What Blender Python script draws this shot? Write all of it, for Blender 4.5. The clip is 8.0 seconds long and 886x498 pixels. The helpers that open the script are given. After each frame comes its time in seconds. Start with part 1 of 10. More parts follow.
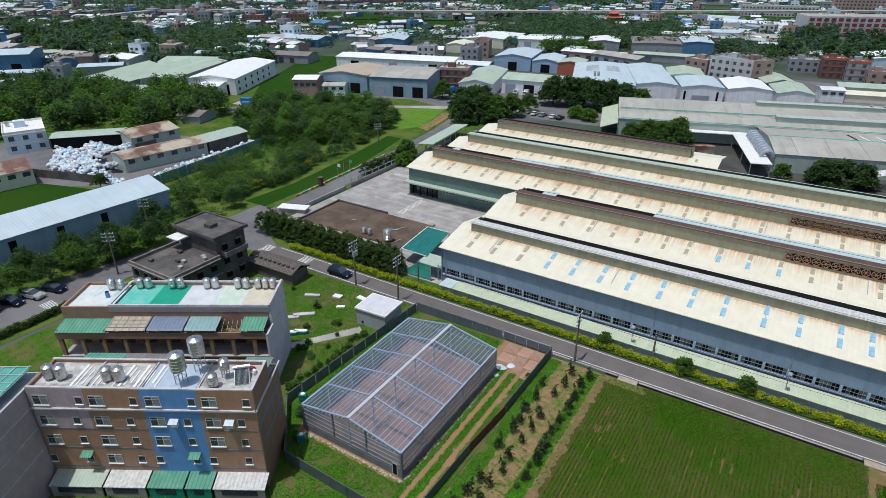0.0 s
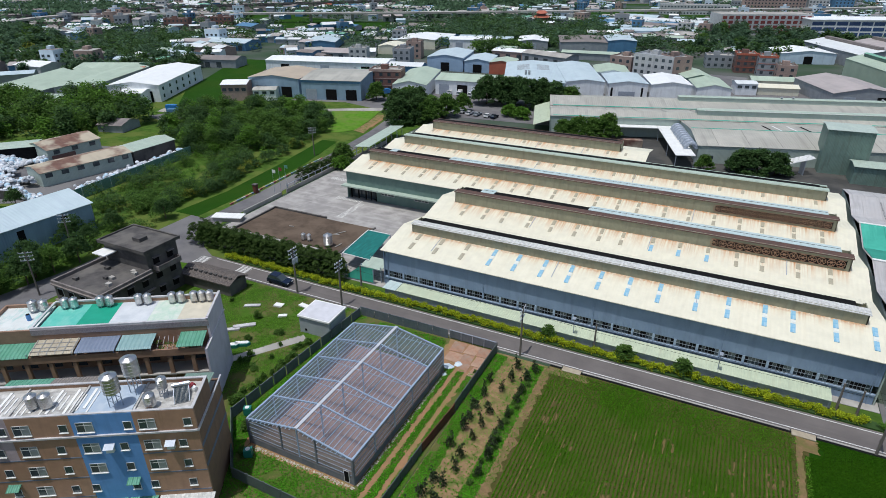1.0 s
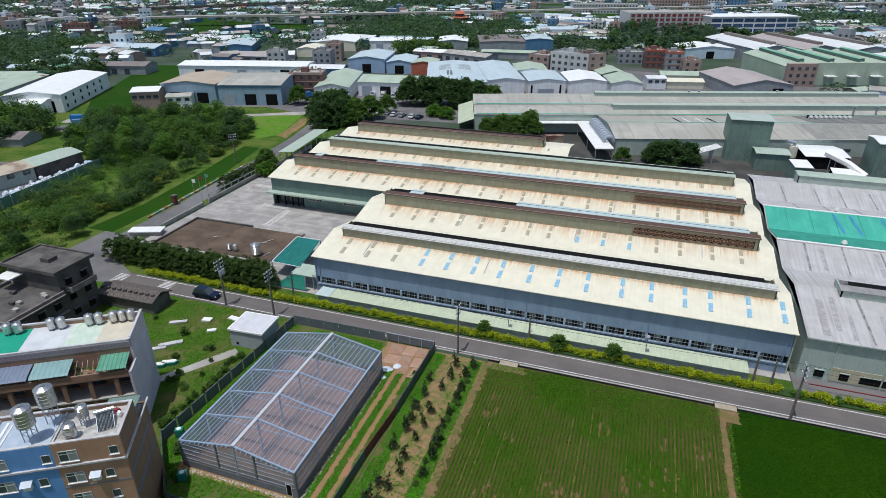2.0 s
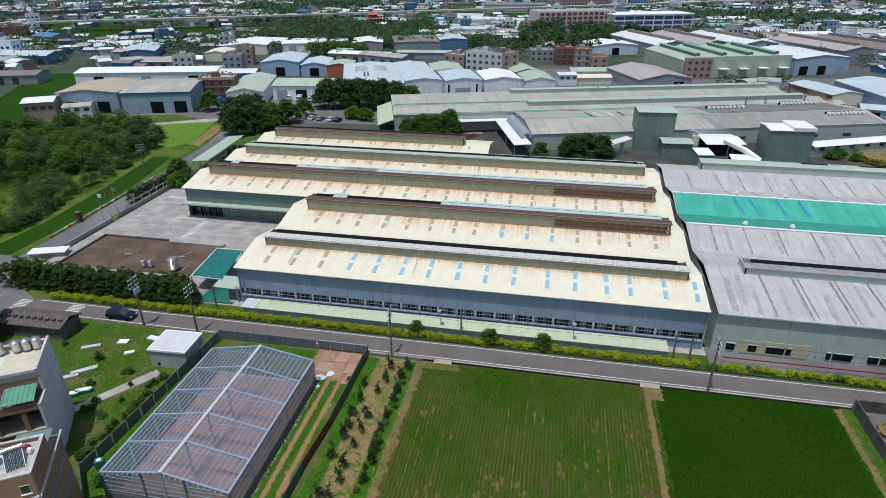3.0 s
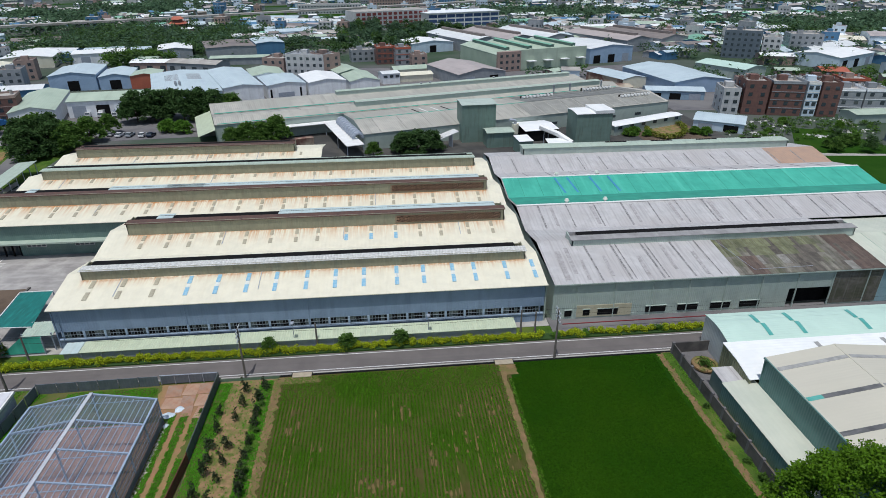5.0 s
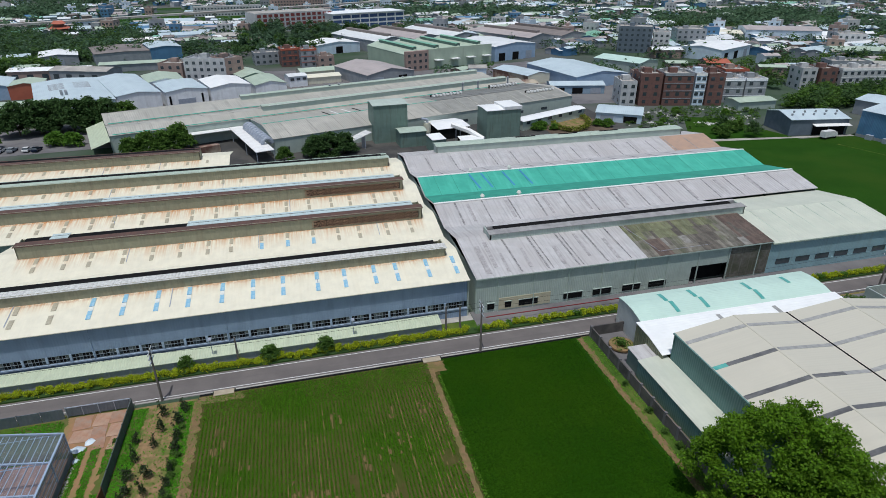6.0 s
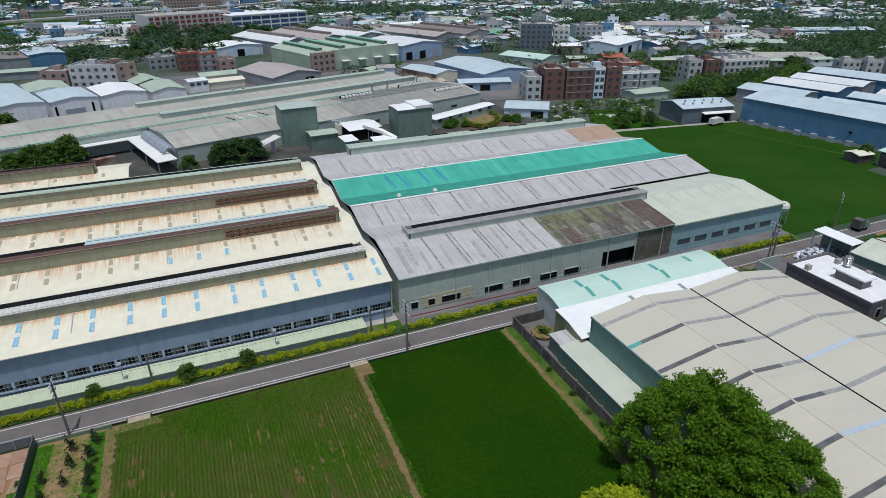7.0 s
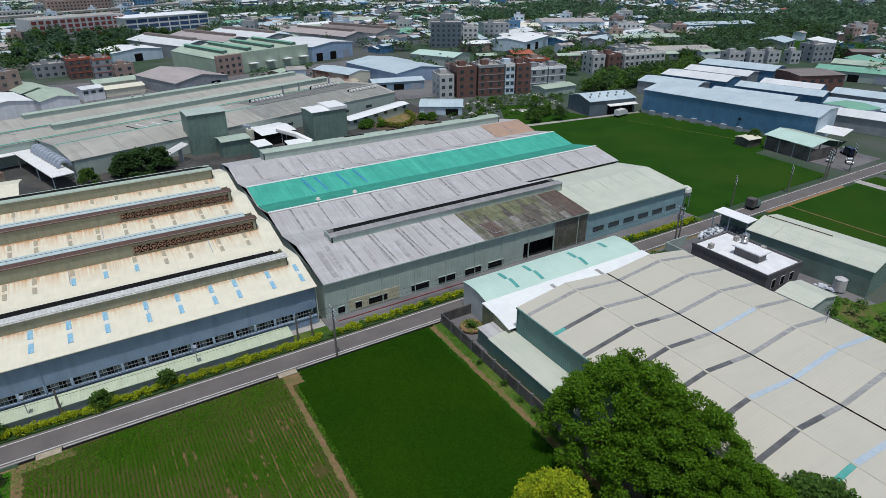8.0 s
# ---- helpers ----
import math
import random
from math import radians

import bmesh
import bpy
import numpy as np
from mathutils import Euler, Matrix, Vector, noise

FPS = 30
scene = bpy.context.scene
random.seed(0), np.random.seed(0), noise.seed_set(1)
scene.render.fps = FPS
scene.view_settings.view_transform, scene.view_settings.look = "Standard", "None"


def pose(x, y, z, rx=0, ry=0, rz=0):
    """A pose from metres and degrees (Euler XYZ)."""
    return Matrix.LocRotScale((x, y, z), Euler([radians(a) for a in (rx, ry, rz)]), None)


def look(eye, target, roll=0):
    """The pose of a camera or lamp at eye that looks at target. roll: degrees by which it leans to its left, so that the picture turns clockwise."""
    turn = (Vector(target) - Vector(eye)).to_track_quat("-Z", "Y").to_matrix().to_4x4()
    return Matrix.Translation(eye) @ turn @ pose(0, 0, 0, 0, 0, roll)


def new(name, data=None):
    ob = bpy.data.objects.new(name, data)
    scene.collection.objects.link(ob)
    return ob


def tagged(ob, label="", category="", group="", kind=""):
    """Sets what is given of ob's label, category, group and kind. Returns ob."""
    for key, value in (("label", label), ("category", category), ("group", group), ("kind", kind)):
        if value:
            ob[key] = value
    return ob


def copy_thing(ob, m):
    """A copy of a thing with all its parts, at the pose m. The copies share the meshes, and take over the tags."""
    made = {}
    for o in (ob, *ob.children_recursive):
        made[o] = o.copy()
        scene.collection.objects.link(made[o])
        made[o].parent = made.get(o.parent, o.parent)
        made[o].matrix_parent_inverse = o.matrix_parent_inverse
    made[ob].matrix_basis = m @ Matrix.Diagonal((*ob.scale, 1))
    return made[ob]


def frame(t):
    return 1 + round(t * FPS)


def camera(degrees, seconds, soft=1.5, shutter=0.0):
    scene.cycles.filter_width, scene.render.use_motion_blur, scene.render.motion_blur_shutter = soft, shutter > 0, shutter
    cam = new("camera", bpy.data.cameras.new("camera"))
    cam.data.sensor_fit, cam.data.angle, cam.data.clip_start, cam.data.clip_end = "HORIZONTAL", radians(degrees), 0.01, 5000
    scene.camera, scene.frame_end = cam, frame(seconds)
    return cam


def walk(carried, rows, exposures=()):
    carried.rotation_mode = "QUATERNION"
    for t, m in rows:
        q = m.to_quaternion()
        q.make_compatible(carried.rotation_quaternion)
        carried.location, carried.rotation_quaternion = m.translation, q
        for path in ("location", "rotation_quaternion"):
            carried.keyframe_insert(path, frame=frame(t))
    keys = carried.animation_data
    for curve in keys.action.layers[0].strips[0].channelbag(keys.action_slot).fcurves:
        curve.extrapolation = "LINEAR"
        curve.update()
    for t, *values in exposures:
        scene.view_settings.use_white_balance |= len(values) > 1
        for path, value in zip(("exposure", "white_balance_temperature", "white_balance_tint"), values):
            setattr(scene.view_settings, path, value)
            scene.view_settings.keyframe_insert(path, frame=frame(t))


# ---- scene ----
cam = camera(73.75, 8.0, 0.75)
EYE = 56.0
# seconds, yaw, pitch, roll: the drone hovers and pans to its right
PAN = [
    (0, 32.34, -26.39, -0.14),
    (0.5, 29.37, -26.34, -0.15),
    (1, 26.05, -26.30, -0.15),
    (1.5, 22.49, -26.26, -0.15),
    (2, 18.74, -26.24, -0.15),
    (2.5, 14.87, -26.21, -0.15),
    (3, 10.91, -26.20, -0.15),
    (3.5, 6.87, -26.19, -0.15),
    (4, 2.76, -26.19, -0.16),
    (4.5, -1.40, -26.19, -0.16),
    (5, -5.63, -26.20, -0.16),
    (5.5, -9.91, -26.21, -0.16),
    (6, -14.22, -26.23, -0.16),
    (6.5, -18.54, -26.26, -0.16),
    (7, -22.83, -26.29, -0.16),
    (7.5, -27.03, -26.33, -0.16),
    (8, -31.04, -26.38, -0.17),
]
walk(cam, [(t, pose(0, 0, EYE, 90 + pitch, 0, yaw) @ pose(0, 0, 0, 0, 0, roll)) for t, yaw, pitch, roll in PAN],
     [(0, 0.02, 6340, 9), (4, -0.02, 6340, 9), (8, -0.18, 6340, 9)])

# ---- daylight: sun near the zenith, clear sky ----
SUN = Vector((-0.10, -0.235, 0.966)).normalized()
world = bpy.data.worlds.new("sky")
scene.world = world
world.use_nodes = True
wn = world.node_tree
sky = wn.nodes.new("ShaderNodeTexSky")
sky.sky_type = 'NISHITA'
sky.sun_disc = False
sky.sun_elevation = math.asin(SUN.z)
sky.sun_rotation = math.atan2(SUN.x, SUN.y)
sky.air_density, sky.dust_density = 1.2, 2.0
wn.nodes["Background"].inputs[1].default_value = 0.098
wn.links.new(sky.outputs[0], wn.nodes["Background"].inputs[0])
lamp = bpy.data.lights.new("sun", 'SUN')
lamp.energy, lamp.angle, lamp.color = 2.9, radians(0.55), (1.0, 0.985, 0.955)
sun = new("sun", lamp)
sun.matrix_world = look(SUN * 300, (0, 0, 0))


# ---- materials ----
def surf(name, a, b=None, scale=1.0, rough=0.6, metal=0.0, bump=0.0, bscale=None, ribs=None, ribdepth=0.3, streak=None,
         big=None, bigscale=0.05, island=0.0, leaf=0.0, obrandom=0.0, stretch=(1, 1, 1), spec=0.4, rust=None, alpha=None, trans=0.0):
    """Colour a to b by noise of that scale (1/m); ribs: (axis, period); streak: (axis across, colour, amount, scale along, scale across);
    big: a colour in large patches; rust: (colour, local y where it is full, y where it ends)."""
    m = bpy.data.materials.new(name)
    m.use_nodes = True
    nt = m.node_tree
    N, Lk = nt.nodes, nt.links
    bsdf = N["Principled BSDF"]
    bsdf.inputs["Roughness"].default_value = rough
    bsdf.inputs["Metallic"].default_value = metal
    bsdf.inputs["Specular IOR Level"].default_value = spec
    co = N.new("ShaderNodeTexCoord").outputs["Object"]

    def noise_of(sc, detail=4.0, st=(1, 1, 1), rough_n=0.6):
        mp = N.new("ShaderNodeMapping")
        mp.inputs["Scale"].default_value = st
        Lk.new(co, mp.inputs["Vector"])
        n = N.new("ShaderNodeTexNoise")
        n.inputs["Scale"].default_value, n.inputs["Detail"].default_value, n.inputs["Roughness"].default_value = sc, detail, rough_n
        Lk.new(mp.outputs[0], n.inputs["Vector"])
        return n.outputs["Fac"]

    def ramp(fac, lo, hi):
        r = N.new("ShaderNodeMapRange")
        r.inputs["From Min"].default_value, r.inputs["From Max"].default_value = lo, hi
        Lk.new(fac, r.inputs["Value"])
        return r.outputs[0]

    def mix(fac, c1, c2, kind='MIX'):
        x = N.new("ShaderNodeMix")
        x.data_type, x.blend_type = 'RGBA', kind
        for sock, v in ((x.inputs[0], fac), (x.inputs[6], c1), (x.inputs[7], c2)):
            if hasattr(v, "is_output"):
                Lk.new(v, sock)
            else:
                sock.default_value = v if isinstance(v, float) else (*v, 1)
        return x.outputs[2]

    def times(x, y):
        q = N.new("ShaderNodeMath")
        q.operation = 'MULTIPLY'
        for sock, v in zip(q.inputs, (x, y)):
            if hasattr(v, "is_output"):
                Lk.new(v, sock)
            else:
                sock.default_value = v
        return q.outputs[0]

    b = b or tuple(min(1, c * 0.85) for c in a)
    col = mix(ramp(noise_of(scale, st=stretch), 0.36, 0.64), a, b)
    if big:
        col = mix(ramp(noise_of(bigscale, 3.0), 0.45, 0.6), col, big)
    if streak:
        axis, sc, amount, along, across = streak
        st = [along] * 3
        st[axis] = across
        col = mix(times(ramp(noise_of(1.0, 5.0, tuple(st)), 0.5, 0.72), amount), col, sc)
    if rust:
        rc, y0, y1, xa, xb, amount = rust
        sp = N.new("ShaderNodeSeparateXYZ")
        Lk.new(co, sp.inputs[0])
        near = ramp(sp.outputs[1], y1, y0)
        span = times(ramp(sp.outputs[0], xa - 0.4, xa + 0.4), ramp(sp.outputs[0], xb + 0.4, xb - 0.4))
        fine = times(ramp(noise_of(1.0, 6.0, (3.2, 0.12, 0.2)), 0.40, 0.62), ramp(noise_of(1.0, 3.0, (0.35, 0.05, 0.05)), 0.28, 0.56))
        f = times(times(times(near, near), fine), times(span, amount))
        col = mix(f, col, rc)
        edge = times(times(ramp(sp.outputs[1], y0 - 0.55, y0), ramp(noise_of(2.2, 4.0), 0.35, 0.6)), times(span, amount))
        col = mix(edge, col, tuple(c * 0.85 for c in rc))
    if island:
        g = N.new("ShaderNodeNewGeometry")
        hs = N.new("ShaderNodeHueSaturation")
        r = N.new("ShaderNodeMapRange")
        r.inputs["To Min"].default_value, r.inputs["To Max"].default_value = 1 - island, 1 + island
        Lk.new(g.outputs["Random Per Island"], r.inputs["Value"])
        Lk.new(r.outputs[0], hs.inputs["Value"])
        Lk.new(col, hs.inputs["Color"])
        col = hs.outputs[0]
    if obrandom:
        o = N.new("ShaderNodeObjectInfo")
        hs = N.new("ShaderNodeHueSaturation")
        r = N.new("ShaderNodeMapRange")
        r.inputs["To Min"].default_value, r.inputs["To Max"].default_value = 1 - obrandom, 1 + obrandom
        Lk.new(o.outputs["Random"], r.inputs["Value"])
        Lk.new(r.outputs[0], hs.inputs["Value"])
        Lk.new(col, hs.inputs["Color"])
        col = hs.outputs[0]
    Lk.new(col, bsdf.inputs["Base Color"])
    h = None
    if bump:
        h = times(noise_of(bscale or scale * 4, 5.0), bump)
    if ribs:
        axis, period = ribs
        w = N.new("ShaderNodeTexWave")
        w.wave_type, w.bands_direction = 'BANDS', "XYZ"[axis]
        w.inputs["Scale"].default_value = 1.0 / period * 2 * math.pi / 20.0
        Lk.new(co, w.inputs["Vector"])
        rb = times(w.outputs["Fac"], ribdepth)
        if h is None:
            h = rb
        else:
            ad = N.new("ShaderNodeMath")
            Lk.new(h, ad.inputs[0])
            Lk.new(rb, ad.inputs[1])
            h = ad.outputs[0]
    if h is not None:
        bp = N.new("ShaderNodeBump")
        bp.inputs["Distance"].default_value = 0.15
        Lk.new(h, bp.inputs["Height"])
        Lk.new(bp.outputs[0], bsdf.inputs["Normal"])
    if leaf:
        tl = N.new("ShaderNodeBsdfTranslucent")
        Lk.new(col, tl.inputs["Color"])
        ms = N.new("ShaderNodeMixShader")
        ms.inputs[0].default_value = leaf
        Lk.new(bsdf.outputs[0], ms.inputs[1])
        Lk.new(tl.outputs[0], ms.inputs[2])
        Lk.new(ms.outputs[0], N["Material Output"].inputs["Surface"])
    if trans:
        bsdf.inputs["Transmission Weight"].default_value = trans
    if alpha is not None:
        bsdf.inputs["Alpha"].default_value = alpha
    return m


CREAM_CLEAN = surf("cream_roof_clean", (0.74, 0.705, 0.565), (0.68, 0.645, 0.515), 0.4, 0.5, ribs=(0, 0.75), ribdepth=0.2, streak=(0, (0.62, 0.54, 0.38), 0.25, 0.10, 1.3))


def cream_roof(i, x0, x1):
    """Cream sheets of a bay whose rust runs down from the foot of its monitor between x0 and x1."""
    return surf("cream_roof", (0.74, 0.70, 0.56), (0.67, 0.635, 0.51), 0.5, 0.5, ribs=(0, 0.75), ribdepth=0.2,
                rust=((0.50, 0.21, 0.065), 6.9, 1.2 if i else 4.2, x0, x1, 1.0 if i else 0.7), streak=(0, (0.56, 0.48, 0.34), 0.16, 0.08, 1.2))


OLIVE = surf("olive_panel", (0.30, 0.30, 0.21), (0.25, 0.255, 0.18), 0.8, 0.6, ribs=(0, 0.5), ribdepth=0.2, streak=(0, (0.20, 0.17, 0.12), 0.5, 0.2, 1.5))
RUSTBROWN = surf("rust_brown_sheet", (0.085, 0.05, 0.042), (0.12, 0.065, 0.05), 1.2, 0.75, streak=(0, (0.05, 0.03, 0.03), 0.5, 0.3, 2.0))
PALEGREEN = surf("pale_green_sheet", (0.42, 0.50, 0.42), (0.36, 0.44, 0.37), 0.7, 0.5, ribs=(0, 0.4), ribdepth=0.2, streak=(0, (0.3, 0.3, 0.24), 0.4, 0.2, 2.0))
CANOPYGREEN = surf("pale_canopy_sheet", (0.50, 0.56, 0.41), (0.44, 0.50, 0.37), 0.7, 0.5, ribs=(0, 0.4), ribdepth=0.2, streak=(0, (0.36, 0.36, 0.26), 0.4, 0.2, 2.0))
PALEBLUE = surf("pale_blue_sheet", (0.50, 0.60, 0.60), (0.42, 0.52, 0.52), 0.9, 0.5, streak=(0, (0.36, 0.34, 0.30), 0.4, 0.2, 2.0))
WHITESHEET = surf("weathered_white_sheet", (0.66, 0.66, 0.64), (0.46, 0.46, 0.44), 2.0, 0.6, ribs=(0, 0.5), ribdepth=0.5, streak=(0, (0.35, 0.33, 0.3), 0.45, 0.5, 3.0))
# Near-black that stands for the shade inside openings; also tyres and small parts.
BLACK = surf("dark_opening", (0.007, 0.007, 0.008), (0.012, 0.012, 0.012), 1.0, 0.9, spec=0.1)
ENDWALL = surf("grey_teal_wall", (0.27, 0.42, 0.46), (0.24, 0.375, 0.41), 0.4, 0.6, ribs=(0, 0.35), ribdepth=0.3, streak=(0, (0.20, 0.26, 0.26), 0.5, 0.12, 1.2))
BLUEGREY = surf("blue_grey_wall", (0.235, 0.315, 0.43), (0.205, 0.28, 0.385), 0.35, 0.55, ribs=(0, 0.4), ribdepth=0.15, streak=(0, (0.14, 0.185, 0.25), 0.45, 0.12, 0.8))
DARKGREEN = surf("dark_green_wall", (0.16, 0.24, 0.21), (0.13, 0.20, 0.18), 0.5, 0.55, ribs=(0, 0.4), ribdepth=0.2)
SAGE = surf("sage_wall", (0.43, 0.50, 0.45), (0.38, 0.45, 0.41), 0.5, 0.6, ribs=(0, 0.35), ribdepth=0.18, streak=(0, (0.33, 0.37, 0.33), 0.45, 0.15, 0.9))
SAGEDARK = surf("sage_dark_wall", (0.185, 0.27, 0.23), (0.155, 0.235, 0.20), 0.5, 0.6, ribs=(0, 0.35), ribdepth=0.3, streak=(0, (0.1, 0.1, 0.08), 0.5, 0.15, 1.5))
GREYROOF = surf("grey_roof", (0.50, 0.488, 0.49), (0.42, 0.41, 0.413), 0.5, 0.55, ribs=(0, 0.7), ribdepth=0.25, streak=(0, (0.27, 0.255, 0.25), 0.6, 0.09, 2.2), big=(0.43, 0.412, 0.41), bigscale=0.12)
GREYROOF_FAR = surf("grey_roof_far", (0.44, 0.425, 0.375), (0.36, 0.35, 0.315), 0.2, 0.6, ribs=(0, 0.7), ribdepth=0.25, streak=(0, (0.24, 0.235, 0.21), 0.6, 0.05, 0.6), big=(0.36, 0.35, 0.31))
MOSSROOF = surf("mossy_asbestos_roof", (0.25, 0.232, 0.195), (0.155, 0.145, 0.118), 0.8, 0.9, ribs=(0, 0.2), ribdepth=0.6, streak=(0, (0.34, 0.33, 0.29), 0.55, 0.12, 2.2), big=(0.135, 0.138, 0.09), bigscale=0.25, obrandom=0.25)
MOSSDARK = surf("dark_fibre_cement", (0.165, 0.145, 0.122), (0.105, 0.094, 0.08), 0.8, 0.9, ribs=(0, 0.2), ribdepth=0.6, streak=(0, (0.24, 0.23, 0.20), 0.55, 0.12, 2.2), obrandom=0.2)
MOSSRUST = surf("rusty_fibre_cement", (0.165, 0.118, 0.098), (0.115, 0.085, 0.072), 0.8, 0.9, ribs=(0, 0.2), ribdepth=0.6, streak=(0, (0.24, 0.20, 0.17), 0.5, 0.12, 2.2), obrandom=0.2)
MOSSGREEN = surf("mossy_fibre_cement", (0.22, 0.235, 0.135), (0.145, 0.150, 0.085), 0.8, 0.9, ribs=(0, 0.2), ribdepth=0.6, streak=(0, (0.30, 0.30, 0.25), 0.5, 0.12, 2.2), obrandom=0.2)
MOSSPALE = surf("pale_fibre_cement", (0.34, 0.33, 0.30), (0.22, 0.21, 0.19), 1.2, 0.85, ribs=(0, 0.2), ribdepth=0.6, streak=(0, (0.20, 0.19, 0.17), 0.5, 0.12, 2.2))
TANROOF = surf("rusty_tan_roof", (0.42, 0.28, 0.20), (0.36, 0.25, 0.19), 0.5, 0.7, ribs=(0, 0.7), ribdepth=0.25)
LIGHTROOF = surf("pale_sage_roof", (0.55, 0.57, 0.48), (0.49, 0.52, 0.44), 0.25, 0.55, ribs=(0, 0.7), ribdepth=0.2, streak=(0, (0.42, 0.43, 0.36), 0.4, 0.08, 1.0))
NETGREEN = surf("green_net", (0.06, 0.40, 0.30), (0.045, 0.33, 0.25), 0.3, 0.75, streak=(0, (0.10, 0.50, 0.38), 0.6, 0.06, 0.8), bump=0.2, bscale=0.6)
# Darker copy of the net for its shaded slope, also for seams.
NETDARK = surf("green_net_shaded", (0.04, 0.30, 0.22), (0.03, 0.24, 0.18), 0.4, 0.75, bump=0.2, bscale=0.6)
NETBLUE = surf("blue_net_seam", (0.05, 0.25, 0.45), None, 0.5, 0.7)
WHITE = surf("white_paint", (0.80, 0.80, 0.78), (0.72, 0.72, 0.70), 0.6, 0.5, streak=(0, (0.55, 0.54, 0.5), 0.35, 0.3, 1.2))
BRIGHTROOF = surf("white_steel_roof", (0.82, 0.83, 0.82), (0.76, 0.77, 0.77), 0.3, 0.45, ribs=(1, 0.6), ribdepth=0.2)
BEIGEROOF = surf("beige_steel_roof", (0.535, 0.505, 0.42), (0.50, 0.475, 0.395), 0.12, 0.5, ribs=(1, 0.45), ribdepth=0.05, big=(0.515, 0.49, 0.41), streak=(1, (0.44, 0.42, 0.36), 0.30, 0.06, 1.2))
MINTROOF = surf("mint_steel_roof", (0.50, 0.66, 0.58), (0.46, 0.61, 0.54), 0.2, 0.5, ribs=(1, 0.45), ribdepth=0.15)
TEALWALL = surf("teal_wall", (0.12, 0.24, 0.22), (0.10, 0.205, 0.19), 0.5, 0.5, ribs=(1, 0.4), ribdepth=0.2)
GREYSTRIP = surf("grey_skylight_sheet", (0.085, 0.085, 0.088), (0.14, 0.14, 0.14), 0.8, 0.4, streak=(0, (0.24, 0.24, 0.235), 0.5, 1.5, 0.3))
PALESTRIP = surf("pale_skylight_sheet", (0.36, 0.36, 0.345), (0.26, 0.26, 0.25), 1.2, 0.4)
BLUESTRIP = surf("pale_blue_skylight_sheet", (0.38, 0.46, 0.54), (0.46, 0.53, 0.58), 1.5, 0.4)
TEALSTRIP = surf("teal_skylight_sheet", (0.07, 0.33, 0.29), (0.12, 0.38, 0.34), 0.8, 0.35)
SKYBLUE = surf("blue_skylight", (0.17, 0.40, 0.58), (0.30, 0.50, 0.62), 2.2, 0.35, streak=(0, (0.50, 0.60, 0.64), 0.5, 0.8, 3.0))
SKYPALE = surf("bleached_skylight", (0.72, 0.73, 0.68), (0.60, 0.62, 0.58), 1.6, 0.4)
SKYGREY = surf("yellowed_skylight", (0.42, 0.385, 0.29), (0.33, 0.30, 0.225), 2.0, 0.4, streak=(0, (0.56, 0.52, 0.40), 0.5, 0.8, 3.0))
ASPHALT = surf("asphalt", (0.150, 0.134, 0.128), (0.122, 0.109, 0.105), 0.25, 0.9, bump=0.1, bscale=6, streak=(1, (0.105, 0.095, 0.092), 0.6, 0.03, 0.9))
ASPHALT_OLD = surf("asphalt_old", (0.15, 0.145, 0.15), (0.11, 0.105, 0.11), 0.3, 0.9, bump=0.1, bscale=6, big=(0.17, 0.165, 0.165))
CONCRETE = surf("concrete", (0.42, 0.40, 0.37), (0.33, 0.315, 0.29), 0.4, 0.85, bump=0.1, bscale=5, big=(0.30, 0.28, 0.26), bigscale=0.12)
YARD = surf("worn_concrete_yard", (0.40, 0.38, 0.36), (0.25, 0.235, 0.225), 0.35, 0.85, bump=0.1, bscale=5, big=(0.27, 0.255, 0.245), bigscale=0.12, streak=(1, (0.47, 0.45, 0.43), 0.6, 0.06, 0.5))
DARKCONC = surf("weathered_dark_concrete", (0.10, 0.092, 0.088), (0.06, 0.056, 0.055), 0.5, 0.9, bump=0.15, bscale=4, big=(0.13, 0.12, 0.11), bigscale=0.2)
FAINTLINE = surf("faded_yard_paint", (0.64, 0.63, 0.60), (0.46, 0.45, 0.43), 1.6, 0.8)
PALETRIM = surf("stained_pale_trim", (0.56, 0.55, 0.56), (0.44, 0.43, 0.44), 0.8, 0.7, streak=(0, (0.30, 0.29, 0.29), 0.5, 0.3, 1.5))
LINE = surf("road_paint", (0.68, 0.68, 0.66), (0.45, 0.45, 0.44), 3.0, 0.7)
SOIL = surf("dry_soil", (0.30, 0.195, 0.105), (0.21, 0.145, 0.075), 1.4, 0.95, bump=0.6, bscale=3, big=(0.135, 0.150, 0.045), bigscale=0.55, spec=0.05)
VERGE = surf("weedy_soil_verge", (0.25, 0.175, 0.095), (0.105, 0.125, 0.035), 1.7, 0.95, bump=0.6, bscale=4, big=(0.20, 0.145, 0.075), bigscale=0.4, spec=0.05)
EARTH = surf("trodden_earth", (0.235, 0.150, 0.078), (0.165, 0.118, 0.060), 1.3, 0.95, bump=0.6, bscale=4, big=(0.15, 0.130, 0.050), bigscale=0.5, spec=0.05)
BARE = surf("bare_field_soil", (0.17, 0.120, 0.052), (0.115, 0.088, 0.036), 2.0, 0.95, bump=0.5, bscale=5, spec=0.05)
DARKSOIL = surf("brown_soil", (0.115, 0.085, 0.065), (0.085, 0.065, 0.05), 0.7, 0.95, bump=0.5, bscale=3, big=(0.14, 0.105, 0.08), bigscale=0.15, spec=0.05)
REDSOIL = surf("red_soil", (0.33, 0.185, 0.10), (0.27, 0.165, 0.095), 0.8, 0.95, bump=0.4, bscale=4, big=(0.25, 0.18, 0.08), bigscale=0.3, spec=0.05)
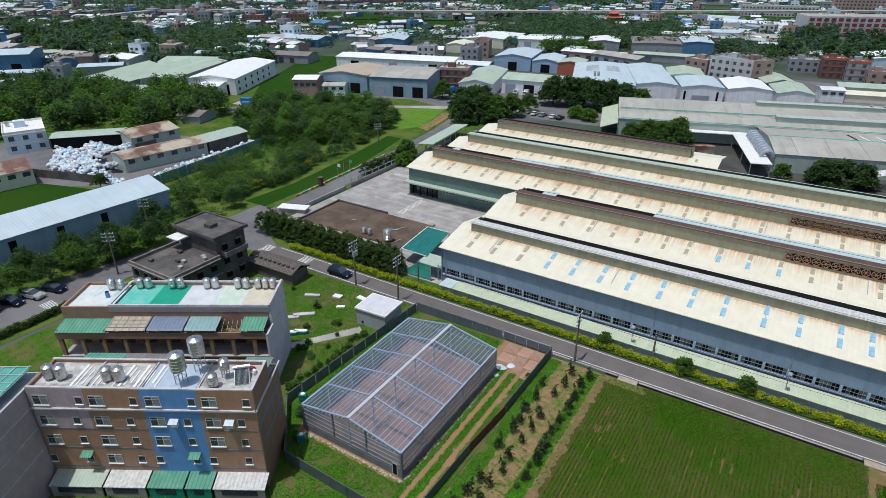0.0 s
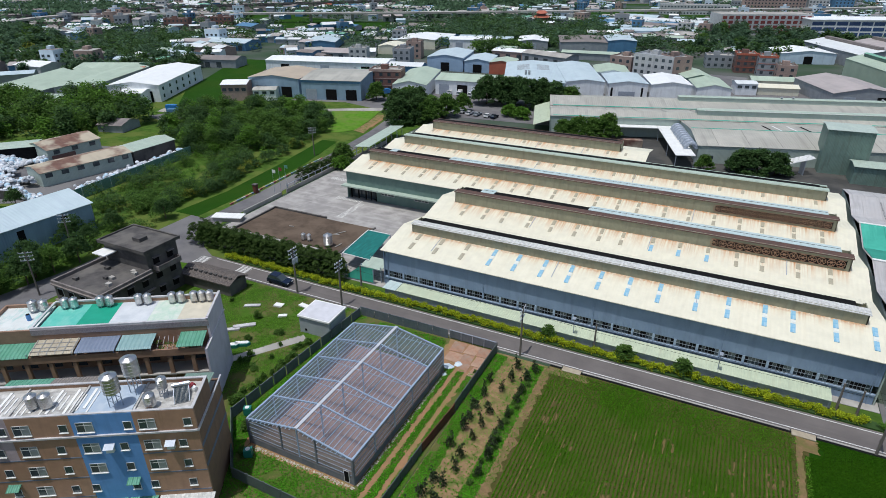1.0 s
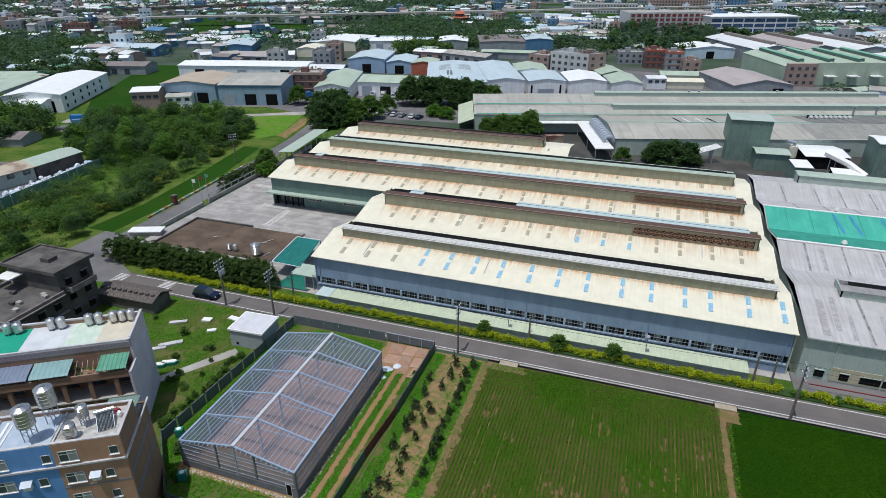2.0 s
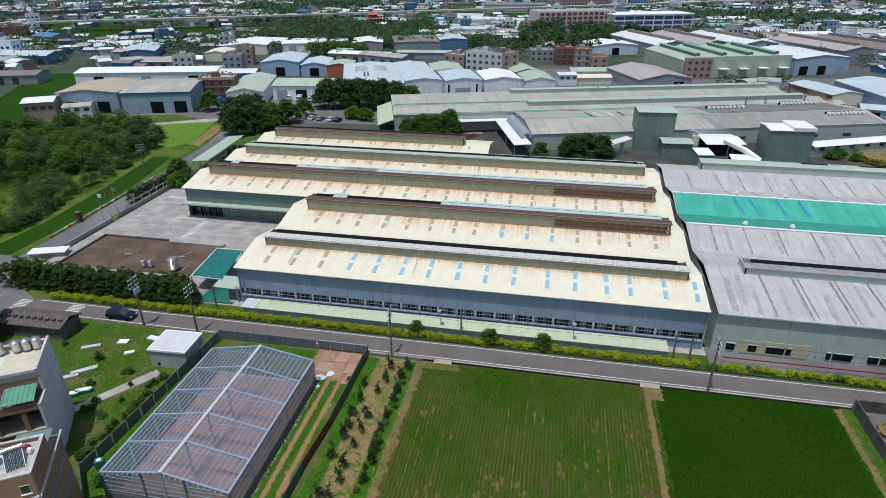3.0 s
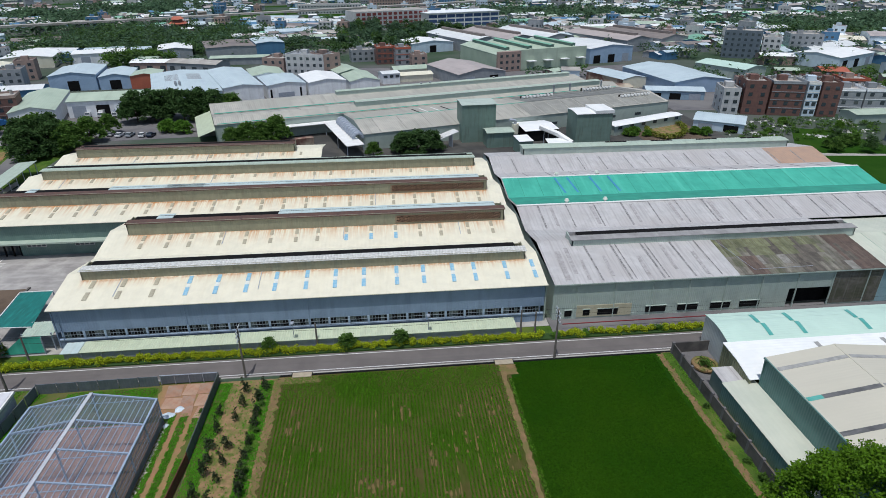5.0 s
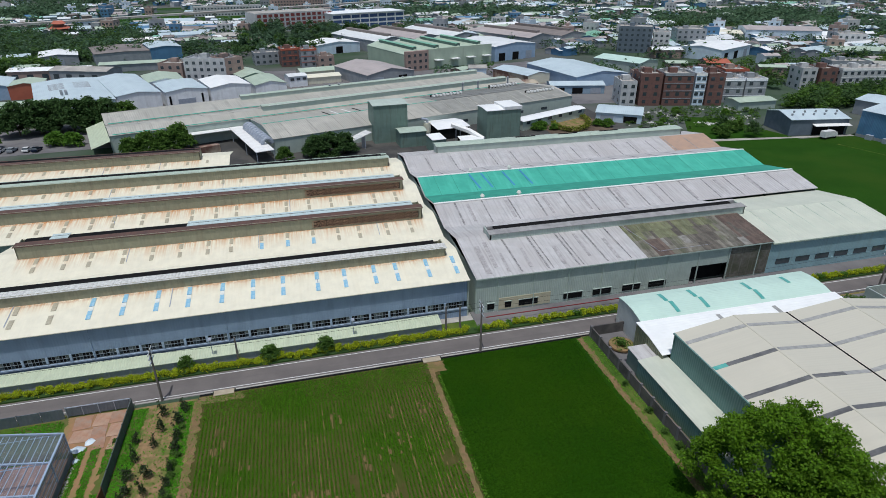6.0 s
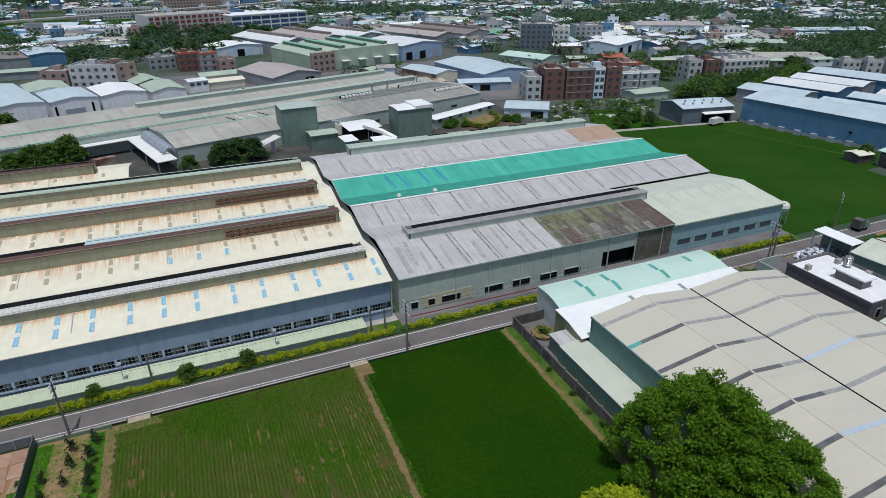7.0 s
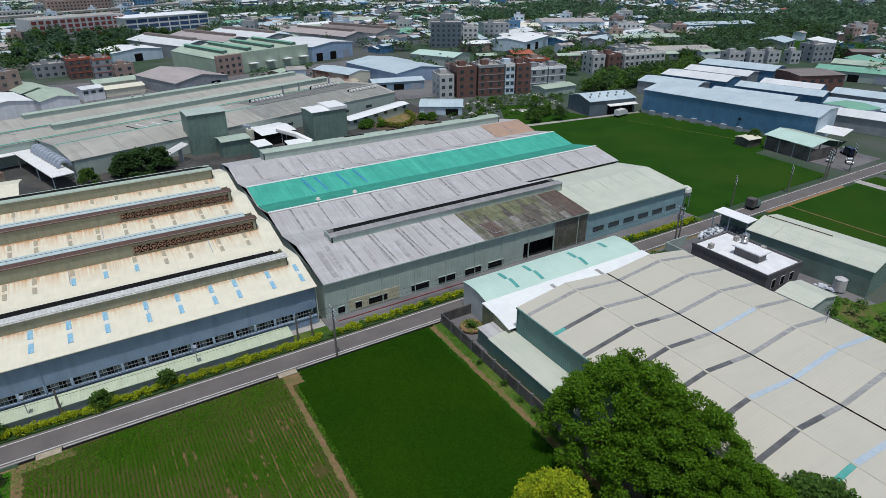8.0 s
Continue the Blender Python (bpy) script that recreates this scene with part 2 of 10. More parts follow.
PADDYMUD = surf("paddy_soil", (0.060, 0.062, 0.016), (0.082, 0.070, 0.026), 0.7, 0.95, bump=0.3, bscale=3, big=(0.034, 0.068, 0.006), bigscale=0.10, streak=(0, (0.12, 0.100, 0.04), 0.3, 0.3, 2.1), spec=0.05)
PADDYGREEN = surf("paddy_green", (0.016, 0.056, 0.003), (0.012, 0.046, 0.003), 0.5, 0.95, bump=0.5, bscale=5, big=(0.020, 0.062, 0.002), spec=0.05)
PADDYFAR = surf("paddy_green_far", (0.020, 0.064, 0.006), (0.016, 0.054, 0.005), 0.1, 0.95, bump=0.4, bscale=3, big=(0.026, 0.064, 0.007), bigscale=0.03, spec=0.05)
GRASS = surf("grass", (0.072, 0.150, 0.018), (0.045, 0.105, 0.012), 1.6, 0.95, bump=0.9, bscale=5, big=(0.125, 0.125, 0.045), bigscale=0.2, spec=0.05)
WILD = surf("wild_grass", (0.072, 0.135, 0.022), (0.044, 0.090, 0.015), 0.5, 0.95, bump=0.9, bscale=3, big=(0.105, 0.140, 0.032), bigscale=0.1, spec=0.05)
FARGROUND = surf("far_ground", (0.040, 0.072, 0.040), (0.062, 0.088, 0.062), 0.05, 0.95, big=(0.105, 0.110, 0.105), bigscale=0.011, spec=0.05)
LEAF = surf("leaf", (0.070, 0.142, 0.028), (0.094, 0.178, 0.036), 0.4, 0.6, island=0.35, spec=0.08, leaf=0.4)
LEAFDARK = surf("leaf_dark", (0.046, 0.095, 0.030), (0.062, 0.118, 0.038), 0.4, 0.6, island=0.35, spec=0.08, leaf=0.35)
LEAFHEDGE = surf("leaf_hedge", (0.050, 0.092, 0.022), (0.070, 0.115, 0.030), 0.4, 0.6, island=0.4, spec=0.08, leaf=0.3)
LEAFLIGHT = surf("leaf_light", (0.085, 0.19, 0.024), (0.105, 0.21, 0.034), 0.4, 0.6, island=0.3, spec=0.08, leaf=0.4)
LEAFOLIVE = surf("leaf_olive_yellow", (0.19, 0.21, 0.03), (0.13, 0.17, 0.03), 0.6, 0.6, island=0.35, spec=0.08, leaf=0.3)
LEAFYELLOW = surf("leaf_yellow", (0.40, 0.44, 0.02), (0.24, 0.34, 0.02), 0.8, 0.6, island=0.4, spec=0.08, leaf=0.3)
# Paler, bluer leaf for far trees: distance haze mixed into the colour.
LEAFHAZE = surf("leaf_far_hazed", (0.070, 0.130, 0.072), (0.088, 0.150, 0.085), 0.05, 0.6, island=0.35, spec=0.08, leaf=0.4)
BARK = surf("bark", (0.12, 0.09, 0.06), (0.08, 0.06, 0.045), 3.0, 0.9, bump=0.4)
STEEL = surf("stainless_steel", (0.62, 0.62, 0.61), (0.5, 0.5, 0.5), 2.0, 0.28, 0.9)
GALV = surf("galvanised_steel", (0.40, 0.44, 0.50), (0.33, 0.37, 0.44), 1.0, 0.5, 0.3)
POLE = surf("concrete_pole", (0.17, 0.15, 0.135), (0.13, 0.115, 0.10), 1.0, 0.85)
WIREM = surf("cable_black", (0.03, 0.03, 0.03), None, 1.0, 0.6)
GLASSM = surf("window_glass", (0.04, 0.055, 0.065), (0.06, 0.075, 0.085), 0.6, 0.08, 0.0, spec=0.7)
FRAMEM = surf("window_frame", (0.55, 0.56, 0.56), None, 1.0, 0.5)
FENCEM = surf("grey_fence_sheet", (0.13, 0.15, 0.17), (0.10, 0.12, 0.14), 0.8, 0.6, ribs=(0, 0.4), ribdepth=0.2)
FENCEDARK = surf("dark_fence_sheet", (0.085, 0.105, 0.10), (0.065, 0.08, 0.078), 0.8, 0.6)
FENCERUST = surf("rusty_fence_sheet", (0.15, 0.045, 0.028), (0.075, 0.03, 0.02), 0.8, 0.7)
FILM = surf("greenhouse_film", (0.46, 0.56, 0.74), (0.38, 0.47, 0.66), 0.4, 0.2, alpha=0.10)
FILMSIDE = surf("greenhouse_side_net", (0.33, 0.32, 0.30), (0.24, 0.235, 0.225), 0.6, 0.6, alpha=0.66, streak=(2, (0.33, 0.31, 0.27), 0.5, 0.25, 3.0))


# ---- mesh tools ----
class Build:
    """Gathers vertices and faces for one mesh; o is taken off every vertex."""
    def __init__(self, o=(0, 0, 0)):
        self.v, self.f, self.o, self.cuts = [], [], o, []

    def add(self, verts, faces):
        k = len(self.v)
        self.cuts.append((k, len(self.f)))
        ox, oy, oz = self.o
        self.v += [(a - ox, b - oy, c - oz) for a, b, c in verts]
        self.f += [tuple(i + k for i in q) for q in faces]
        return self

    def box(self, x0, x1, y0, y1, z0, z1):
        return self.add([(x0, y0, z0), (x1, y0, z0), (x1, y1, z0), (x0, y1, z0), (x0, y0, z1), (x1, y0, z1), (x1, y1, z1), (x0, y1, z1)],
                        [(3, 2, 1, 0), (4, 5, 6, 7), (0, 1, 5, 4), (1, 2, 6, 5), (2, 3, 7, 6), (3, 0, 4, 7)])

    def prism(self, prof, a, b, axis=0):
        """A closed profile pushed along an axis from a to b: (y, z) along x, (x, z) along y, (x, y) along z."""
        n = len(prof)
        put = {0: lambda p, s: (s, p[0], p[1]), 1: lambda p, s: (p[0], s, p[1]), 2: lambda p, s: (p[0], p[1], s)}[axis]
        vs = [put(p, a) for p in prof] + [put(p, b) for p in prof]
        fs = [(i, (i + 1) % n, n + (i + 1) % n, n + i) for i in range(n)]
        fs += [tuple(range(n - 1, -1, -1)), tuple(range(n, 2 * n))]
        return self.add(vs, fs)

    def sheet(self, prof, a, b, thick=0.12, axis=0):
        """An open profile line with thickness, pushed along an axis."""
        low = [(p, z - thick) for p, z in reversed(prof)]
        return self.prism(list(prof) + low, a, b, axis)

    def cyl(self, x, y, z0, z1, r, n=10, r2=None):
        r2 = r if r2 is None else r2
        vs = [(x + r * math.cos(6.2832 * i / n), y + r * math.sin(6.2832 * i / n), z0) for i in range(n)]
        vs += [(x + r2 * math.cos(6.2832 * i / n), y + r2 * math.sin(6.2832 * i / n), z1) for i in range(n)]
        fs = [(i, (i + 1) % n, n + (i + 1) % n, n + i) for i in range(n)]
        fs += [tuple(range(n - 1, -1, -1)), tuple(range(n, 2 * n))]
        return self.add(vs, fs)

    def lathe(self, prof, n=14, x=0, y=0):
        """A turned body from (radius, height) pairs, bottom to top."""
        vs = [(x + r * math.cos(6.2832 * i / n), y + r * math.sin(6.2832 * i / n), z) for r, z in prof for i in range(n)]
        fs = [(n * k + i, n * k + (i + 1) % n, n * (k + 1) + (i + 1) % n, n * (k + 1) + i) for k in range(len(prof) - 1) for i in range(n)]
        fs += [tuple(range(n - 1, -1, -1)), tuple(range(n * (len(prof) - 1), n * len(prof)))]
        return self.add(vs, fs)

    def beam(self, a, b, w=0.1, n=4):
        a, b = Vector(a), Vector(b)
        q = (b - a).to_track_quat("Z", "Y")
        ring = [q @ Vector((w * math.cos(6.2832 * (i + 0.5) / n), w * math.sin(6.2832 * (i + 0.5) / n), 0)) for i in range(n)]
        vs = [tuple(a + p) for p in ring] + [tuple(b + p) for p in ring]
        fs = [(i, (i + 1) % n, n + (i + 1) % n, n + i) for i in range(n)] + [tuple(range(n - 1, -1, -1)), tuple(range(n, 2 * n))]
        return self.add(vs, fs)

    def tube(self, pts, w=0.1, n=6):
        """A bent round bar through points, in one piece."""
        pts = [Vector(p) for p in pts]
        vs, fs = [], []
        for i, p in enumerate(pts):
            d = (pts[min(i + 1, len(pts) - 1)] - pts[max(i - 1, 0)])
            q = d.to_track_quat("Z", "Y")
            vs += [tuple(p + q @ Vector((w * math.cos(6.2832 * j / n), w * math.sin(6.2832 * j / n), 0))) for j in range(n)]
        for i in range(len(pts) - 1):
            fs += [(n * i + j, n * i + (j + 1) % n, n * (i + 1) + (j + 1) % n, n * (i + 1) + j) for j in range(n)]
        fs += [tuple(range(n - 1, -1, -1)), tuple(range(n * (len(pts) - 1), n * len(pts)))]
        return self.add(vs, fs)

    def pieces(self):
        """The boxes and bars one by one, as Builds of their own."""
        out = []
        ends = self.cuts[1:] + [(len(self.v), len(self.f))]
        for (v0, f0), (v1, f1) in zip(self.cuts, ends):
            b = Build()
            b.v, b.f = self.v[v0:v1], [tuple(i - v0 for i in q) for q in self.f[f0:f1]]
            b.cuts = [(0, 0)]
            out.append(b)
        return out

    def quad(self, a, b, c, d):
        return self.add([a, b, c, d], [(0, 1, 2, 3)])

    def mesh(self, name, mat, smooth=False):
        me = bpy.data.meshes.new(name)
        me.from_pydata(self.v, [], self.f)
        me.materials.append(mat)
        if smooth:
            me.shade_smooth()
        return me


def thing(name, m, label, category, group="", kind=""):
    ob = new(name)
    ob.empty_display_size = 0.5
    ob.matrix_basis = m
    return tagged(ob, label, category, group, kind)


APART = ("wall", "post", "roof", "rack", "gable", "pipe", "brace", "fascia", "leg", "crossbar", "panel", "rail", "side_wall")


def part(name, build, mat, parent, label="", at=None, smooth=False):
    """Links a Build, or a mesh that others share, as ONE object under a thing or under a part."""
    if isinstance(build, Build) and name in APART and len(build.cuts) > 1:
        return [part(name, b, mat, parent, label, at, smooth) for b in build.pieces()][0]
    me = build.mesh(name, mat, smooth) if isinstance(build, Build) else build
    ob = new(name, me)
    ob.parent = parent
    if at is not None:
        ob.matrix_basis = at if isinstance(at, Matrix) else Matrix.Translation(at)
    return tagged(ob, label)


def single(name, build, mat, label, category, group="", kind="", at=None, smooth=False):
    ob = new(name, build.mesh(name, mat, smooth))
    if at is not None:
        ob.matrix_basis = at if isinstance(at, Matrix) else Matrix.Translation(at)
    return tagged(ob, label, category, group, kind)


def array_mesh(name, verts, faces, mat):
    """A mesh of quads from number arrays."""
    me = bpy.data.meshes.new(name)
    me.vertices.add(len(verts))
    me.vertices.foreach_set("co", np.asarray(verts, np.float32).ravel())
    me.loops.add(faces.size)
    me.loops.foreach_set("vertex_index", np.asarray(faces, np.int32).ravel())
    me.polygons.add(len(faces))
    me.polygons.foreach_set("loop_start", np.arange(0, faces.size, 4, dtype=np.int32))
    me.update(calc_edges=True)
    me.materials.append(mat)
    return me


rng = np.random.default_rng(7)


def leaves(centres, size, up=0.35, stretch=1.0):
    """Quads turned at random round the given centres; up: how far they turn to face the sky."""
    n = len(centres)
    nrm = rng.normal(size=(n, 3))
    nrm /= np.linalg.norm(nrm, axis=1, keepdims=True)
    nrm[:, 2] = np.abs(nrm[:, 2]) + up
    nrm /= np.linalg.norm(nrm, axis=1, keepdims=True)
    u = np.cross(nrm, rng.normal(size=(n, 3)))
    u /= np.linalg.norm(u, axis=1, keepdims=True)
    w = np.cross(nrm, u)
    s = (size * rng.uniform(0.6, 1.3, n))[:, None]
    u, w = u * s, w * s * stretch
    bend = nrm * s * 0.25
    v = np.stack([centres - u + bend * 0, centres - w * 0.6 + bend, centres + u, centres + w * 0.6 + bend], 1).reshape(-1, 3)
    return v, np.arange(4 * n).reshape(n, 4)


def crown_points(clumps, per, flat=0.8):
    """Points on and in the upper shells of clumps given as rows x, y, z, radius."""
    out = []
    for x, y, z, r in clumps:
        k = int(per * r * r)
        d = rng.normal(size=(k, 3))
        d /= np.linalg.norm(d, axis=1, keepdims=True)
        d[:, 2] = np.where(d[:, 2] < -0.35, -d[:, 2], d[:, 2])
        rad = r * np.clip(rng.normal(0.88, 0.24, k), 0.3, 1.5)[:, None]
        out.append(np.array([x, y, z]) + d * rad * np.array([1, 1, flat]))
    return np.concatenate(out)


def clumps_of(radius, height, base, count):
    """Clumps that make up an uneven crown of that radius between base and height."""
    rows = []
    for i in range(count):
        a, q = 2.39996 * i + rng.uniform(-0.35, 0.35), math.sqrt((i + 0.5) / count) * rng.uniform(0.9, 1.08)
        z = base + (height - base) * max(0.12, 1 - 0.8 * q * q) * (rng.uniform(0.78, 1.04) if i % 4 else rng.uniform(0.45, 0.75))
        r = radius * rng.uniform(1.15, 1.9) / math.sqrt(count + 3)
        rows.append((q * (radius - r) * math.cos(a), q * (radius - r) * math.sin(a), z - r * 0.7, r))
    return rows


def make_tree(name, radius, height, trunk, count, per, leaf, mat, label, at, limbs=5, group="", base=None):
    """A tree of a tapered trunk with limbs and a crown of many leaves. Returns it, to be copied."""
    t = thing(name, at, label, "tree", group)
    base = height * 0.35 if base is None else base
    rows = clumps_of(radius, height, base, count)
    b = Build()
    b.cyl(0, 0, -0.1, base + 0.5, trunk, 8, trunk * 0.6)
    for x, y, z, r in rows[:limbs]:
        b.beam((0, 0, base * 0.7), (x * 0.8, y * 0.8, z), trunk * 0.3, 5)
    part("trunk", b, BARK, t)
    v, f = leaves(crown_points(rows, per), leaf)
    part("crown", array_mesh("crown", v, f, mat), mat, t)
    return t


# ---- ground, roads, fields ----
def patch(name, x0, x1, y0, y1, z, mat, label, category="ground", kind="structure"):
    return single(name, Build().box(x0, x1, y0, y1, z - 0.3, z), mat, label, category, "", kind)


def poly(name, pts, z, mat, label, category="ground"):
    return single(name, Build().prism(pts, z - 0.3, z, 2), mat, label, category, "", "structure")


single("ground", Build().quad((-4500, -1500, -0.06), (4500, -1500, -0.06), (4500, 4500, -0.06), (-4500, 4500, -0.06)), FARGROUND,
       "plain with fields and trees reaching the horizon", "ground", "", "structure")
patch("ground_wild", -330, -102, 15, 215, -0.02, WILD, "wild grass and scrub on waste ground", "grass")
patch("ground_plot", -101, -26.2, -20, 73.2, 0.0, GRASS, "green grass plot beside the houses", "grass")
patch("ground_orchard", -26.1, -17.6, 5, 72.4, 0.01, SOIL, "dry soil strip with planted saplings", "soil")
patch("field_left", -17.5, 15.3, 5, 72.7, -0.02, PADDYMUD, "rice field with thin rows and bare soil", "field")
patch("field_right", 17.1, 41.6, 33, 72.7, -0.02, PADDYGREEN, "dense dark green rice field", "field")
def ragged(name, x0, x1, y0, y1, z, mat, label, category="ground", wave=0.5, seed=0.0):
    """A strip along y with uneven edges."""
    n = 150

    def off(y, q):
        return wave * (0.35 * noise.noise(Vector((y * 0.3, q, 0.0))) + 0.45 * noise.noise(Vector((y * 1.1, q, 3.0))) + 0.4 * noise.noise(Vector((y * 3.1, q, 6.0))))
    left, right = [], []
    for i in range(n + 1):
        y = y0 + (y1 - y0) * i / n
        left.append((x0 + off(y, seed), y))
        right.append((x1 + off(y, seed + 7), y))
    return poly(name, right + left[::-1], z, mat, label, category)


ragged("grass_strip", -26.0, -24.0, 20, 72.0, 0.02, GRASS, "bright green grass strip along the fence", "grass", 0.9, 1.0)
ragged("grass_strip", -19.8, -18.2, 20, 72.0, 0.02, GRASS, "bright green grass strip beside the saplings", "grass", 1.0, 2.0)
ragged("soil_edge", -17.9, -16.85, 20, 72.0, 0.012, EARTH, "bare soil edge of the rice field", "soil", 1.1, 4.0)
ragged("soil_edge", 40.9, 42.7, 33, 72.4, 0.012, EARTH, "bare soil edge of the rice field", "soil", 0.4, 5.0)
patch("ground_near", 17.1, 41.6, 0, 32.9, -0.01, GRASS, "rough grass at the end of the rice field", "grass")
patch("field_joint", 15.32, 17.08, 5, 72.7, -0.02, PADDYMUD, "weedy edge between rice fields", "field")
ragged("field_bank", 15.6, 16.4, 5, 72.6, 0.03, EARTH, "low bare earth bank between rice fields", "bank", 0.5, 9.0)
ragged("soil_corner", 16.2, 18.2, 69.8, 72.2, 0.02, EARTH, "bare trampled soil at the end of a bank", "soil", 0.8, 12.0)
patch("ground_edge", 41.7, 112, -20, 73.2, 0.0, VERGE, "bare earth verge beside a wall", "soil")
ragged("ground_weeds", 41.9, 44.4, 33, 72.6, 0.02, WILD, "weeds along the foot of a wall", "grass", 0.5, 15.0)
patch("road", -92, 330, 73.4, 77.9, 0.02, ASPHALT, "grey asphalt village road with white edge lines", "road")
patch("ground_verge", -101, 119, 77.95, 82, 0.0, WILD, "planted verge beside the road", "verge")
patch("pavement_apron", -101, 26.2, 82.1, 84.5, 0.02, CONCRETE, "concrete apron along the factory wall", "pavement")
patch("pavement_hall", 26.3, 119, 79.75, 84.5, 0.015, ASPHALT_OLD, "dark asphalt strip before the hall", "pavement")
patch("pavement_yard", -101, -53.9, 84.6, 175, 0.03, YARD, "worn concrete factory yard with painted lines", "yard")
# Asphalt kept very dark: the shade between the halls sits in its colour.
patch("pavement_back", -53.8, 118, 160, 236, 0.0, surf("asphalt_shade_dark", (0.055, 0.054, 0.052), (0.040, 0.040, 0.039), 0.3, 0.9, bump=0.1, bscale=5, big=(0.075, 0.072, 0.066), bigscale=0.1), "asphalt lane between factory halls, coloured dark for shade", "pavement")
patch("ground_soil", -97.5, -68.5, 90.5, 104.3, 0.06, DARKSOIL, "bare brown soil patch beside the yard", "soil")
poly("road_avenue", [(-107, 84), (-105.5, 60), (-106, 40), (-107.6, 28), (-110, 0), (-116, -40), (-127, -40), (-120, 20), (-113, 62), (-113, 84)], 0.02, ASPHALT_OLD, "asphalt road shaded by a row of trees", "road")
poly("road_junction", [(-92, 73.4), (-92, 77.9), (-97, 80.5), (-101, 87), (-103, 92), (-113, 92), (-113, 70), (-104, 70), (-100, 72.5)], 0.025, ASPHALT_OLD, "asphalt road junction", "road")
poly("road_side", [(-103, 92), (-103.5, 110), (-105.5, 135), (-110, 175), (-121, 230), (-126, 230), (-115, 175), (-110.5, 135), (-108.5, 110), (-108.5, 92)], 0.03, ASPHALT_OLD, "narrow asphalt lane beside the factory yard", "road")
poly("soil_plot", [(-124.6, 209), (-118.6, 181), (-117.4, 181), (-123.2, 209)], 0.095, REDSOIL, "bare red soil along a lane", "soil")
poly("field_strip", [(-111, 92), (-111, 112), (-113, 136), (-118, 160), (-124, 160), (-119.5, 132), (-117, 108), (-118, 92)], 0.02, PADDYFAR, "narrow green rice strip along a lane", "field")
poly("field_behind", [(118, 80), (176, 80), (178, 104), (208.5, 106), (192, 163), (168, 162), (160, 195), (148, 200), (118, 150)], 0.0, PADDYFAR, "wide flat green rice field", "field")
single("field_bank", Build().beam((174.6, 153.5, -0.1), (187.2, 114, -0.1), 0.3), WILD, "grass bank across a rice field", "bank", "", "structure")
poly("field_east", [(128, 22), (182, 22), (186, 72.4), (114, 72.4), (114, 66), (126, 64)], 0.02, PADDYFAR, "green rice field beside the road", "field")
single("field_bank", Build().beam((144, 72.6, -0.05), (145, 36, -0.05), 0.26), VERGE, "dry earth bank across a rice field", "bank", "", "structure")
patch("verge_red", 136, 170, 72.45, 73.35, 0.05, REDSOIL, "red earth verge beside the road", "soil")
patch("lane_east", 176, 179, 20, 73.3, 0.05, CONCRETE, "pale concrete lane between rice fields", "lane")
patch("field_far_east", 190, 300, 20, 72.4, 0.0, PADDYFAR, "green rice field beyond a lane", "field")
patch("pavement_works", 87, 113, 20, 72.6, 0.03, ASPHALT_OLD, "old concrete yard round a small works", "pavement")

OLDSLAB = surf("dusty_concrete_slab", (0.40, 0.345, 0.26), (0.31, 0.26, 0.19), 1.2, 0.9, bump=0.1, bscale=6)
ragged("soil_corner", -17.2, -11.4, 70.9, 72.5, 0.015, VERGE, "bare trampled soil beside a slab", "soil", 1.0, 21.0)
# road edges: ditch, kerb, white lines, concrete slabs over the ditch
# Solid near-black strip at ground level stands for the shade in the ditch.
single("ditch", Build().box(-17.4, 43.5, 72.72, 73.1, -0.5, 0.01), BLACK, "ditch beside the road, a black strip for its shade", "ditch", "", "structure")
k = Build()
for x0, x1 in ((-26, -15.7), (-12.5, 15.0), (18.2, 43.5)):
    k.box(x0, x1, 73.12, 73.38, -0.3, 0.06)
single("kerb", k, CONCRETE, "low concrete kerb along the ditch", "kerb", "", "structure")
for x0, x1 in ((-15.5, -12.7), (15.2, 18.0)):
    single("bridge_slab", Build().box(x0, x1, 72.3, 73.39, -0.1, 0.10), OLDSLAB, "pale concrete slab bridging the ditch", "slab", "slabs over the ditch")
lines = Build()
lines.box(-90, 330, 73.75, 73.90, 0.0, 0.027)
lines.box(-90, 330, 77.35, 77.50, 0.0, 0.027)
single("road_marking", lines, LINE, "worn white edge lines on asphalt", "marking", "", "structure")
for x0, x1 in ((-82.9, -80.3), (-93.6, -91.2)):
    for i in range(7):
        single("crossing_bar", Build().box(x0, x1, 74.1 + 0.46 * i, 74.35 + 0.46 * i, 0.0, 0.029), LINE, "white painted bar on the road", "marking", "bars of the road marking", "structure")
for i in range(6):
    single("crossing_bar", Build().box(-109.6 + 0.55 * i, -109.3 + 0.55 * i, 37.6, 39.8, 0.0, 0.029), LINE, "white painted bar on the road", "marking", "bars of the road marking", "structure")
# painted hatching in the yard
for i in range(16):
    single("hatching_bar", Build().box(-80.6, -78.8, 106.4 + 0.62 * i, 106.7 + 0.62 * i, 0.0, 0.036), FAINTLINE, "faded painted bar on the yard floor", "marking", "painted bars in the yard", "structure")
for i in range(13):
    single("hatching_bar", Build().box(-88.0 + 0.62 * i, -87.7 + 0.62 * i, 116.4, 118.2, 0.0, 0.036), FAINTLINE, "faded painted bar on the yard floor", "marking", "painted bars in the yard", "structure")
for i in range(9):
    single("hatching_bar", Build().box(-98.0 + 0.6 * i, -97.7 + 0.6 * i, 128.2, 130.0, 0.0, 0.036), FAINTLINE, "faded painted bar on the yard floor", "marking", "painted bars in the yard", "structure")


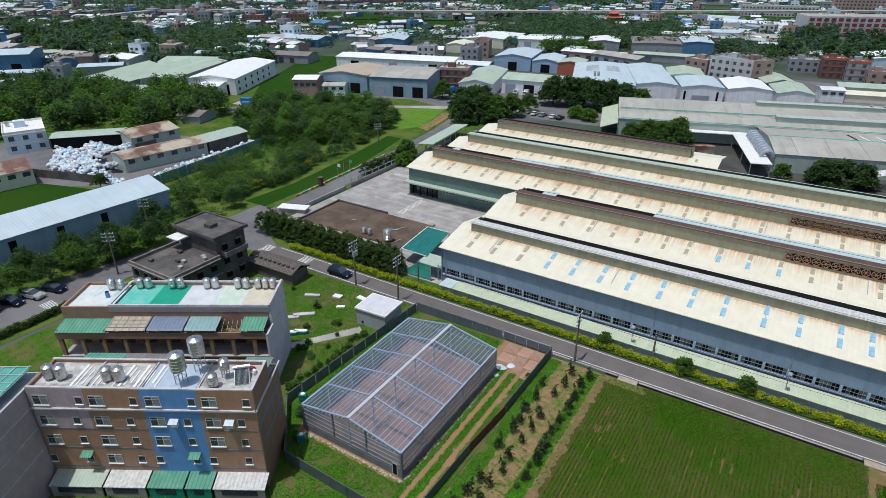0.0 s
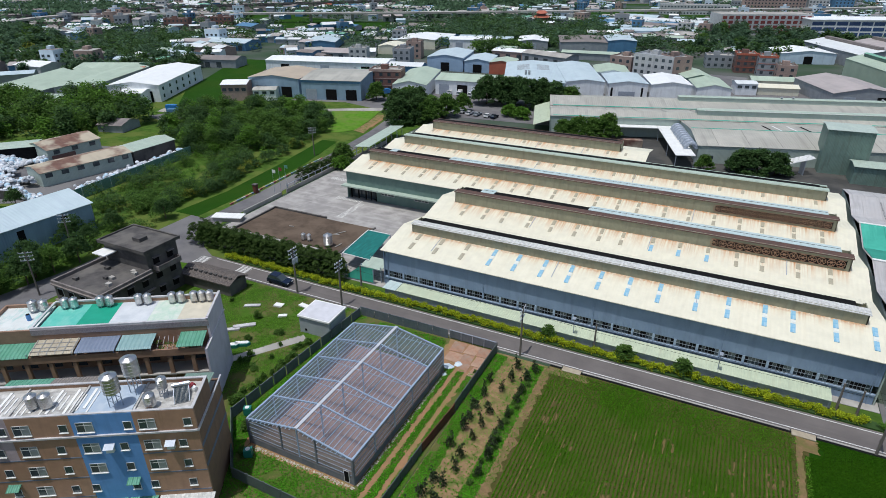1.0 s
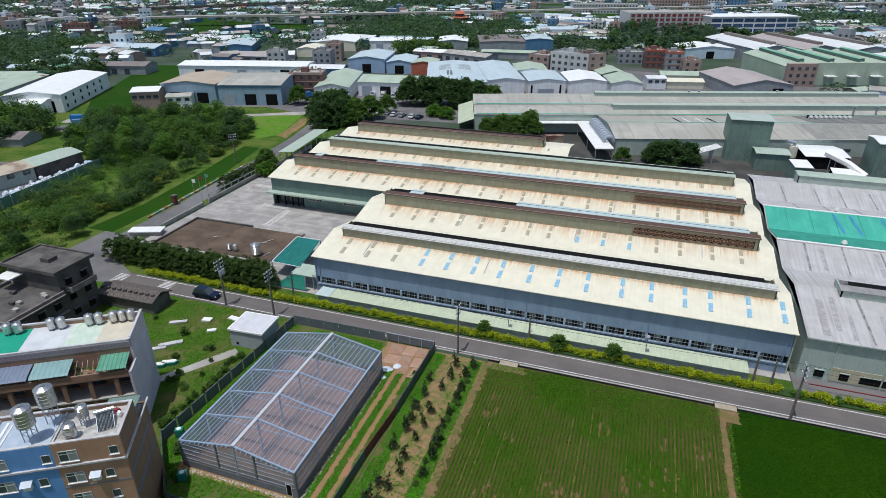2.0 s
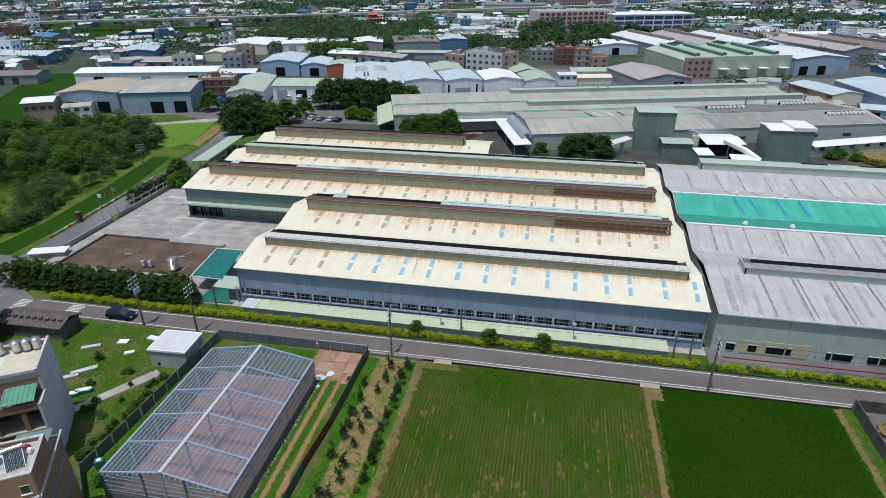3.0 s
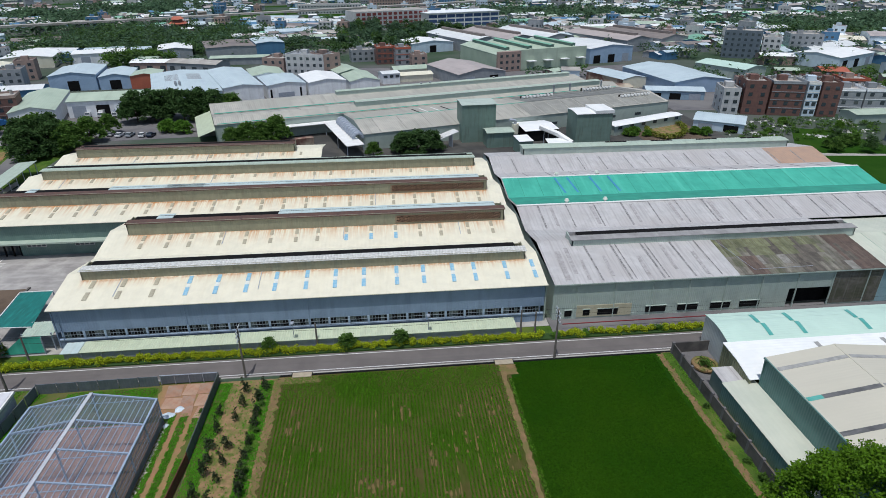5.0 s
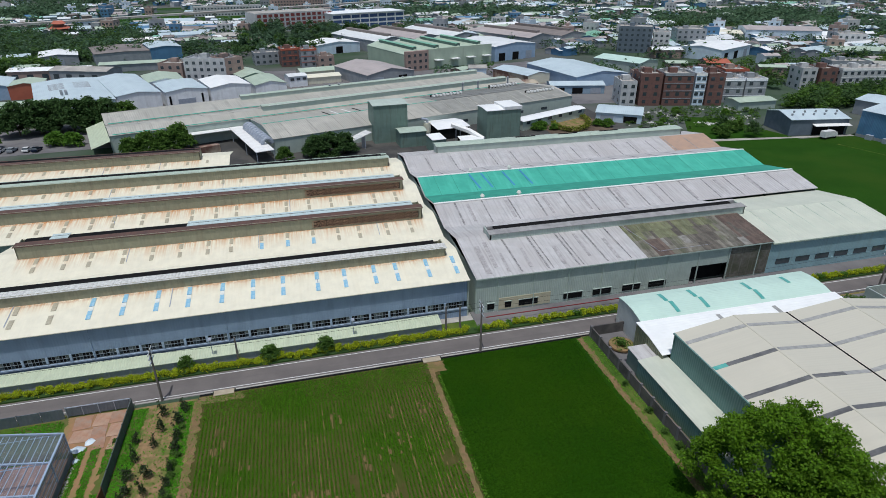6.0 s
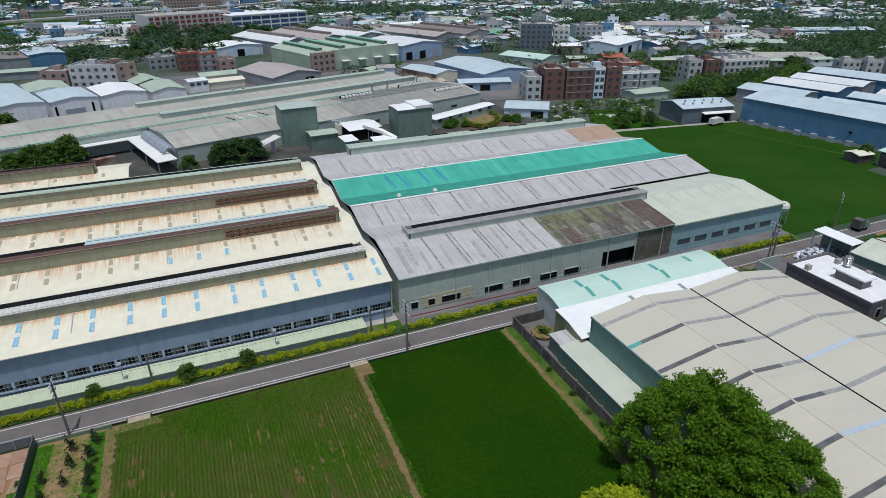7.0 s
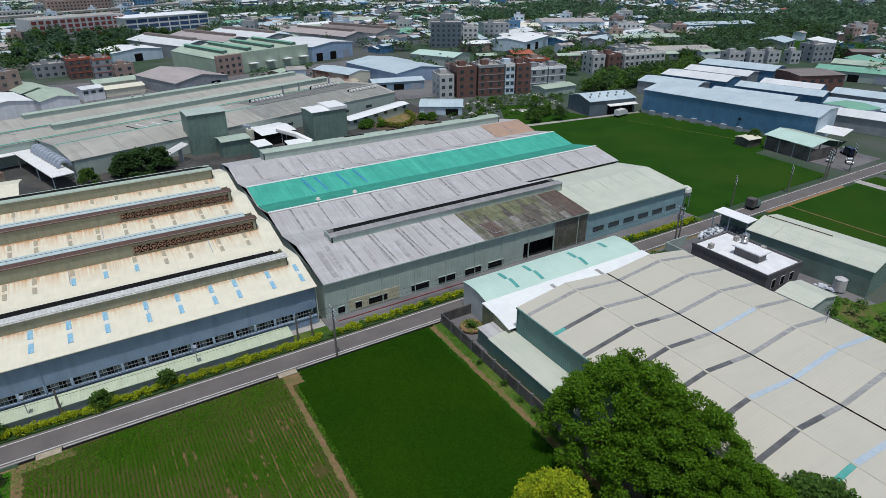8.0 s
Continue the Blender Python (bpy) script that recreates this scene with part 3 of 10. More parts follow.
# ---- the cream-roofed factory: five bays with roof monitors ----
FX0, FX1 = -53.3, 25.7      # ends of the two front bays
GX0 = -85.6                 # left end of the three rear bays
PITCH = 17.45               # width of a bay
FY = 83.3
factory = thing("factory", pose(-14, FY, 0), "long factory with cream steel roofs, rusty monitors and blue-grey walls", "factory")
FO = (-14, FY, 0)
EAVE, RIDGE = 7.45, 9.1


def roof_slope(x0, x1, y0, y1, z0, z1, mat, parent, name="roof_slope", label=""):
    """A sloping steel sheet; its own origin lies on the low edge, so that stains follow the slope."""
    run = abs(y1 - y0)
    s = 1 if y1 > y0 else -1
    b = Build()
    b.prism([(0, 0), (run, z1 - z0), (run, z1 - z0 - 0.12), (0, -0.12)], x0, x1, 0)
    m = Matrix.Translation((0, y0, z0)) @ Matrix.Diagonal((1, s, 1, 1))
    if s < 0:
        b.f = [q[::-1] for q in b.f]
    return part(name, b, mat, parent, label, at=Matrix.Translation((-FO[0], -FO[1], 0)) @ m)


# walls
def wall(name, x0, x1, y0, y1, z0, z1, mat, label="", parent=None, o=FO):
    return part(name, Build(o).box(x0, x1, y0, y1, z0, z1), mat, parent or factory, label)


front = wall("wall", FX0 + 0.3, FX1 - 0.3, FY + 0.3, FY + 0.5, 3.1, EAVE - 0.15, BLUEGREY, "blue-grey ribbed steel wall")
wall("wall", FX0 + 0.3, FX1 - 0.3, FY + 0.3, FY + 0.5, 0, 1.8, BLUEGREY, "blue-grey steel wall base")
# window strip: one framed window in each bay between pilasters
NB = 24
BAY = (FX1 - FX0 - 2.0) / NB
PALEBAND = surf("pale_blue_band", (0.36, 0.45, 0.56), (0.30, 0.385, 0.49), 0.6, 0.55, streak=(0, (0.22, 0.28, 0.35), 0.4, 0.2, 1.2))
BARGREY = surf("grey_window_bar", (0.24, 0.28, 0.31), (0.19, 0.22, 0.25), 1.5, 0.5)
PANEDUST = surf("dusty_glass", (0.12, 0.15, 0.165), (0.07, 0.09, 0.10), 1.2, 0.2, spec=0.6)
HW = BAY / 2 - 0.2
pane_me = [Build().box(-0.23, 0.23, -0.02, 0.02, 0.05, 1.1).mesh("pane", m) for m in (GLASSM, BLACK, PANEDUST)]
bar_me = Build().box(-0.022, 0.022, -0.05, 0.05, 0.0, 1.2).mesh("mullion", BARGREY)
for i in range(NB):
    x = FX0 + 1.0 + BAY * (i + 0.5)
    part("pilaster", Build().box(-0.17, 0.17, -0.08, 0.25, 1.8, 3.1), PALEBAND, factory, "", at=(x - BAY / 2 - FO[0], 0.3, 0))
    win = part("window", Build().box(-HW, HW, -0.05, 0.12, 0, 0.06).box(-HW, HW, -0.05, 0.12, 1.24, 1.30).box(-HW - 0.05, -HW, -0.05, 0.12, 0, 1.3).box(HW, HW + 0.05, -0.05, 0.12, 0, 1.3),
               BARGREY, factory, "grey framed factory window", at=(x - FO[0], 0.36, 1.8))
    part("transom", Build().box(-HW, HW, -0.04, 0.06, 0.62, 0.67), BARGREY, win)
    for j in range(6):
        part("pane", pane_me[(0, 1, 1, 2, 1, 0, 1)[(i * 5 + j * 3 + (i * j) % 4) % 7]], None, win, at=(-HW + HW / 6 * (2 * j + 1), 0.05, 0.06))
        if j:
            part("mullion", bar_me, None, win, at=(-HW + HW / 3 * j, 0.02, 0.05))
part("sill_band", Build(FO).box(FX0 + 0.3, FX1 - 0.3, FY + 0.16, FY + 0.3, 1.55, 1.78), PALEBAND, factory, "pale blue sill band under the windows")
part("gutter", Build(FO).box(FX0 - 0.1, FX1 + 0.1, FY - 0.12, FY + 0.1, EAVE - 0.28, EAVE - 0.06), CREAM_CLEAN, factory, "cream steel eaves gutter")
for i in range(0, NB + 1, 6):
    part("downpipe", Build(FO).cyl(FX0 + 1.0 + BAY * i, FY + 0.2, 0, EAVE - 0.2, 0.07, 6), BLUEGREY, factory)
wall("wall", FX0, FX0 + 0.2, FY + 0.3, FY + 2 * PITCH, 0, 7.2, BLUEGREY, "blue-grey gable end wall")
wall("wall", FX1 - 0.2, FX1, FY + 0.3, FY + 4 * PITCH, 0, 7.2, SAGE, "gable end wall")
# the office front of the rear bays, facing the yard
yo = FY + 2 * PITCH
wall("wall", GX0 + 0.3, FX0 + 0.1, yo + 0.25, yo + 0.45, 3.9, EAVE - 0.1, DARKGREEN, "dark green steel wall above the canopy")
wall("wall", -77.0, FX0 + 0.1, yo + 0.9, yo + 1.1, 0, 3.7, DARKGREEN, "dark green ground floor wall")
wall("wall", GX0 + 0.2, GX0 + 0.4, yo + 0.3, FY + 5 * PITCH, 0, 7.2, DARKGREEN, "gable end wall")
wall("canopy", GX0 - 0.4, FX0 + 0.1, yo - 1.5, yo + 0.4, 3.55, 3.9, PALEGREEN, "pale green entrance canopy")
wall("doorway", GX0 + 0.4, -77.0, yo + 1.6, yo + 1.8, 0, 3.7, GLASSM, "dark glazed office front")
for x in (-84.6, -82.4, -80.2, -78.6, -77.1):
    part("post", Build(FO).box(x - 0.12, x + 0.12, yo + 0.8, yo + 1.1, 0, 3.6), BLACK, factory)
for x in (-75.6, -66.0):
    win = part("window", Build(FO).box(x, x + 3.9, yo + 0.84, yo + 0.9, 2.0, 3.1), FRAMEM, factory, "white framed office window")
    for j in range(4):
        part("pane", Build(FO).box(x + 0.15 + 0.95 * j, x + 0.9 + 0.95 * j, yo + 0.80, yo + 0.84, 2.1, 3.0), GLASSM, win)

# monitors: left end, right end, height, bay
MON = [(-50.6, 23.3, 1.75, 0), (-49.6, 22.9, 2.45, 1), (-82.3, 22.3, 2.45, 2), (-81.7, 22.0, 2.3, 3), (-81.4, -24.8, 2.3, 4)]
# roofs: two slopes a bay, the far one hidden behind its monitor
sky_blue = Build().box(-0.33, 0.33, -0.95, 0.95, 0, 0.07).mesh("skylight", SKYBLUE)
sky_grey = Build().box(-0.34, 0.34, -0.95, 0.95, 0, 0.07).mesh("skylight", SKYGREY)
sky_pale = Build().box(-0.33, 0.33, -0.48, 0.48, 0, 0.05).mesh("skylight", SKYPALE)
sky_small = Build().box(-0.33, 0.33, -0.78, 0.78, 0, 0.07).mesh("skylight", SKYGREY)
COLS = (24.2, 19.4, 14.0, 10.3, 5.3, 0.8, -4.7, -9.4, -14.1, -19.1, -23.7, -28.5, -33.1, -38.4, -43.6, -48.5)
TILTED = math.degrees(math.atan2(RIDGE - EAVE, PITCH / 2))
for i in range(5):
    x0 = FX0 if i < 2 else GX0
    x1 = FX1 if i < 4 else -17.5
    y0 = FY + PITCH * i
    yr, y1 = y0 + PITCH / 2, y0 + PITCH
    lead = 0.35 if i in (0, 2) else 0.0
    near = roof_slope(x0 - 0.25, x1, y0 - (0.3 if i in (0, 2) else 0), yr, EAVE - (0.05 if lead else 0), RIDGE, cream_roof(i, *MON[i][:2]), factory, "roof_slope",
                      "cream corrugated steel roof with rust below the monitor" if i else "pale cream corrugated steel roof")
    roof_slope(x0 - 0.25, x1, y1, yr, EAVE, RIDGE, CREAM_CLEAN, factory, "roof_slope", "cream corrugated steel roof")
    # skylights in rows under the monitor
    n = len(COLS) if i == 0 else int((x1 - x0 - 4) / 4.75)
    for j in range(n):
        xs = COLS[j] if i == 0 else x1 - 5.6 - 4.75 * j - (0.7 if j % 5 == 2 else 0)
        if xs < x0 + 3:
            continue
        if i == 0:
            rows = ((5.9, sky_blue if j < 13 else sky_grey), (3.0, sky_blue if j < 13 else sky_grey))
        elif i == 1:
            rows = ((5.7, sky_small), (3.2, sky_blue if 4 <= j <= 6 else sky_small))
        elif i == 2:
            rows = ((5.6, sky_small), (3.3, sky_small))
        else:
            rows = ((5.6, sky_small),)
        for yy, me in rows:
            if i == 0 and yy > 5 and j < 13:
                part("skylight", sky_pale, None, near, "bleached translucent sheet" if j == 0 else "", at=pose(xs, 4.45, 4.45 * (RIDGE - EAVE) / (PITCH / 2) + 0.015, TILTED, 0, 0))
            part("skylight", me, None, near, at=pose(xs, yy, yy * (RIDGE - EAVE) / (PITCH / 2) + 0.02, TILTED, 0, 0))
    # patched seams in the sheets
    for j in range(3):
        xs = x0 + 9 + (x1 - x0 - 18) * ((j * 0.37 + i * 0.21) % 1.0)
        part("seam", Build().box(-0.06, 0.06, -2.6, 2.6, 0, 0.05), GALV, near, at=pose(xs, 5.2, 5.2 * (RIDGE - EAVE) / (PITCH / 2) + 0.03, TILTED, 0, 0))

# monitors along the ridges
fan_frame = Build()
for a in range(3):
    c, s = 0.58 * math.cos(a * 1.047 + 0.26), 0.58 * math.sin(a * 1.047 + 0.26)
    fan_frame.beam((-c, 0.02 * a, -s), (c, 0.02 * a, s), 0.055)
fan_frame.beam((0, -0.08, 0), (0, 0.08, 0), 0.17, 8)
for a in range(12):
    p, q = a * 0.5236, (a + 1) * 0.5236
    fan_frame.beam((0.61 * math.cos(p), 0, 0.61 * math.sin(p)), (0.61 * math.cos(q), 0, 0.61 * math.sin(q)), 0.065)
fan_frame.box(-0.70, 0.70, 0.0, 0.1, -0.71, -0.68).box(-0.70, 0.70, 0.0, 0.1, 0.66, 0.71)
FANRUST = surf("rusty_fan", (0.42, 0.26, 0.175), (0.30, 0.175, 0.11), 2.0, 0.7, 0.1)
fan_me = fan_frame.mesh("fan_frame", FANRUST)
for x0, x1, tall, i in MON:
    yr = FY + PITCH * (i + 0.5)
    half = 1.9
    zb, zt = RIDGE - 0.45, RIDGE - 0.35 + tall
    mon = part("monitor", Build(FO).box(x0, x1, yr - half, yr - half + 0.15, zb - 0.1, zt).box(x0, x0 + 0.15, yr - half, yr + half, zb - 0.1, zt - 0.15)
               .box(x1 - 0.15, x1, yr - half, yr + half, zb - 0.1, zt - 0.15).box(x0, x1, yr + half - 0.15, yr + half, zb - 0.1, zt - 0.3), OLIVE, factory, "olive steel roof monitor with rusty cap")
    cap = (WHITESHEET, RUSTBROWN, RUSTBROWN, PALEGREEN, RUSTBROWN)[i]
    part("monitor_cap", Build(FO).sheet([(yr - half - 0.25, zt - 0.02), (yr - half + 1.75, zt + 0.04)], x0 - 0.2, x1 + 0.2, 0.10), cap, mon)
    # Solid black box stands in for the shade inside the open slot.
    part("monitor_slot", Build(FO).box(x0 + 1.0, x1 - 1.5, yr - half + 1.73, yr + half - 0.5, zt - 0.2, zt + 0.035), BLACK, mon, "black fill in place of the shade in an open slot")
    if i in (1, 2):
        part("monitor_flap", Build(FO).sheet([(yr - half + 1.75, zt + 0.10), (yr + half + 0.5, zt - 0.02)], x0 + (28 if i == 1 else 34), x1 - 1.5, 0.08), PALEBLUE, mon, "pale blue ridge sheet")
        part("monitor_flap", Build(FO).sheet([(yr - half + 1.75, zt + 0.10), (yr + half + 0.5, zt - 0.02)], x0 + 5, x0 + (8 if i == 1 else 7), 0.08), PALEBLUE, mon, "pale blue ridge sheet")
        if i == 2:
            part("monitor_flap", Build(FO).sheet([(yr - half + 1.75, zt + 0.10), (yr + half + 0.5, zt - 0.02)], x0 + 22, x0 + 42, 0.08), PALEBLUE, mon, "pale blue ridge sheet")
        # Black sheet stands for the dark seen between the fan spokes.
        part("fan_panel", Build(FO).box(x1 - 21.4, x1 - 0.7, yr - half - 0.07, yr - half - 0.01, zb + 0.52, zb + 1.94), BLACK, mon, "black sheet in place of the shade behind the fans")
        for j in range(15):
            fx = x1 - 1.5 - 1.40 * j
            fan = part("fan", fan_me, None, mon, "rusty square ventilation fan" if j == 0 else "", at=(fx - FO[0], yr - half - 0.12 - FO[1], zb + 1.23))
    elif i == 0:
        part("monitor_flap", Build(FO).sheet([(yr + half - 0.95, zt + 0.0), (yr + half + 0.3, zt - 0.1)], x0 + 1, x1 - 0.6, 0.08), CREAM_CLEAN, mon, "cream ridge sheet")
    else:
        part("monitor_flap", Build(FO).sheet([(yr + half - 0.9, zt + 0.0), (yr + half + 0.3, zt - 0.1)], x0, x1, 0.08), PALEGREEN if i == 3 else RUSTBROWN, mon)

# low canopy roof over the strip in front of the factory
canopy = thing("strip_canopy", pose(-14, 81, 0), "long low pale green canopy roof beside the hedge", "canopy")
CO = (-14, 81, 0)
part("roof_sheet", Build(CO).sheet([(79.7, 1.65), (82.6, 1.8)], -48.6, 20.0, 0.08), CANOPYGREEN, canopy)
part("roof_sheet", Build(CO).sheet([(79.7, 1.6), (82.6, 1.75)], -51.4, -48.7, 0.08), PALEBLUE, canopy, "pale blue end sheet")
for i in range(24):
    part("post", Build(CO).box(-48.4 + 2.96 * i, -48.3 + 2.96 * i, 79.8, 79.9, 0, 1.65), GALV, canopy)
part("fence_panel", Build(CO).box(-51, 20, 79.95, 80.0, 0.2, 1.5), GALV, canopy, "grey mesh fence behind the hedge")


# ---- the grey-roofed hall beside the factory ----
HX0, HX1, HX2 = 26.9, 86.6, 118.0
HY = 83.6
HRIDGES, HVALLEYS = (96.5, 114.3, 131.6, 149.0), (83.6, 105.4, 123.0, 140.3, 158.0)
hall = thing("hall", pose(70, HY, 0), "large hall with grey steel roofs, green net cover and sage walls", "hall")
HO = (70, HY, 0)
HE, HR = 7.2, 8.9


def hall_slope(x0, x1, y0, y1, z0, z1, mat, name="roof_slope", label="", thick=0.12):
    lo, hi = ((y0, z0), (y1, z1)) if y0 < y1 else ((y1, z1), (y0, z0))
    return part(name, Build(HO).sheet([lo, hi], x0, x1, thick), mat, hall, label)


for i, yr in enumerate(HRIDGES):
    ya, yb = HVALLEYS[i], HVALLEYS[i + 1]
    xe = HX1 if i == 0 else HX2
    if i == 0:
        hall_slope(HX0, 59.5, ya - 0.3, yr, HE - 0.06, HR, GREYROOF, label="grey corrugated steel roof with dark seams")
        moss = hall_slope(59.5, HX1, ya - 0.3, yr, HE - 0.08, HR - 0.02, MOSSROOF, label="mossy grey-brown fibre cement roof")
        for r in range(4):
            for c in range(34):
                x, y = 59.6 + 0.7925 * c, ya - 0.28 + 2.72 * r
                lift = 0.010 * ((c * 7 + r * 3) % 5)
                z0, z1 = [HE - 0.06 + (HR - HE + 0.06) * (v - ya + 0.3) / (yr - ya + 0.3) + 0.03 + lift for v in (y, y + 2.70)]
                tone = noise.noise(Vector((c * 0.22, r * 0.5, 1.7))) + 0.12 * ((c * 5 + r) % 3)
                mat = MOSSPALE if (c, r) in ((12, 1), (13, 1), (7, 1), (26, 0), (27, 0)) else MOSSRUST if c > 26 + 2 * (c * r % 3) or (c in (3, 4, 5, 6) and r < 2) else MOSSGREEN if r > 1 and tone < 0.22 and c < 24 else MOSSDARK if tone > 0.26 else MOSSROOF
                part("roof_sheet", Build(HO).sheet([(y, z0), (y + 2.70, z1)], x, x + 0.785, 0.03), mat, hall)
        part("roof_pipe", Build(HO).beam((60.0, yr - 1.6, HR - 0.1), (62.6, ya + 0.9, HE + 0.32), 0.035, 6).beam((62.6, ya + 0.9, HE + 0.32), (73.5, ya + 1.1, HE + 0.36), 0.035, 6), GALV, hall, "thin pale pipe over the mossy roof")
        hall_slope(HX1, HX2, ya - 0.3, yr - 1.0, HE - 0.5, HR - 0.7, LIGHTROOF, label="pale sage steel roof")
        hall_slope(HX1, HX2, yb, yr - 1.0, HE - 0.6, HR - 0.7, LIGHTROOF, label="pale sage steel roof")
        hall_slope(HX0, HX1, yb, yr, HE, HR, GREYROOF)
    elif i == 3:
        hall_slope(HX0, 103.0, ya, yr, HE, HR, GREYROOF)
        hall_slope(103.0, HX2, ya, yr, HE, HR, TANROOF, label="rusty tan steel roof")
        hall_slope(HX0, HX2, yb, yr, HE, HR, GREYROOF)
    else:
        hall_slope(HX0, xe, ya, yr, HE, HR, GREYROOF)
        hall_slope(HX0, xe, yb, yr, HE, HR, GREYROOF)
# dark worn seams running up the slopes
SEAM = surf("dark_roof_seam", (0.13, 0.125, 0.125), (0.34, 0.33, 0.335), 1.6, 0.7, streak=(1, (0.40, 0.39, 0.40), 0.6, 0.3, 0.5))
STAIN = surf("brown_roof_stain", (0.30, 0.285, 0.285), (0.42, 0.405, 0.41), 1.4, 0.7, streak=(0, (0.24, 0.225, 0.22), 0.6, 0.1, 4.0))


def seam(x, y0, y1, z0, z1, w, mat=SEAM, lean=0.0):
    """A flat strip up a slope, lean metres further along at its top."""
    part("seam", Build(HO).add([(x - w, y0, z0 + 0.02), (x + w, y0, z0 + 0.02), (x + w + lean, y1, z1 + 0.02), (x - w + lean, y1, z1 + 0.02),
                                (x - w, y0, z0 + 0.05), (x + w, y0, z0 + 0.05), (x + w + lean, y1, z1 + 0.05), (x - w + lean, y1, z1 + 0.05)],
                               [(3, 2, 1, 0), (4, 5, 6, 7), (0, 1, 5, 4), (1, 2, 6, 5), (2, 3, 7, 6), (3, 0, 4, 7)]), mat, hall)


for x, w in ((35.5, 0.15), (40.5, 0.17), (41.35, 0.10), (46.2, 0.17), (47.0, 0.10), (51.8, 0.15), (56.5, 0.09)):
    seam(x, 83.8, 94.4, HE, 8.68, w, lean=-0.3)
for x, w, y0, y1 in ((29.6, 0.5, 84.4, 93.0), (31.4, 0.35, 86.0, 94.0), (33.2, 0.25, 84.2, 90.0), (37.6, 0.3, 85.0, 91.0), (43.8, 0.35, 84.6, 90.5), (49.3, 0.3, 86.0, 93.6), (54.2, 0.3, 84.2, 91.0)):
    seam(x, y0, y1, HE + (y0 - 83.6) * 0.132, HE + (y1 - 83.6) * 0.132, w, STAIN, 0.2)
for j in range(14):
    seam(31.4 + 6.05 * j, 105.7, 114.0, HE + 0.03, HR - 0.03, 0.13 if j % 3 else 0.2)
for j in range(14):
    seam(33.0 + 5.9 * j + (0.9 if j % 4 == 1 else 0), 140.5, 147.2, HE, 8.55, 0.15, lean=-0.4)
    seam(33.9 + 5.9 * j, 132.0, 140.0, HR, HE, 0.12)
for j in range(9):
    seam(34.0 + 8.7 * j, 106.2, 113.0, HE + 0.1, HR - 0.2, 0.35, STAIN)
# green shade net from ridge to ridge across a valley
# The slope turned away from the sun has its shade in a darker green.
net = part("net", Build(HO).sheet([(114.3, HR + 0.10), (123.0, HE + 0.14)], HX0 + 0.2, HX2 - 0.2, 0.05), NETDARK, hall, "green shade net on the roof, its shaded slope coloured darker")
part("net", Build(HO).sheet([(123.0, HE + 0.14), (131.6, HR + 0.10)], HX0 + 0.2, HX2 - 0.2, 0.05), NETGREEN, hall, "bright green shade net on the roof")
for y in (114.2, 131.7):
    part("ridge_cap", Build(HO).box(HX0, HX2, y - 0.28, y + 0.28, HR + 0.0, HR + 0.16), WHITE, hall, "white ridge capping")
for x in (40.5, 43.5, 49, 53.5):
    part("net_seam", Build(HO).add([(x, 123.4, HE + 0.2), (x + 0.5, 123.4, HE + 0.2), (x - 0.6, 130.6, HR + 0.05), (x - 1.1, 130.6, HR + 0.05)], [(0, 1, 2, 3)]), NETBLUE, hall, "blue net seam")
for j in range(20):
    x = HX0 + 4 + 4.4 * j
    part("net_seam", Build(HO).add([(x - 0.07, 123.1, HE + 0.17), (x + 0.07, 123.1, HE + 0.17), (x + 0.07, 131.4, HR + 0.14), (x - 0.07, 131.4, HR + 0.14)], [(0, 1, 2, 3)]), NETDARK, hall)
for x in (90.5, 95, 99.5, 104, 108.5, 113):
    part("seam", Build(HO).sheet([(83.6, HE - 0.49), (95.3, HR - 0.65)], x - 0.05, x + 0.05, 0.05), PALEGREEN, hall)
# monitor with a dark slot over the first ridge
yr = HRIDGES[0]
mon = part("monitor", Build(HO).box(33.0, 88.4, yr - 2.0, yr - 1.85, HR - 0.7, HR + 1.0).box(33.0, 33.2, yr - 2.0, yr + 2.0, HR - 0.7, HR + 0.9)
           .box(88.2, 88.4, yr - 2.0, yr + 2.0, HR - 0.7, HR + 0.9).box(33.0, 88.4, yr + 1.85, yr + 2.0, HR - 0.7, HR + 0.7), SAGE, hall, "sage steel roof monitor")
part("monitor_cap", Build(HO).sheet([(yr - 2.2, HR + 1.0), (yr - 0.35, HR + 1.12)], 32.8, 88.6, 0.1), surf("dirty_grey_cap", (0.30, 0.295, 0.295), (0.22, 0.215, 0.215), 0.5, 0.7, streak=(0, (0.42, 0.41, 0.40), 0.5, 0.1, 0.5)), mon)
# Black fill lies flush with the cap: the slot's shade as a colour.
part("monitor_slot", Build(HO).box(34.5, 86.5, yr - 0.35, yr + 1.15, HR + 0.9, HR + 1.11), BLACK, mon, "black fill in place of the shade in an open slot")
part("monitor_lip", Build(HO).box(33.2, 88.2, yr + 1.15, yr + 1.85, HR + 0.5, HR + 1.13), GREYROOF, mon)
part("vent_fan", Build(HO).cyl(33.1, yr, HR - 0.2, HR - 0.1, 0.02), BLACK, mon)
# long pale monitor over the last ridge
yr = 152.5
mon = part("monitor", Build(HO).box(36.5, 111.5, yr - 1.9, yr - 1.75, HR - 0.6, HR + 1.5).box(36.5, 111.5, yr + 1.7, yr + 1.85, HR - 0.6, HR + 1.3).box(36.5, 36.7, yr - 1.9, yr + 1.8, HR - 0.6, HR + 1.4)
           .box(111.3, 111.5, yr - 1.9, yr + 1.8, HR - 0.6, HR + 1.4), SAGE, hall, "long sage roof monitor")
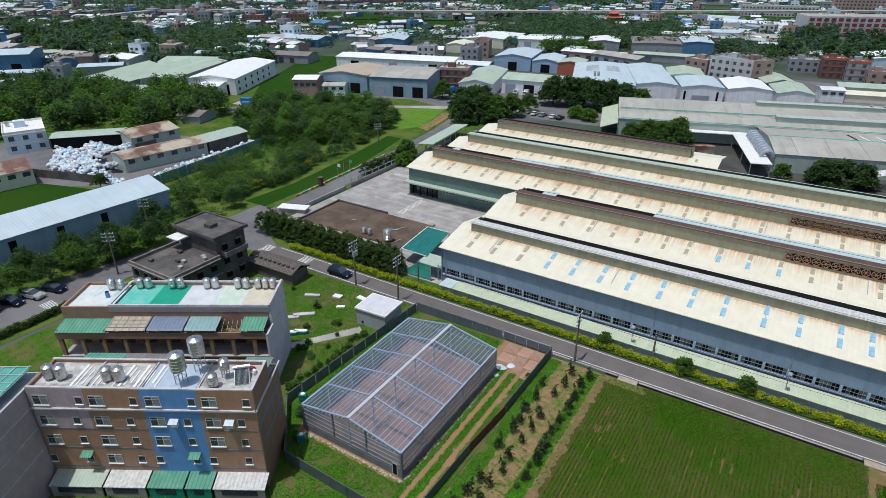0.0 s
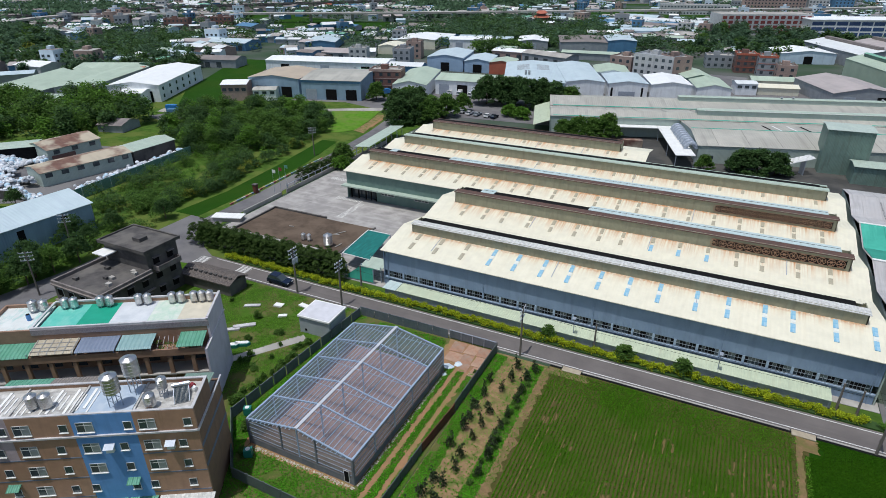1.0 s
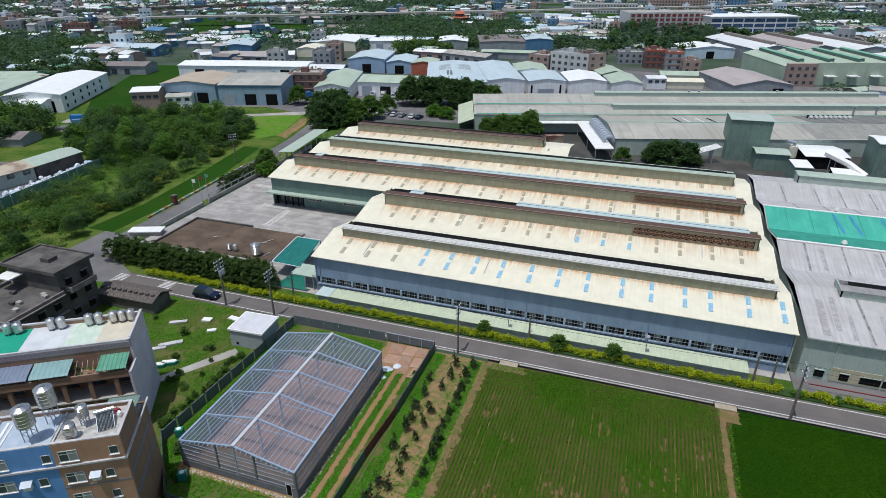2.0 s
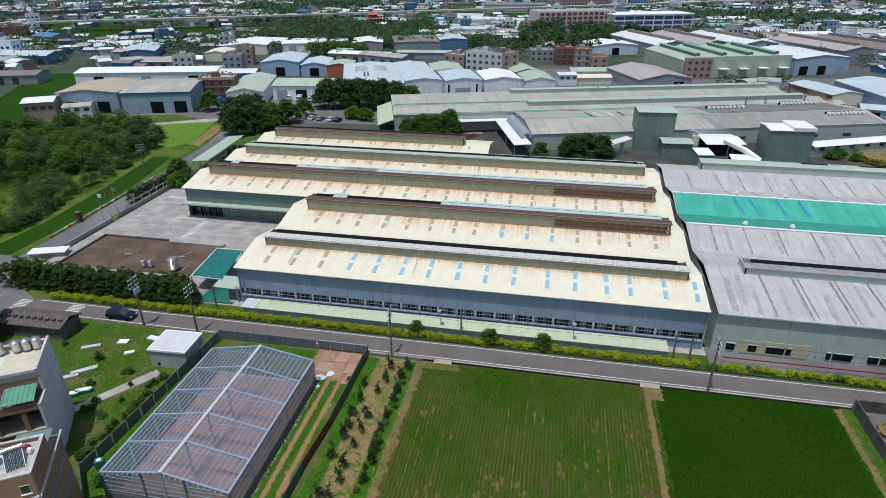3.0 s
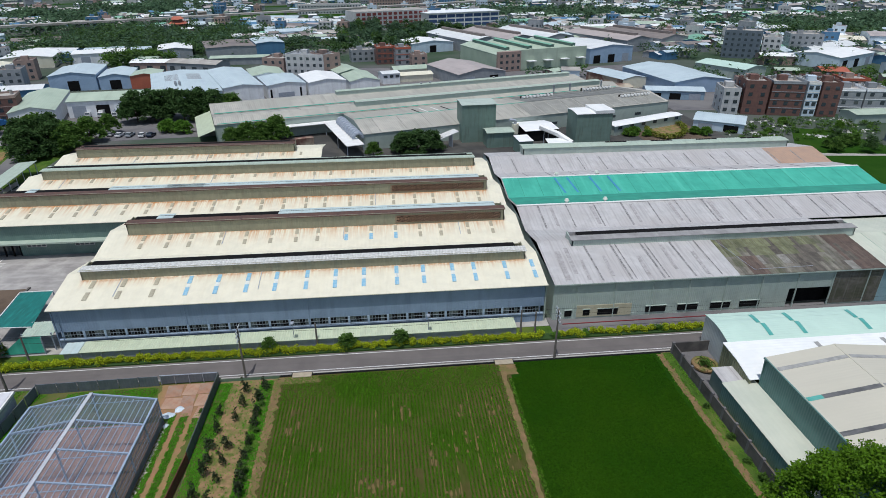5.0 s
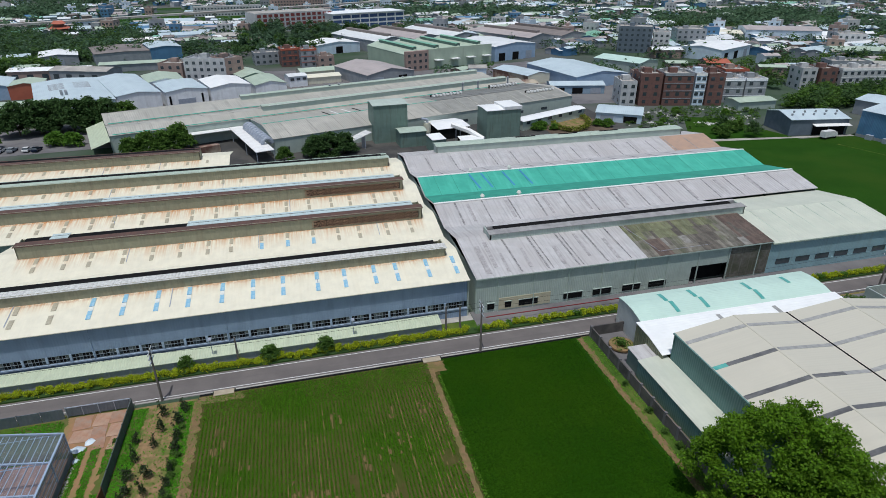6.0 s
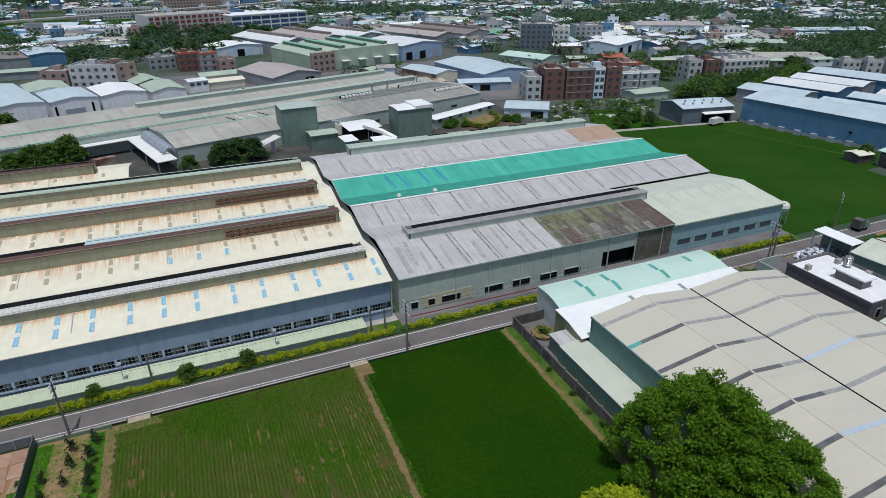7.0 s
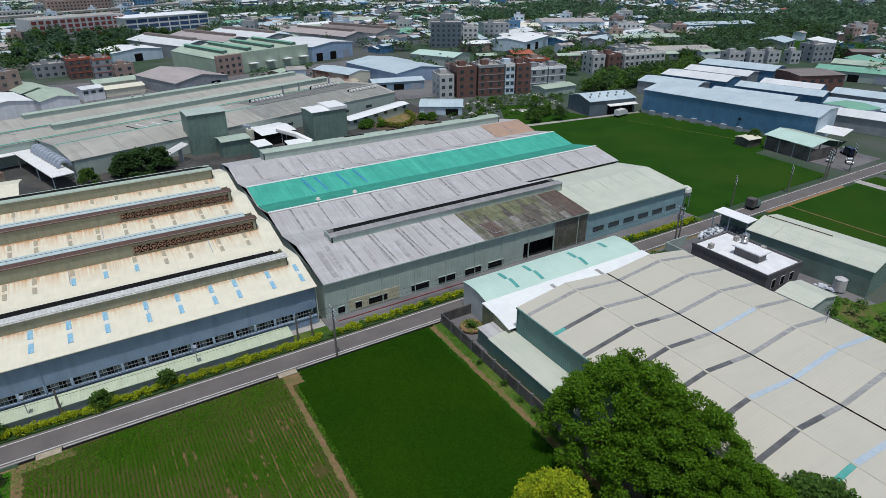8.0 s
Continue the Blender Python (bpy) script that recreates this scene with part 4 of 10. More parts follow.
part("monitor_cap", Build(HO).sheet([(yr - 2.1, HR + 1.5), (yr, HR + 1.75), (yr + 2.1, HR + 1.5)], 36.3, 111.7, 0.1), PALEGREEN, mon)
# Black boxes on the cap stand for shaded slots.
for x in (60, 73, 86, 99):
    part("monitor_slot", Build(HO).box(x, x + 6, yr + 0.4, yr + 1.2, HR + 1.68, HR + 1.76), BLACK, mon)
# roof turbines
VENTM = surf("pale_vent", (0.66, 0.68, 0.62), None, 2.0, 0.5)
for x, y in ((38, 114.9), (46.5, 114.9), (50.5, 132.2), (40.5, 132.2)):
    part("roof_vent", Build(HO).cyl(x, y, HR, HR + 0.5, 0.3, 10).cyl(x, y, HR + 0.5, HR + 0.95, 0.55, 12, 0.3), VENTM, hall, "round pale roof ventilator")
# walls with pilasters, windows and the open loading door
part("wall", Build(HO).box(HX0 + 0.2, 69.5, HY + 0.1, HY + 0.3, 2.0, HE - 0.1).box(77.5, HX1, HY + 0.1, HY + 0.3, 0, HE - 0.1).box(69.5, 77.5, HY + 0.1, HY + 0.3, 3.7, HE - 0.1)
     .box(HX0 + 0.2, 69.5, HY + 0.1, HY + 0.3, 0, 0.6), SAGE, hall, "sage ribbed steel wall")
part("wall", Build(HO).box(HX1, HX2, HY + 0.1, HY + 0.3, 2.9, HE - 0.55).box(HX1, HX2, HY + 0.1, HY + 0.3, 0, 1.7), ENDWALL, hall, "grey-teal ribbed steel wall")
part("wall", Build(HO).box(HX0 + 0.1, HX0 + 0.3, HY + 0.2, 158, 0, HE - 0.1), SAGE, hall)
part("wall", Build(HO).box(HX2 - 0.3, HX2 - 0.1, HY + 0.2, 158, 0, HE - 0.6), SAGE, hall)
part("wall", Build(HO).box(HX0 + 0.1, HX2 - 0.1, 157.8, 158, 0, HE - 0.1), SAGE, hall)
part("door_opening", Build(HO).box(69.5, 77.5, HY + 1.6, HY + 1.8, 0, 2.9), BLACK, hall, "dark open loading doorway")
part("panel", Build(HO).box(31.2, 41.0, HY + 0.02, HY + 0.09, 0.3, 2.6), surf("cream_panel", (0.50, 0.46, 0.33), None, 0.8, 0.7), hall, "cream patched wall panel")
part("stain_wall", Build(HO).box(77.6, 86.5, HY + 0.03, HY + 0.09, 0.3, HE - 0.2), MOSSROOF, hall, "dark weathered wall sheets")
for i in range(9):
    x = HX0 + 4.2 + 6.6 * i
    if x > 86:
        break
    part("pilaster", Build(HO).box(x - 0.09, x + 0.09, HY - 0.08, HY + 0.12, 0, HE - 0.2), SAGE, hall)
for x in (29.2, 32.4, 35.0, 43.6, 49.4, 55.4, 60.8):
    w = 1.2 if x < 34 else 3.6
    win = part("window", Build(HO).box(x, x + w, HY - 0.01, HY + 0.14, 0.6, 1.8), BLACK, hall, "dark open window")
    part("lintel", Build(HO).box(x - 0.1, x + w + 0.1, HY - 0.1, HY + 0.1, 1.8, 1.92), SAGE, win)
part("wall_band", Build(HO).box(HX0 + 0.2, 69.5, HY + 0.12, HY + 0.28, 0.6, 2.0), SAGE, hall)
part("wall_band", Build(HO).box(HX1, HX2, HY + 0.14, HY + 0.28, 1.7, 2.9), ENDWALL, hall)
for i in range(6):
    x = 88.6 + 4.7 * i
    part("window", Build(HO).box(x, x + 3.2, HY + 0.05, HY + 0.14, 1.75, 2.85), GLASSM, hall, "dark factory window")
part("gutter", Build(HO).box(HX0, HX1, HY - 0.35, HY - 0.15, HE - 0.3, HE - 0.08), SAGE, hall)
part("gutter", Build(HO).box(HX1, HX2, HY - 0.35, HY - 0.15, HE - 0.8, HE - 0.55), PALEGREEN, hall)
REDM = surf("red_rail", (0.25, 0.03, 0.04), None, 1.0, 0.6)
part("rail", Build(HO).box(28, 64, HY - 2.9, HY - 2.8, 0.95, 1.1), REDM, hall, "red painted barrier rail")
# round white tank at the hall's end
tank = thing("water_tank", pose(121.6, 86.2, 0), "round white water tank on a steel stand", "tank")
part("stand", Build().box(-1, 1, -1, 1, 2.85, 3.0).box(-0.95, -0.8, -0.95, -0.8, 0, 2.9).box(0.8, 0.95, -0.95, -0.8, 0, 2.9).box(-0.95, -0.8, 0.8, 0.95, 0, 2.9).box(0.8, 0.95, 0.8, 0.95, 0, 2.9), GALV, tank)
part("vessel", Build().lathe([(0.8, 3.0), (1.3, 3.4), (1.5, 4.1), (1.3, 4.85), (0.8, 5.25), (0.2, 5.35)]), VENTM, tank)

# ---- sheds on the camera's side of the road ----
s1 = thing("shed", pose(67.5, 71.3, 0), "mint green shed with a curved steel roof", "shed")
arc = [(67.9 + 7.1 * k / 8, 4.7 + 0.5 * k / 8 + 0.45 * math.sin(math.pi * k / 8)) for k in range(9)]
SO = (67.5, 71.3, 0)
part("roof", Build(SO).sheet(arc, 49.2, 85.6, 0.1), MINTROOF, s1, "mint green curved steel roof")
part("wall", Build(SO).prism([(67.9, 0)] + [(y, z - 0.12) for y, z in arc] + [(75.0, 0)], 49.35, 49.5, 0).prism([(67.9, 0)] + [(y, z - 0.12) for y, z in arc] + [(75.0, 0)], 85.3, 85.45, 0),
     surf("pale_grey_sheet", (0.55, 0.58, 0.57), (0.48, 0.51, 0.5), 0.5, 0.55, ribs=(1, 0.4), ribdepth=0.2), s1, "pale grey ribbed steel gable")
part("wall", Build(SO).box(49.4, 85.4, 74.75, 74.9, 0, 4.75), TEALWALL, s1)
for x, y0, y1 in ((56, 1, 3.4), (56.5, 3.6, 6.2), (61.5, 1, 3.4), (62, 3.6, 6.2), (72, 1.2, 3.6), (72.5, 3.8, 6.2), (80, 1.2, 3.4)):
    b = Build(SO)
    for k in range(8):
        ya = 75.0 - (y0 + (y1 - y0) * k / 8)
        yb = 75.0 - (y0 + (y1 - y0) * (k + 1) / 8)
        za, zb = [4.74 + 0.5 * (y - 67.9) / 7.1 + 0.45 * math.sin(math.pi * (y - 67.9) / 7.1) for y in (ya, yb)]
        b.add([(x - 0.35, ya, za), (x + 0.35, ya, za), (x + 0.35, yb, zb), (x - 0.35, yb, zb)], [(0, 1, 2, 3)])
    part("skylight", b, TEALSTRIP, s1, "teal translucent roof strip")

s2 = thing("shed", pose(67.5, 64, 0), "white roofed lean-to shed between two larger sheds", "shed")
SO = (67.5, 64, 0)
part("roof", Build(SO).sheet([(60.3, 4.0), (64.0, 4.75), (67.8, 4.95)], 48.2, 85.8, 0.1), BRIGHTROOF, s2, "bright white steel roof")
part("wall", Build(SO).prism([(60.4, 0), (60.4, 3.9), (64.0, 4.65), (67.75, 4.85), (67.75, 0)], 48.35, 48.5, 0),
     surf("olive_rib_wall", (0.27, 0.28, 0.17), (0.22, 0.23, 0.14), 0.5, 0.55, ribs=(1, 0.5), ribdepth=0.8), s2, "olive ribbed steel wall")
for x in (62, 72.5):
    part("skylight", Build(SO).sheet([(61.8, 4.42), (64.0, 4.80), (66.6, 4.95)], x - 0.35, x + 0.35, 0.03), PALESTRIP, s2)

s3 = thing("warehouse", pose(68.3, 30, 0), "big warehouse with twin beige steel gables and teal walls", "warehouse")
SO = (68.3, 30, 0)
WY0, WY1 = -6.0, 60.3
gab = [(49.4, 7.7), (59.0, 9.2), (68.4, 8.2), (78.0, 9.2), (87.4, 7.7)]
for k in range(4):
    part("roof_slope", Build(SO).sheet(gab[k:k + 2], WY0, WY1, 0.12, 1), BEIGEROOF, s3, "beige steel roof sheets")
part("wall", Build(SO).box(49.55, 49.7, WY0, WY1 - 0.1, 0, 7.55), TEALWALL, s3, "teal ribbed steel wall")
part("wall", Build(SO).box(87.1, 87.25, WY0, WY1 - 0.1, 0, 7.55), TEALWALL, s3)
part("wall", Build(SO).prism([(49.6, 0)] + [(x, z - 0.15) for x, z in gab] + [(87.2, 0)], WY1 - 0.3, WY1 - 0.15, 1), TEALWALL, s3)
part("valley_gutter", Build(SO).box(68.28, 68.52, WY0, WY1, 8.16, 8.26), BLACK, s3, "dark valley gutter")
for x in (59.0, 78.0):
    part("ridge_cap", Build(SO).box(x - 0.14, x + 0.14, WY0, WY1, 9.16, 9.23), BEIGEROOF, s3)
part("flashing", Build(SO).box(49.3, 49.5, WY0, WY1, 7.5, 7.74), TEALWALL, s3)
for j in range(11):
    y = 57.6 - 5.9 * j
    for k in range(4):
        (xa, za), (xb, zb) = gab[k], gab[k + 1]
        # pieces of a strip: from, to (shares of the slope), sheet
        if j in (0, 10):
            bits = [(0.02, 0.98, PALESTRIP)]
        elif j in (5, 7):
            bits = [(0.02, 0.5, TEALSTRIP), (0.5, 0.98, GREYSTRIP if j == 5 else TEALSTRIP)] if k == 0 else [(0.02, 0.98, BLUESTRIP)]
        elif k == 0:
            bits = [(0.02, 0.22, TEALSTRIP), (0.22, 0.98, GREYSTRIP)] if j == 1 else [(0.02, 0.98, GREYSTRIP)]
        elif k == 1:
            bits = [(0.02, 0.55, GREYSTRIP if j > 1 else PALESTRIP), (0.55, 0.98, PALESTRIP)]
        else:
            bits = [(0.02, 0.98, BLUESTRIP if (j, k) == (3, 2) else PALESTRIP)]
        for u0, u1, mat in bits:
            p, q = (xa + (xb - xa) * u0, za + (zb - za) * u0 + 0.04), (xa + (xb - xa) * u1, za + (zb - za) * u1 + 0.04)
            part("skylight", Build(SO).sheet([p, q], y - 0.34, y + 0.34, 0.04, 1), mat, s3)
part("roof_pipe", Build(SO).cyl(84.6, 33, 8.2, 10.2, 0.06, 6), GALV, s3)

# lean-to roofs and wall with a concrete planter tub
lt = thing("lean_to", pose(47.6, 52, 0), "low pale green lean-to roof along the warehouse wall", "shed")
SO = (47.6, 52, 0)
part("roof", Build(SO).sheet([(45.0, 2.9), (49.5, 3.3)], 38, 61.4, 0.08, 1), LIGHTROOF, lt)
part("wall", Build(SO).box(45.1, 45.25, 38, 61.3, 0, 2.8), TEALWALL, lt)
hut = thing("hut", pose(47, 63.4, 0), "small grey roofed hut beside the wall", "hut")
part("roof", Build().sheet([(-2.3, 2.9), (1.3, 3.0)], -1.8, 1.8, 0.1), GREYROOF, hut)
part("wall", Build().box(-1.6, 1.4, -2.1, 1.2, 0, 2.85), DARKGREEN, hut)
patch("pavement_dark", 43.9, 49.3, 61.5, 73.2, 0.05, ASPHALT_OLD, "dark concrete corner behind a wall", "pavement")
wl = thing("boundary_wall", pose(43.4, 52, 0), "grey concrete boundary wall with piers", "wall")
part("panel", Build().box(-0.1, 0.1, -25, 20.6, 0, 1.9), DARKCONC, wl)
part("panel", Build().box(0.1, 5.9, 20.5, 20.7, 0, 1.9), DARKCONC, wl)
pier_me = Build().box(-0.18, 0.18, -0.2, 0.2, 0, 2.1).mesh("pier", ASPHALT_OLD)
for j in range(16):
    part("pier", pier_me, None, wl, at=(0, 20.4 - 3 * j, 0))
tub = thing("planter_tub", pose(46.8, 68.6, 0), "round brown concrete planter tub with shrubs", "planter")
ring = Build()
for a in range(20):
    p, q = a * 0.31416, (a + 1) * 0.31416
    ring.beam((1.75 * math.cos(p), 1.75 * math.sin(p), 0.45), (1.75 * math.cos(q), 1.75 * math.sin(q), 0.45), 0.28, 6)
ring.cyl(0, 0, 0.05, 0.4, 1.6, 18)
part("rim", ring, SOIL, tub)
v, f = leaves(rng.normal(size=(160, 3)) * np.array([0.5, 0.5, 0.3]) + np.array([0, 0, 0.9]), 0.22)
part("shrub", array_mesh("shrub", v, f, LEAF), LEAF, tub)

# ---- flat white-roofed house and the long shed behind it ----
fl = thing("flat_house", pose(103, 57.5, 0), "single storey house with a white flat roof and grey parapet", "house")
SO = (103, 57.5, 0)
GREYTILE = surf("grey_tile_wall", (0.13, 0.12, 0.125), (0.10, 0.095, 0.10), 1.5, 0.5, bump=0.1)
WHITEROOF = surf("white_coated_roof", (0.80, 0.80, 0.80), (0.66, 0.66, 0.67), 0.5, 0.6, big=(0.72, 0.72, 0.73), bigscale=0.3)
part("wall", Build(SO).box(97.8, 108.6, 49.4, 65.4, 0, 3.9), GREYTILE, fl, "dark grey tiled wall")
part("parapet", Build(SO).box(97.7, 108.7, 49.3, 49.55, 3.9, 4.5).box(97.7, 108.7, 65.2, 65.5, 3.9, 4.5).box(97.7, 97.95, 49.55, 65.2, 3.9, 4.5).box(108.45, 108.7, 49.55, 65.2, 3.9, 4.5), GREYTILE, fl)
part("roof", Build(SO).box(97.95, 108.45, 49.55, 65.2, 3.9, 4.05), WHITEROOF, fl, "white coated flat roof")
part("stair_hut", Build(SO).box(101.2, 103.6, 53.6, 58.6, 4.05, 5.7), GREYTILE, fl)
part("stair_roof", Build(SO).box(100.8, 104.3, 53.2, 59.0, 5.7, 5.95), WHITEROOF, fl)
for x in (99.6, 102.4, 105.2):
    win = part("window", Build(SO).box(x, x + 1.2, 49.32, 49.4, 1.2, 3.0), FRAMEM, fl)
    part("pane", Build(SO).box(x + 0.12, x + 1.08, 49.28, 49.32, 1.3, 2.9), BLACK, win)
for x, y in ((99.5, 62.5), (106.8, 62), (107.2, 56.5)):
    part("vent_box", Build(SO).box(x - 0.5, x + 0.5, y - 0.4, y + 0.4, 4.05, 5.0), CONCRETE, fl)


def steel_tank(x, y, z, r=0.62, h=1.5, stand=0.35, label="stainless steel roof water tank", group="roof water tanks"):
    t = thing("water_tank", pose(x, y, z), label, "tank", group)
    b, bars = Build(), Build()
    for a in range(4):
        cx, cy = r * 0.75 * math.cos(a * 1.5708 + 0.785), r * 0.75 * math.sin(a * 1.5708 + 0.785)
        b.beam((cx, cy, -0.05), (cx, cy, stand), 0.05)
        if stand > 1:
            dx, dy = r * 0.75 * math.cos(a * 1.5708 + 2.356), r * 0.75 * math.sin(a * 1.5708 + 2.356)
            for hh in (0.5, 0.98):
                bars.beam((cx, cy, stand * hh), (dx, dy, stand * hh), 0.035)
    part("leg", b, GALV, t)
    if stand > 1:
        part("crossbar", bars, GALV, t)
    prof = []
    for k in range(5):
        prof += [(r, stand + h * (k + 0.06) / 5), (r, stand + h * (k + 0.72) / 5), (r * 0.955, stand + h * (k + 0.80) / 5), (r * 0.955, stand + h * (k + 0.98) / 5)]
    prof += [(r, stand + h), (r * 0.35, stand + h + r * 0.3)]
    part("vessel", Build().lathe(prof), STEEL, t)
    part("lid", Build().cyl(0, 0, stand + h + r * 0.3, stand + h + r * 0.3 + 0.1, r * 0.3, 10), STEEL, t)
    return t


steel_tank(103.2, 58.2, 5.95, 0.7, 1.6)
s4 = thing("shed", pose(119.0, 51.2, 0, 0, 0, 6), "long pale green roofed shed with sage walls", "shed")
part("roof_slope", Build().sheet([(-6.6, 5.2), (0, 6.6)], -11.2, 12.5, 0.12, 1), LIGHTROOF, s4)
part("roof_slope", Build().sheet([(0, 6.6), (6.6, 5.2)], -11.2, 12.5, 0.12, 1), LIGHTROOF, s4)
part("wall", Build().prism([(-6.4, 0), (-6.4, 5.1), (0, 6.4), (6.4, 5.1), (6.4, 0)], -11.0, 12.3, 1), SAGEDARK, s4)
for j in range(7):
    part("seam", Build().sheet([(-6.55, 5.33), (0, 6.73)], -9.6 + 3.4 * j, -9.56 + 3.4 * j, 0.03, 1), LIGHTROOF, s4)
part("crane_rail", Build().beam((0.1, 12, 6.75), (0.1, -1, 6.75), 0.1), RUSTBROWN, s4)
an = thing("annexe", pose(100.2, 43.4, 0), "small pale green roofed annexe", "shed")
part("roof", Build().sheet([(-4.0, 3.0), (0, 3.8), (4.0, 3.0)], -3.2, 3.4, 0.1, 1), LIGHTROOF, an)
part("wall", Build().prism([(-3.9, 0), (-3.9, 2.9), (0, 3.6), (3.9, 2.9), (3.9, 0)], -3.0, 3.2, 1), SAGE, an)
wr = thing("canopy", pose(116, 69, 0), "white roofed canopy over stored scrap bags", "canopy")
part("roof", Build().sheet([(-1.7, 5.1), (1.7, 5.3)], -4.4, 4.0, 0.1, 1), BRIGHTROOF, wr)
for x, y in ((-1.5, -4.2), (1.5, -4.2), (-1.5, 0), (-1.5, 3.8), (1.5, 3.8)):
    part("post", Build().box(x - 0.1, x + 0.1, y - 0.1, y + 0.1, 0, 5.1), GALV, wr)
part("back_wall", Build().box(1.55, 1.7, -4.3, 3.9, 0, 4.2), SAGEDARK, wr, "dark green back wall")
single("boundary_wall", Build().box(97.5, 104, 71.2, 71.4, 0, 2.2).box(97.4, 97.6, 66, 71.3, 0, 2.2), SAGE, "pale green yard wall beside the road", "wall")


def bag_heap(name, pts, label, at, mat):
    """A heap of tied bags: lumpy rounded sacks piled on one another."""
    b = Build()
    for x, y, z, r in pts:
        a = rng.uniform(0, 6.28)
        n = 7
        rings = []
        for k, (zz, rr) in enumerate(((-0.75, 0.5), (-0.2, 1.0), (0.45, 0.82), (0.9, 0.25))):
            rings.append([(x + r * rr * rng.uniform(0.8, 1.15) * math.cos(a + 6.2832 * i / n), y + r * rr * rng.uniform(0.8, 1.15) * math.sin(a + 6.2832 * i / n), max(0, z + r * 0.75 * zz)) for i in range(n)])
        vs = [p for q in rings for p in q]
        fs = [(k * n + i, k * n + (i + 1) % n, (k + 1) * n + (i + 1) % n, (k + 1) * n + i) for k in range(3) for i in range(n)]
        fs += [tuple(range(3 * n, 4 * n))]
        b.add(vs, fs)
    return single(name, b, mat, label, "bags", "", "stuff", at=at)


BAG = surf("white_plastic_bag", (0.62, 0.63, 0.65), (0.44, 0.48, 0.54), 0.9, 0.45, island=0.35)
pts = []
for i in range(150):
    a, q = rng.uniform(0, 6.28), math.sqrt(rng.uniform(0, 1))
    pts.append((3.9 * q * math.cos(a), 2.5 * q * math.sin(a), 2.1 * (1 - q * q) * rng.uniform(0.3, 1) + 0.25, rng.uniform(0.28, 0.5)))
bag_heap("bag_heap", pts, "heap of white plastic scrap bags in a yard", (112.2, 70.3, 0), BAG)
pts = []
for i in range(90):
    pts.append((rng.uniform(-1.6, 1.4), rng.uniform(-3.6, 3.2), rng.uniform(0.2, 2.2), rng.uniform(0.3, 0.5)))
bag_heap("bag_heap", pts, "heap of grey scrap bags under a canopy", (116.0, 69.0, 0), surf("grey_plastic_bag", (0.22, 0.24, 0.26), (0.14, 0.15, 0.17), 0.8, 0.5, island=0.2))



# ---- greenhouse and its fenced plot ----
GHX0, GHX1, GHY0, GHY1, GHE, GHR = -47.4, -31.6, 40.6, 64.6, 4.0, 5.5
GHM = (GHX0 + GHX1) / 2
gh = thing("greenhouse", pose(GHM, 52, 0), "film greenhouse with a blue-grey steel frame on red soil", "greenhouse")
GO = (GHM, 52, 0)
FRAMEBLUE = surf("blue_grey_steel", (0.36, 0.45, 0.58), (0.30, 0.385, 0.50), 1.0, 0.45, 0.2)
single("ground_greenhouse", Build().box(GHX0 - 0.2, GHX1 + 0.2, GHY0, GHY1, -0.2, 0.03), surf("greenhouse_soil", (0.27, 0.165, 0.13), (0.20, 0.13, 0.105), 0.5, 0.95, bump=0.3, streak=(0, (0.28, 0.20, 0.17), 0.5, 0.1, 0.8)), "reddish soil beds inside the greenhouse", "soil", "", "structure")
for xa, za, xb, zb in ((GHX0, GHE, GHM, GHR), (GHM, GHR, GHX1, GHE)):
    part("roof_film", Build(GO).add([(xa, GHY0, za), (xb, GHY0, zb), (xb, GHY1, zb), (xa, GHY1, za)], [(0, 1, 2, 3)]), FILM, gh, "translucent plastic roof film")
for i in range(6):
    y = GHY0 + (GHY1 - GHY0) * i / 5
    part("truss", Build(GO).beam((GHX0, y, GHE - 0.05), (GHM, y, GHR - 0.05), 0.13).beam((GHM, y, GHR - 0.05), (GHX1, y, GHE - 0.05), 0.13).beam((GHX0, y, GHE - 0.1), (GHX1, y, GHE - 0.1), 0.06)
         .beam((GHM, y, GHE), (GHM, y, GHR), 0.05), FRAMEBLUE, gh)
    for x in (GHX0, GHM, GHX1):
        part("post", Build(GO).box(x - 0.08, x + 0.08, y - 0.08, y + 0.08, 0, GHE if x != GHM else GHR - 0.1), FRAMEBLUE, gh)
purlin = Build().box(-0.04, 0.04, -(GHY1 - GHY0) / 2, (GHY1 - GHY0) / 2, 0, 0.06).mesh("purlin", FRAMEBLUE)
for j in range(1, 12):
    u = j / 12
    for s in (-1, 1):
        part("purlin", purlin, None, gh, at=(s * u * (GHX1 - GHX0) / 2, 0.1, GHR + (GHE - GHR) * u + 0.02))
part("ridge_vent", Build(GO).box(GHM - 0.22, GHM + 0.22, GHY0 - 0.1, GHY1 + 0.1, GHR + 0.02, GHR + 0.14), surf("pale_ridge", (0.50, 0.52, 0.57), None, 1.0, 0.5), gh, "pale sheet ridge")
part("eave_beam", Build(GO).box(GHX0 - 0.12, GHX0 + 0.12, GHY0, GHY1, GHE - 0.15, GHE + 0.08), FRAMEBLUE, gh)
part("eave_beam", Build(GO).box(GHX1 - 0.12, GHX1 + 0.12, GHY0, GHY1, GHE - 0.15, GHE + 0.08), FRAMEBLUE, gh)
gable = [(GHX0, 0.3), (GHX0, GHE - 0.1), (GHM, GHR - 0.1), (GHX1, GHE - 0.1), (GHX1, 0.3)]
for y in (GHY0, GHY1):
    part("gable_net", Build(GO).add([(x, y, z) for x, z in gable], [(0, 1, 2, 3, 4)]), FILMSIDE, gh, "grey insect net wall")
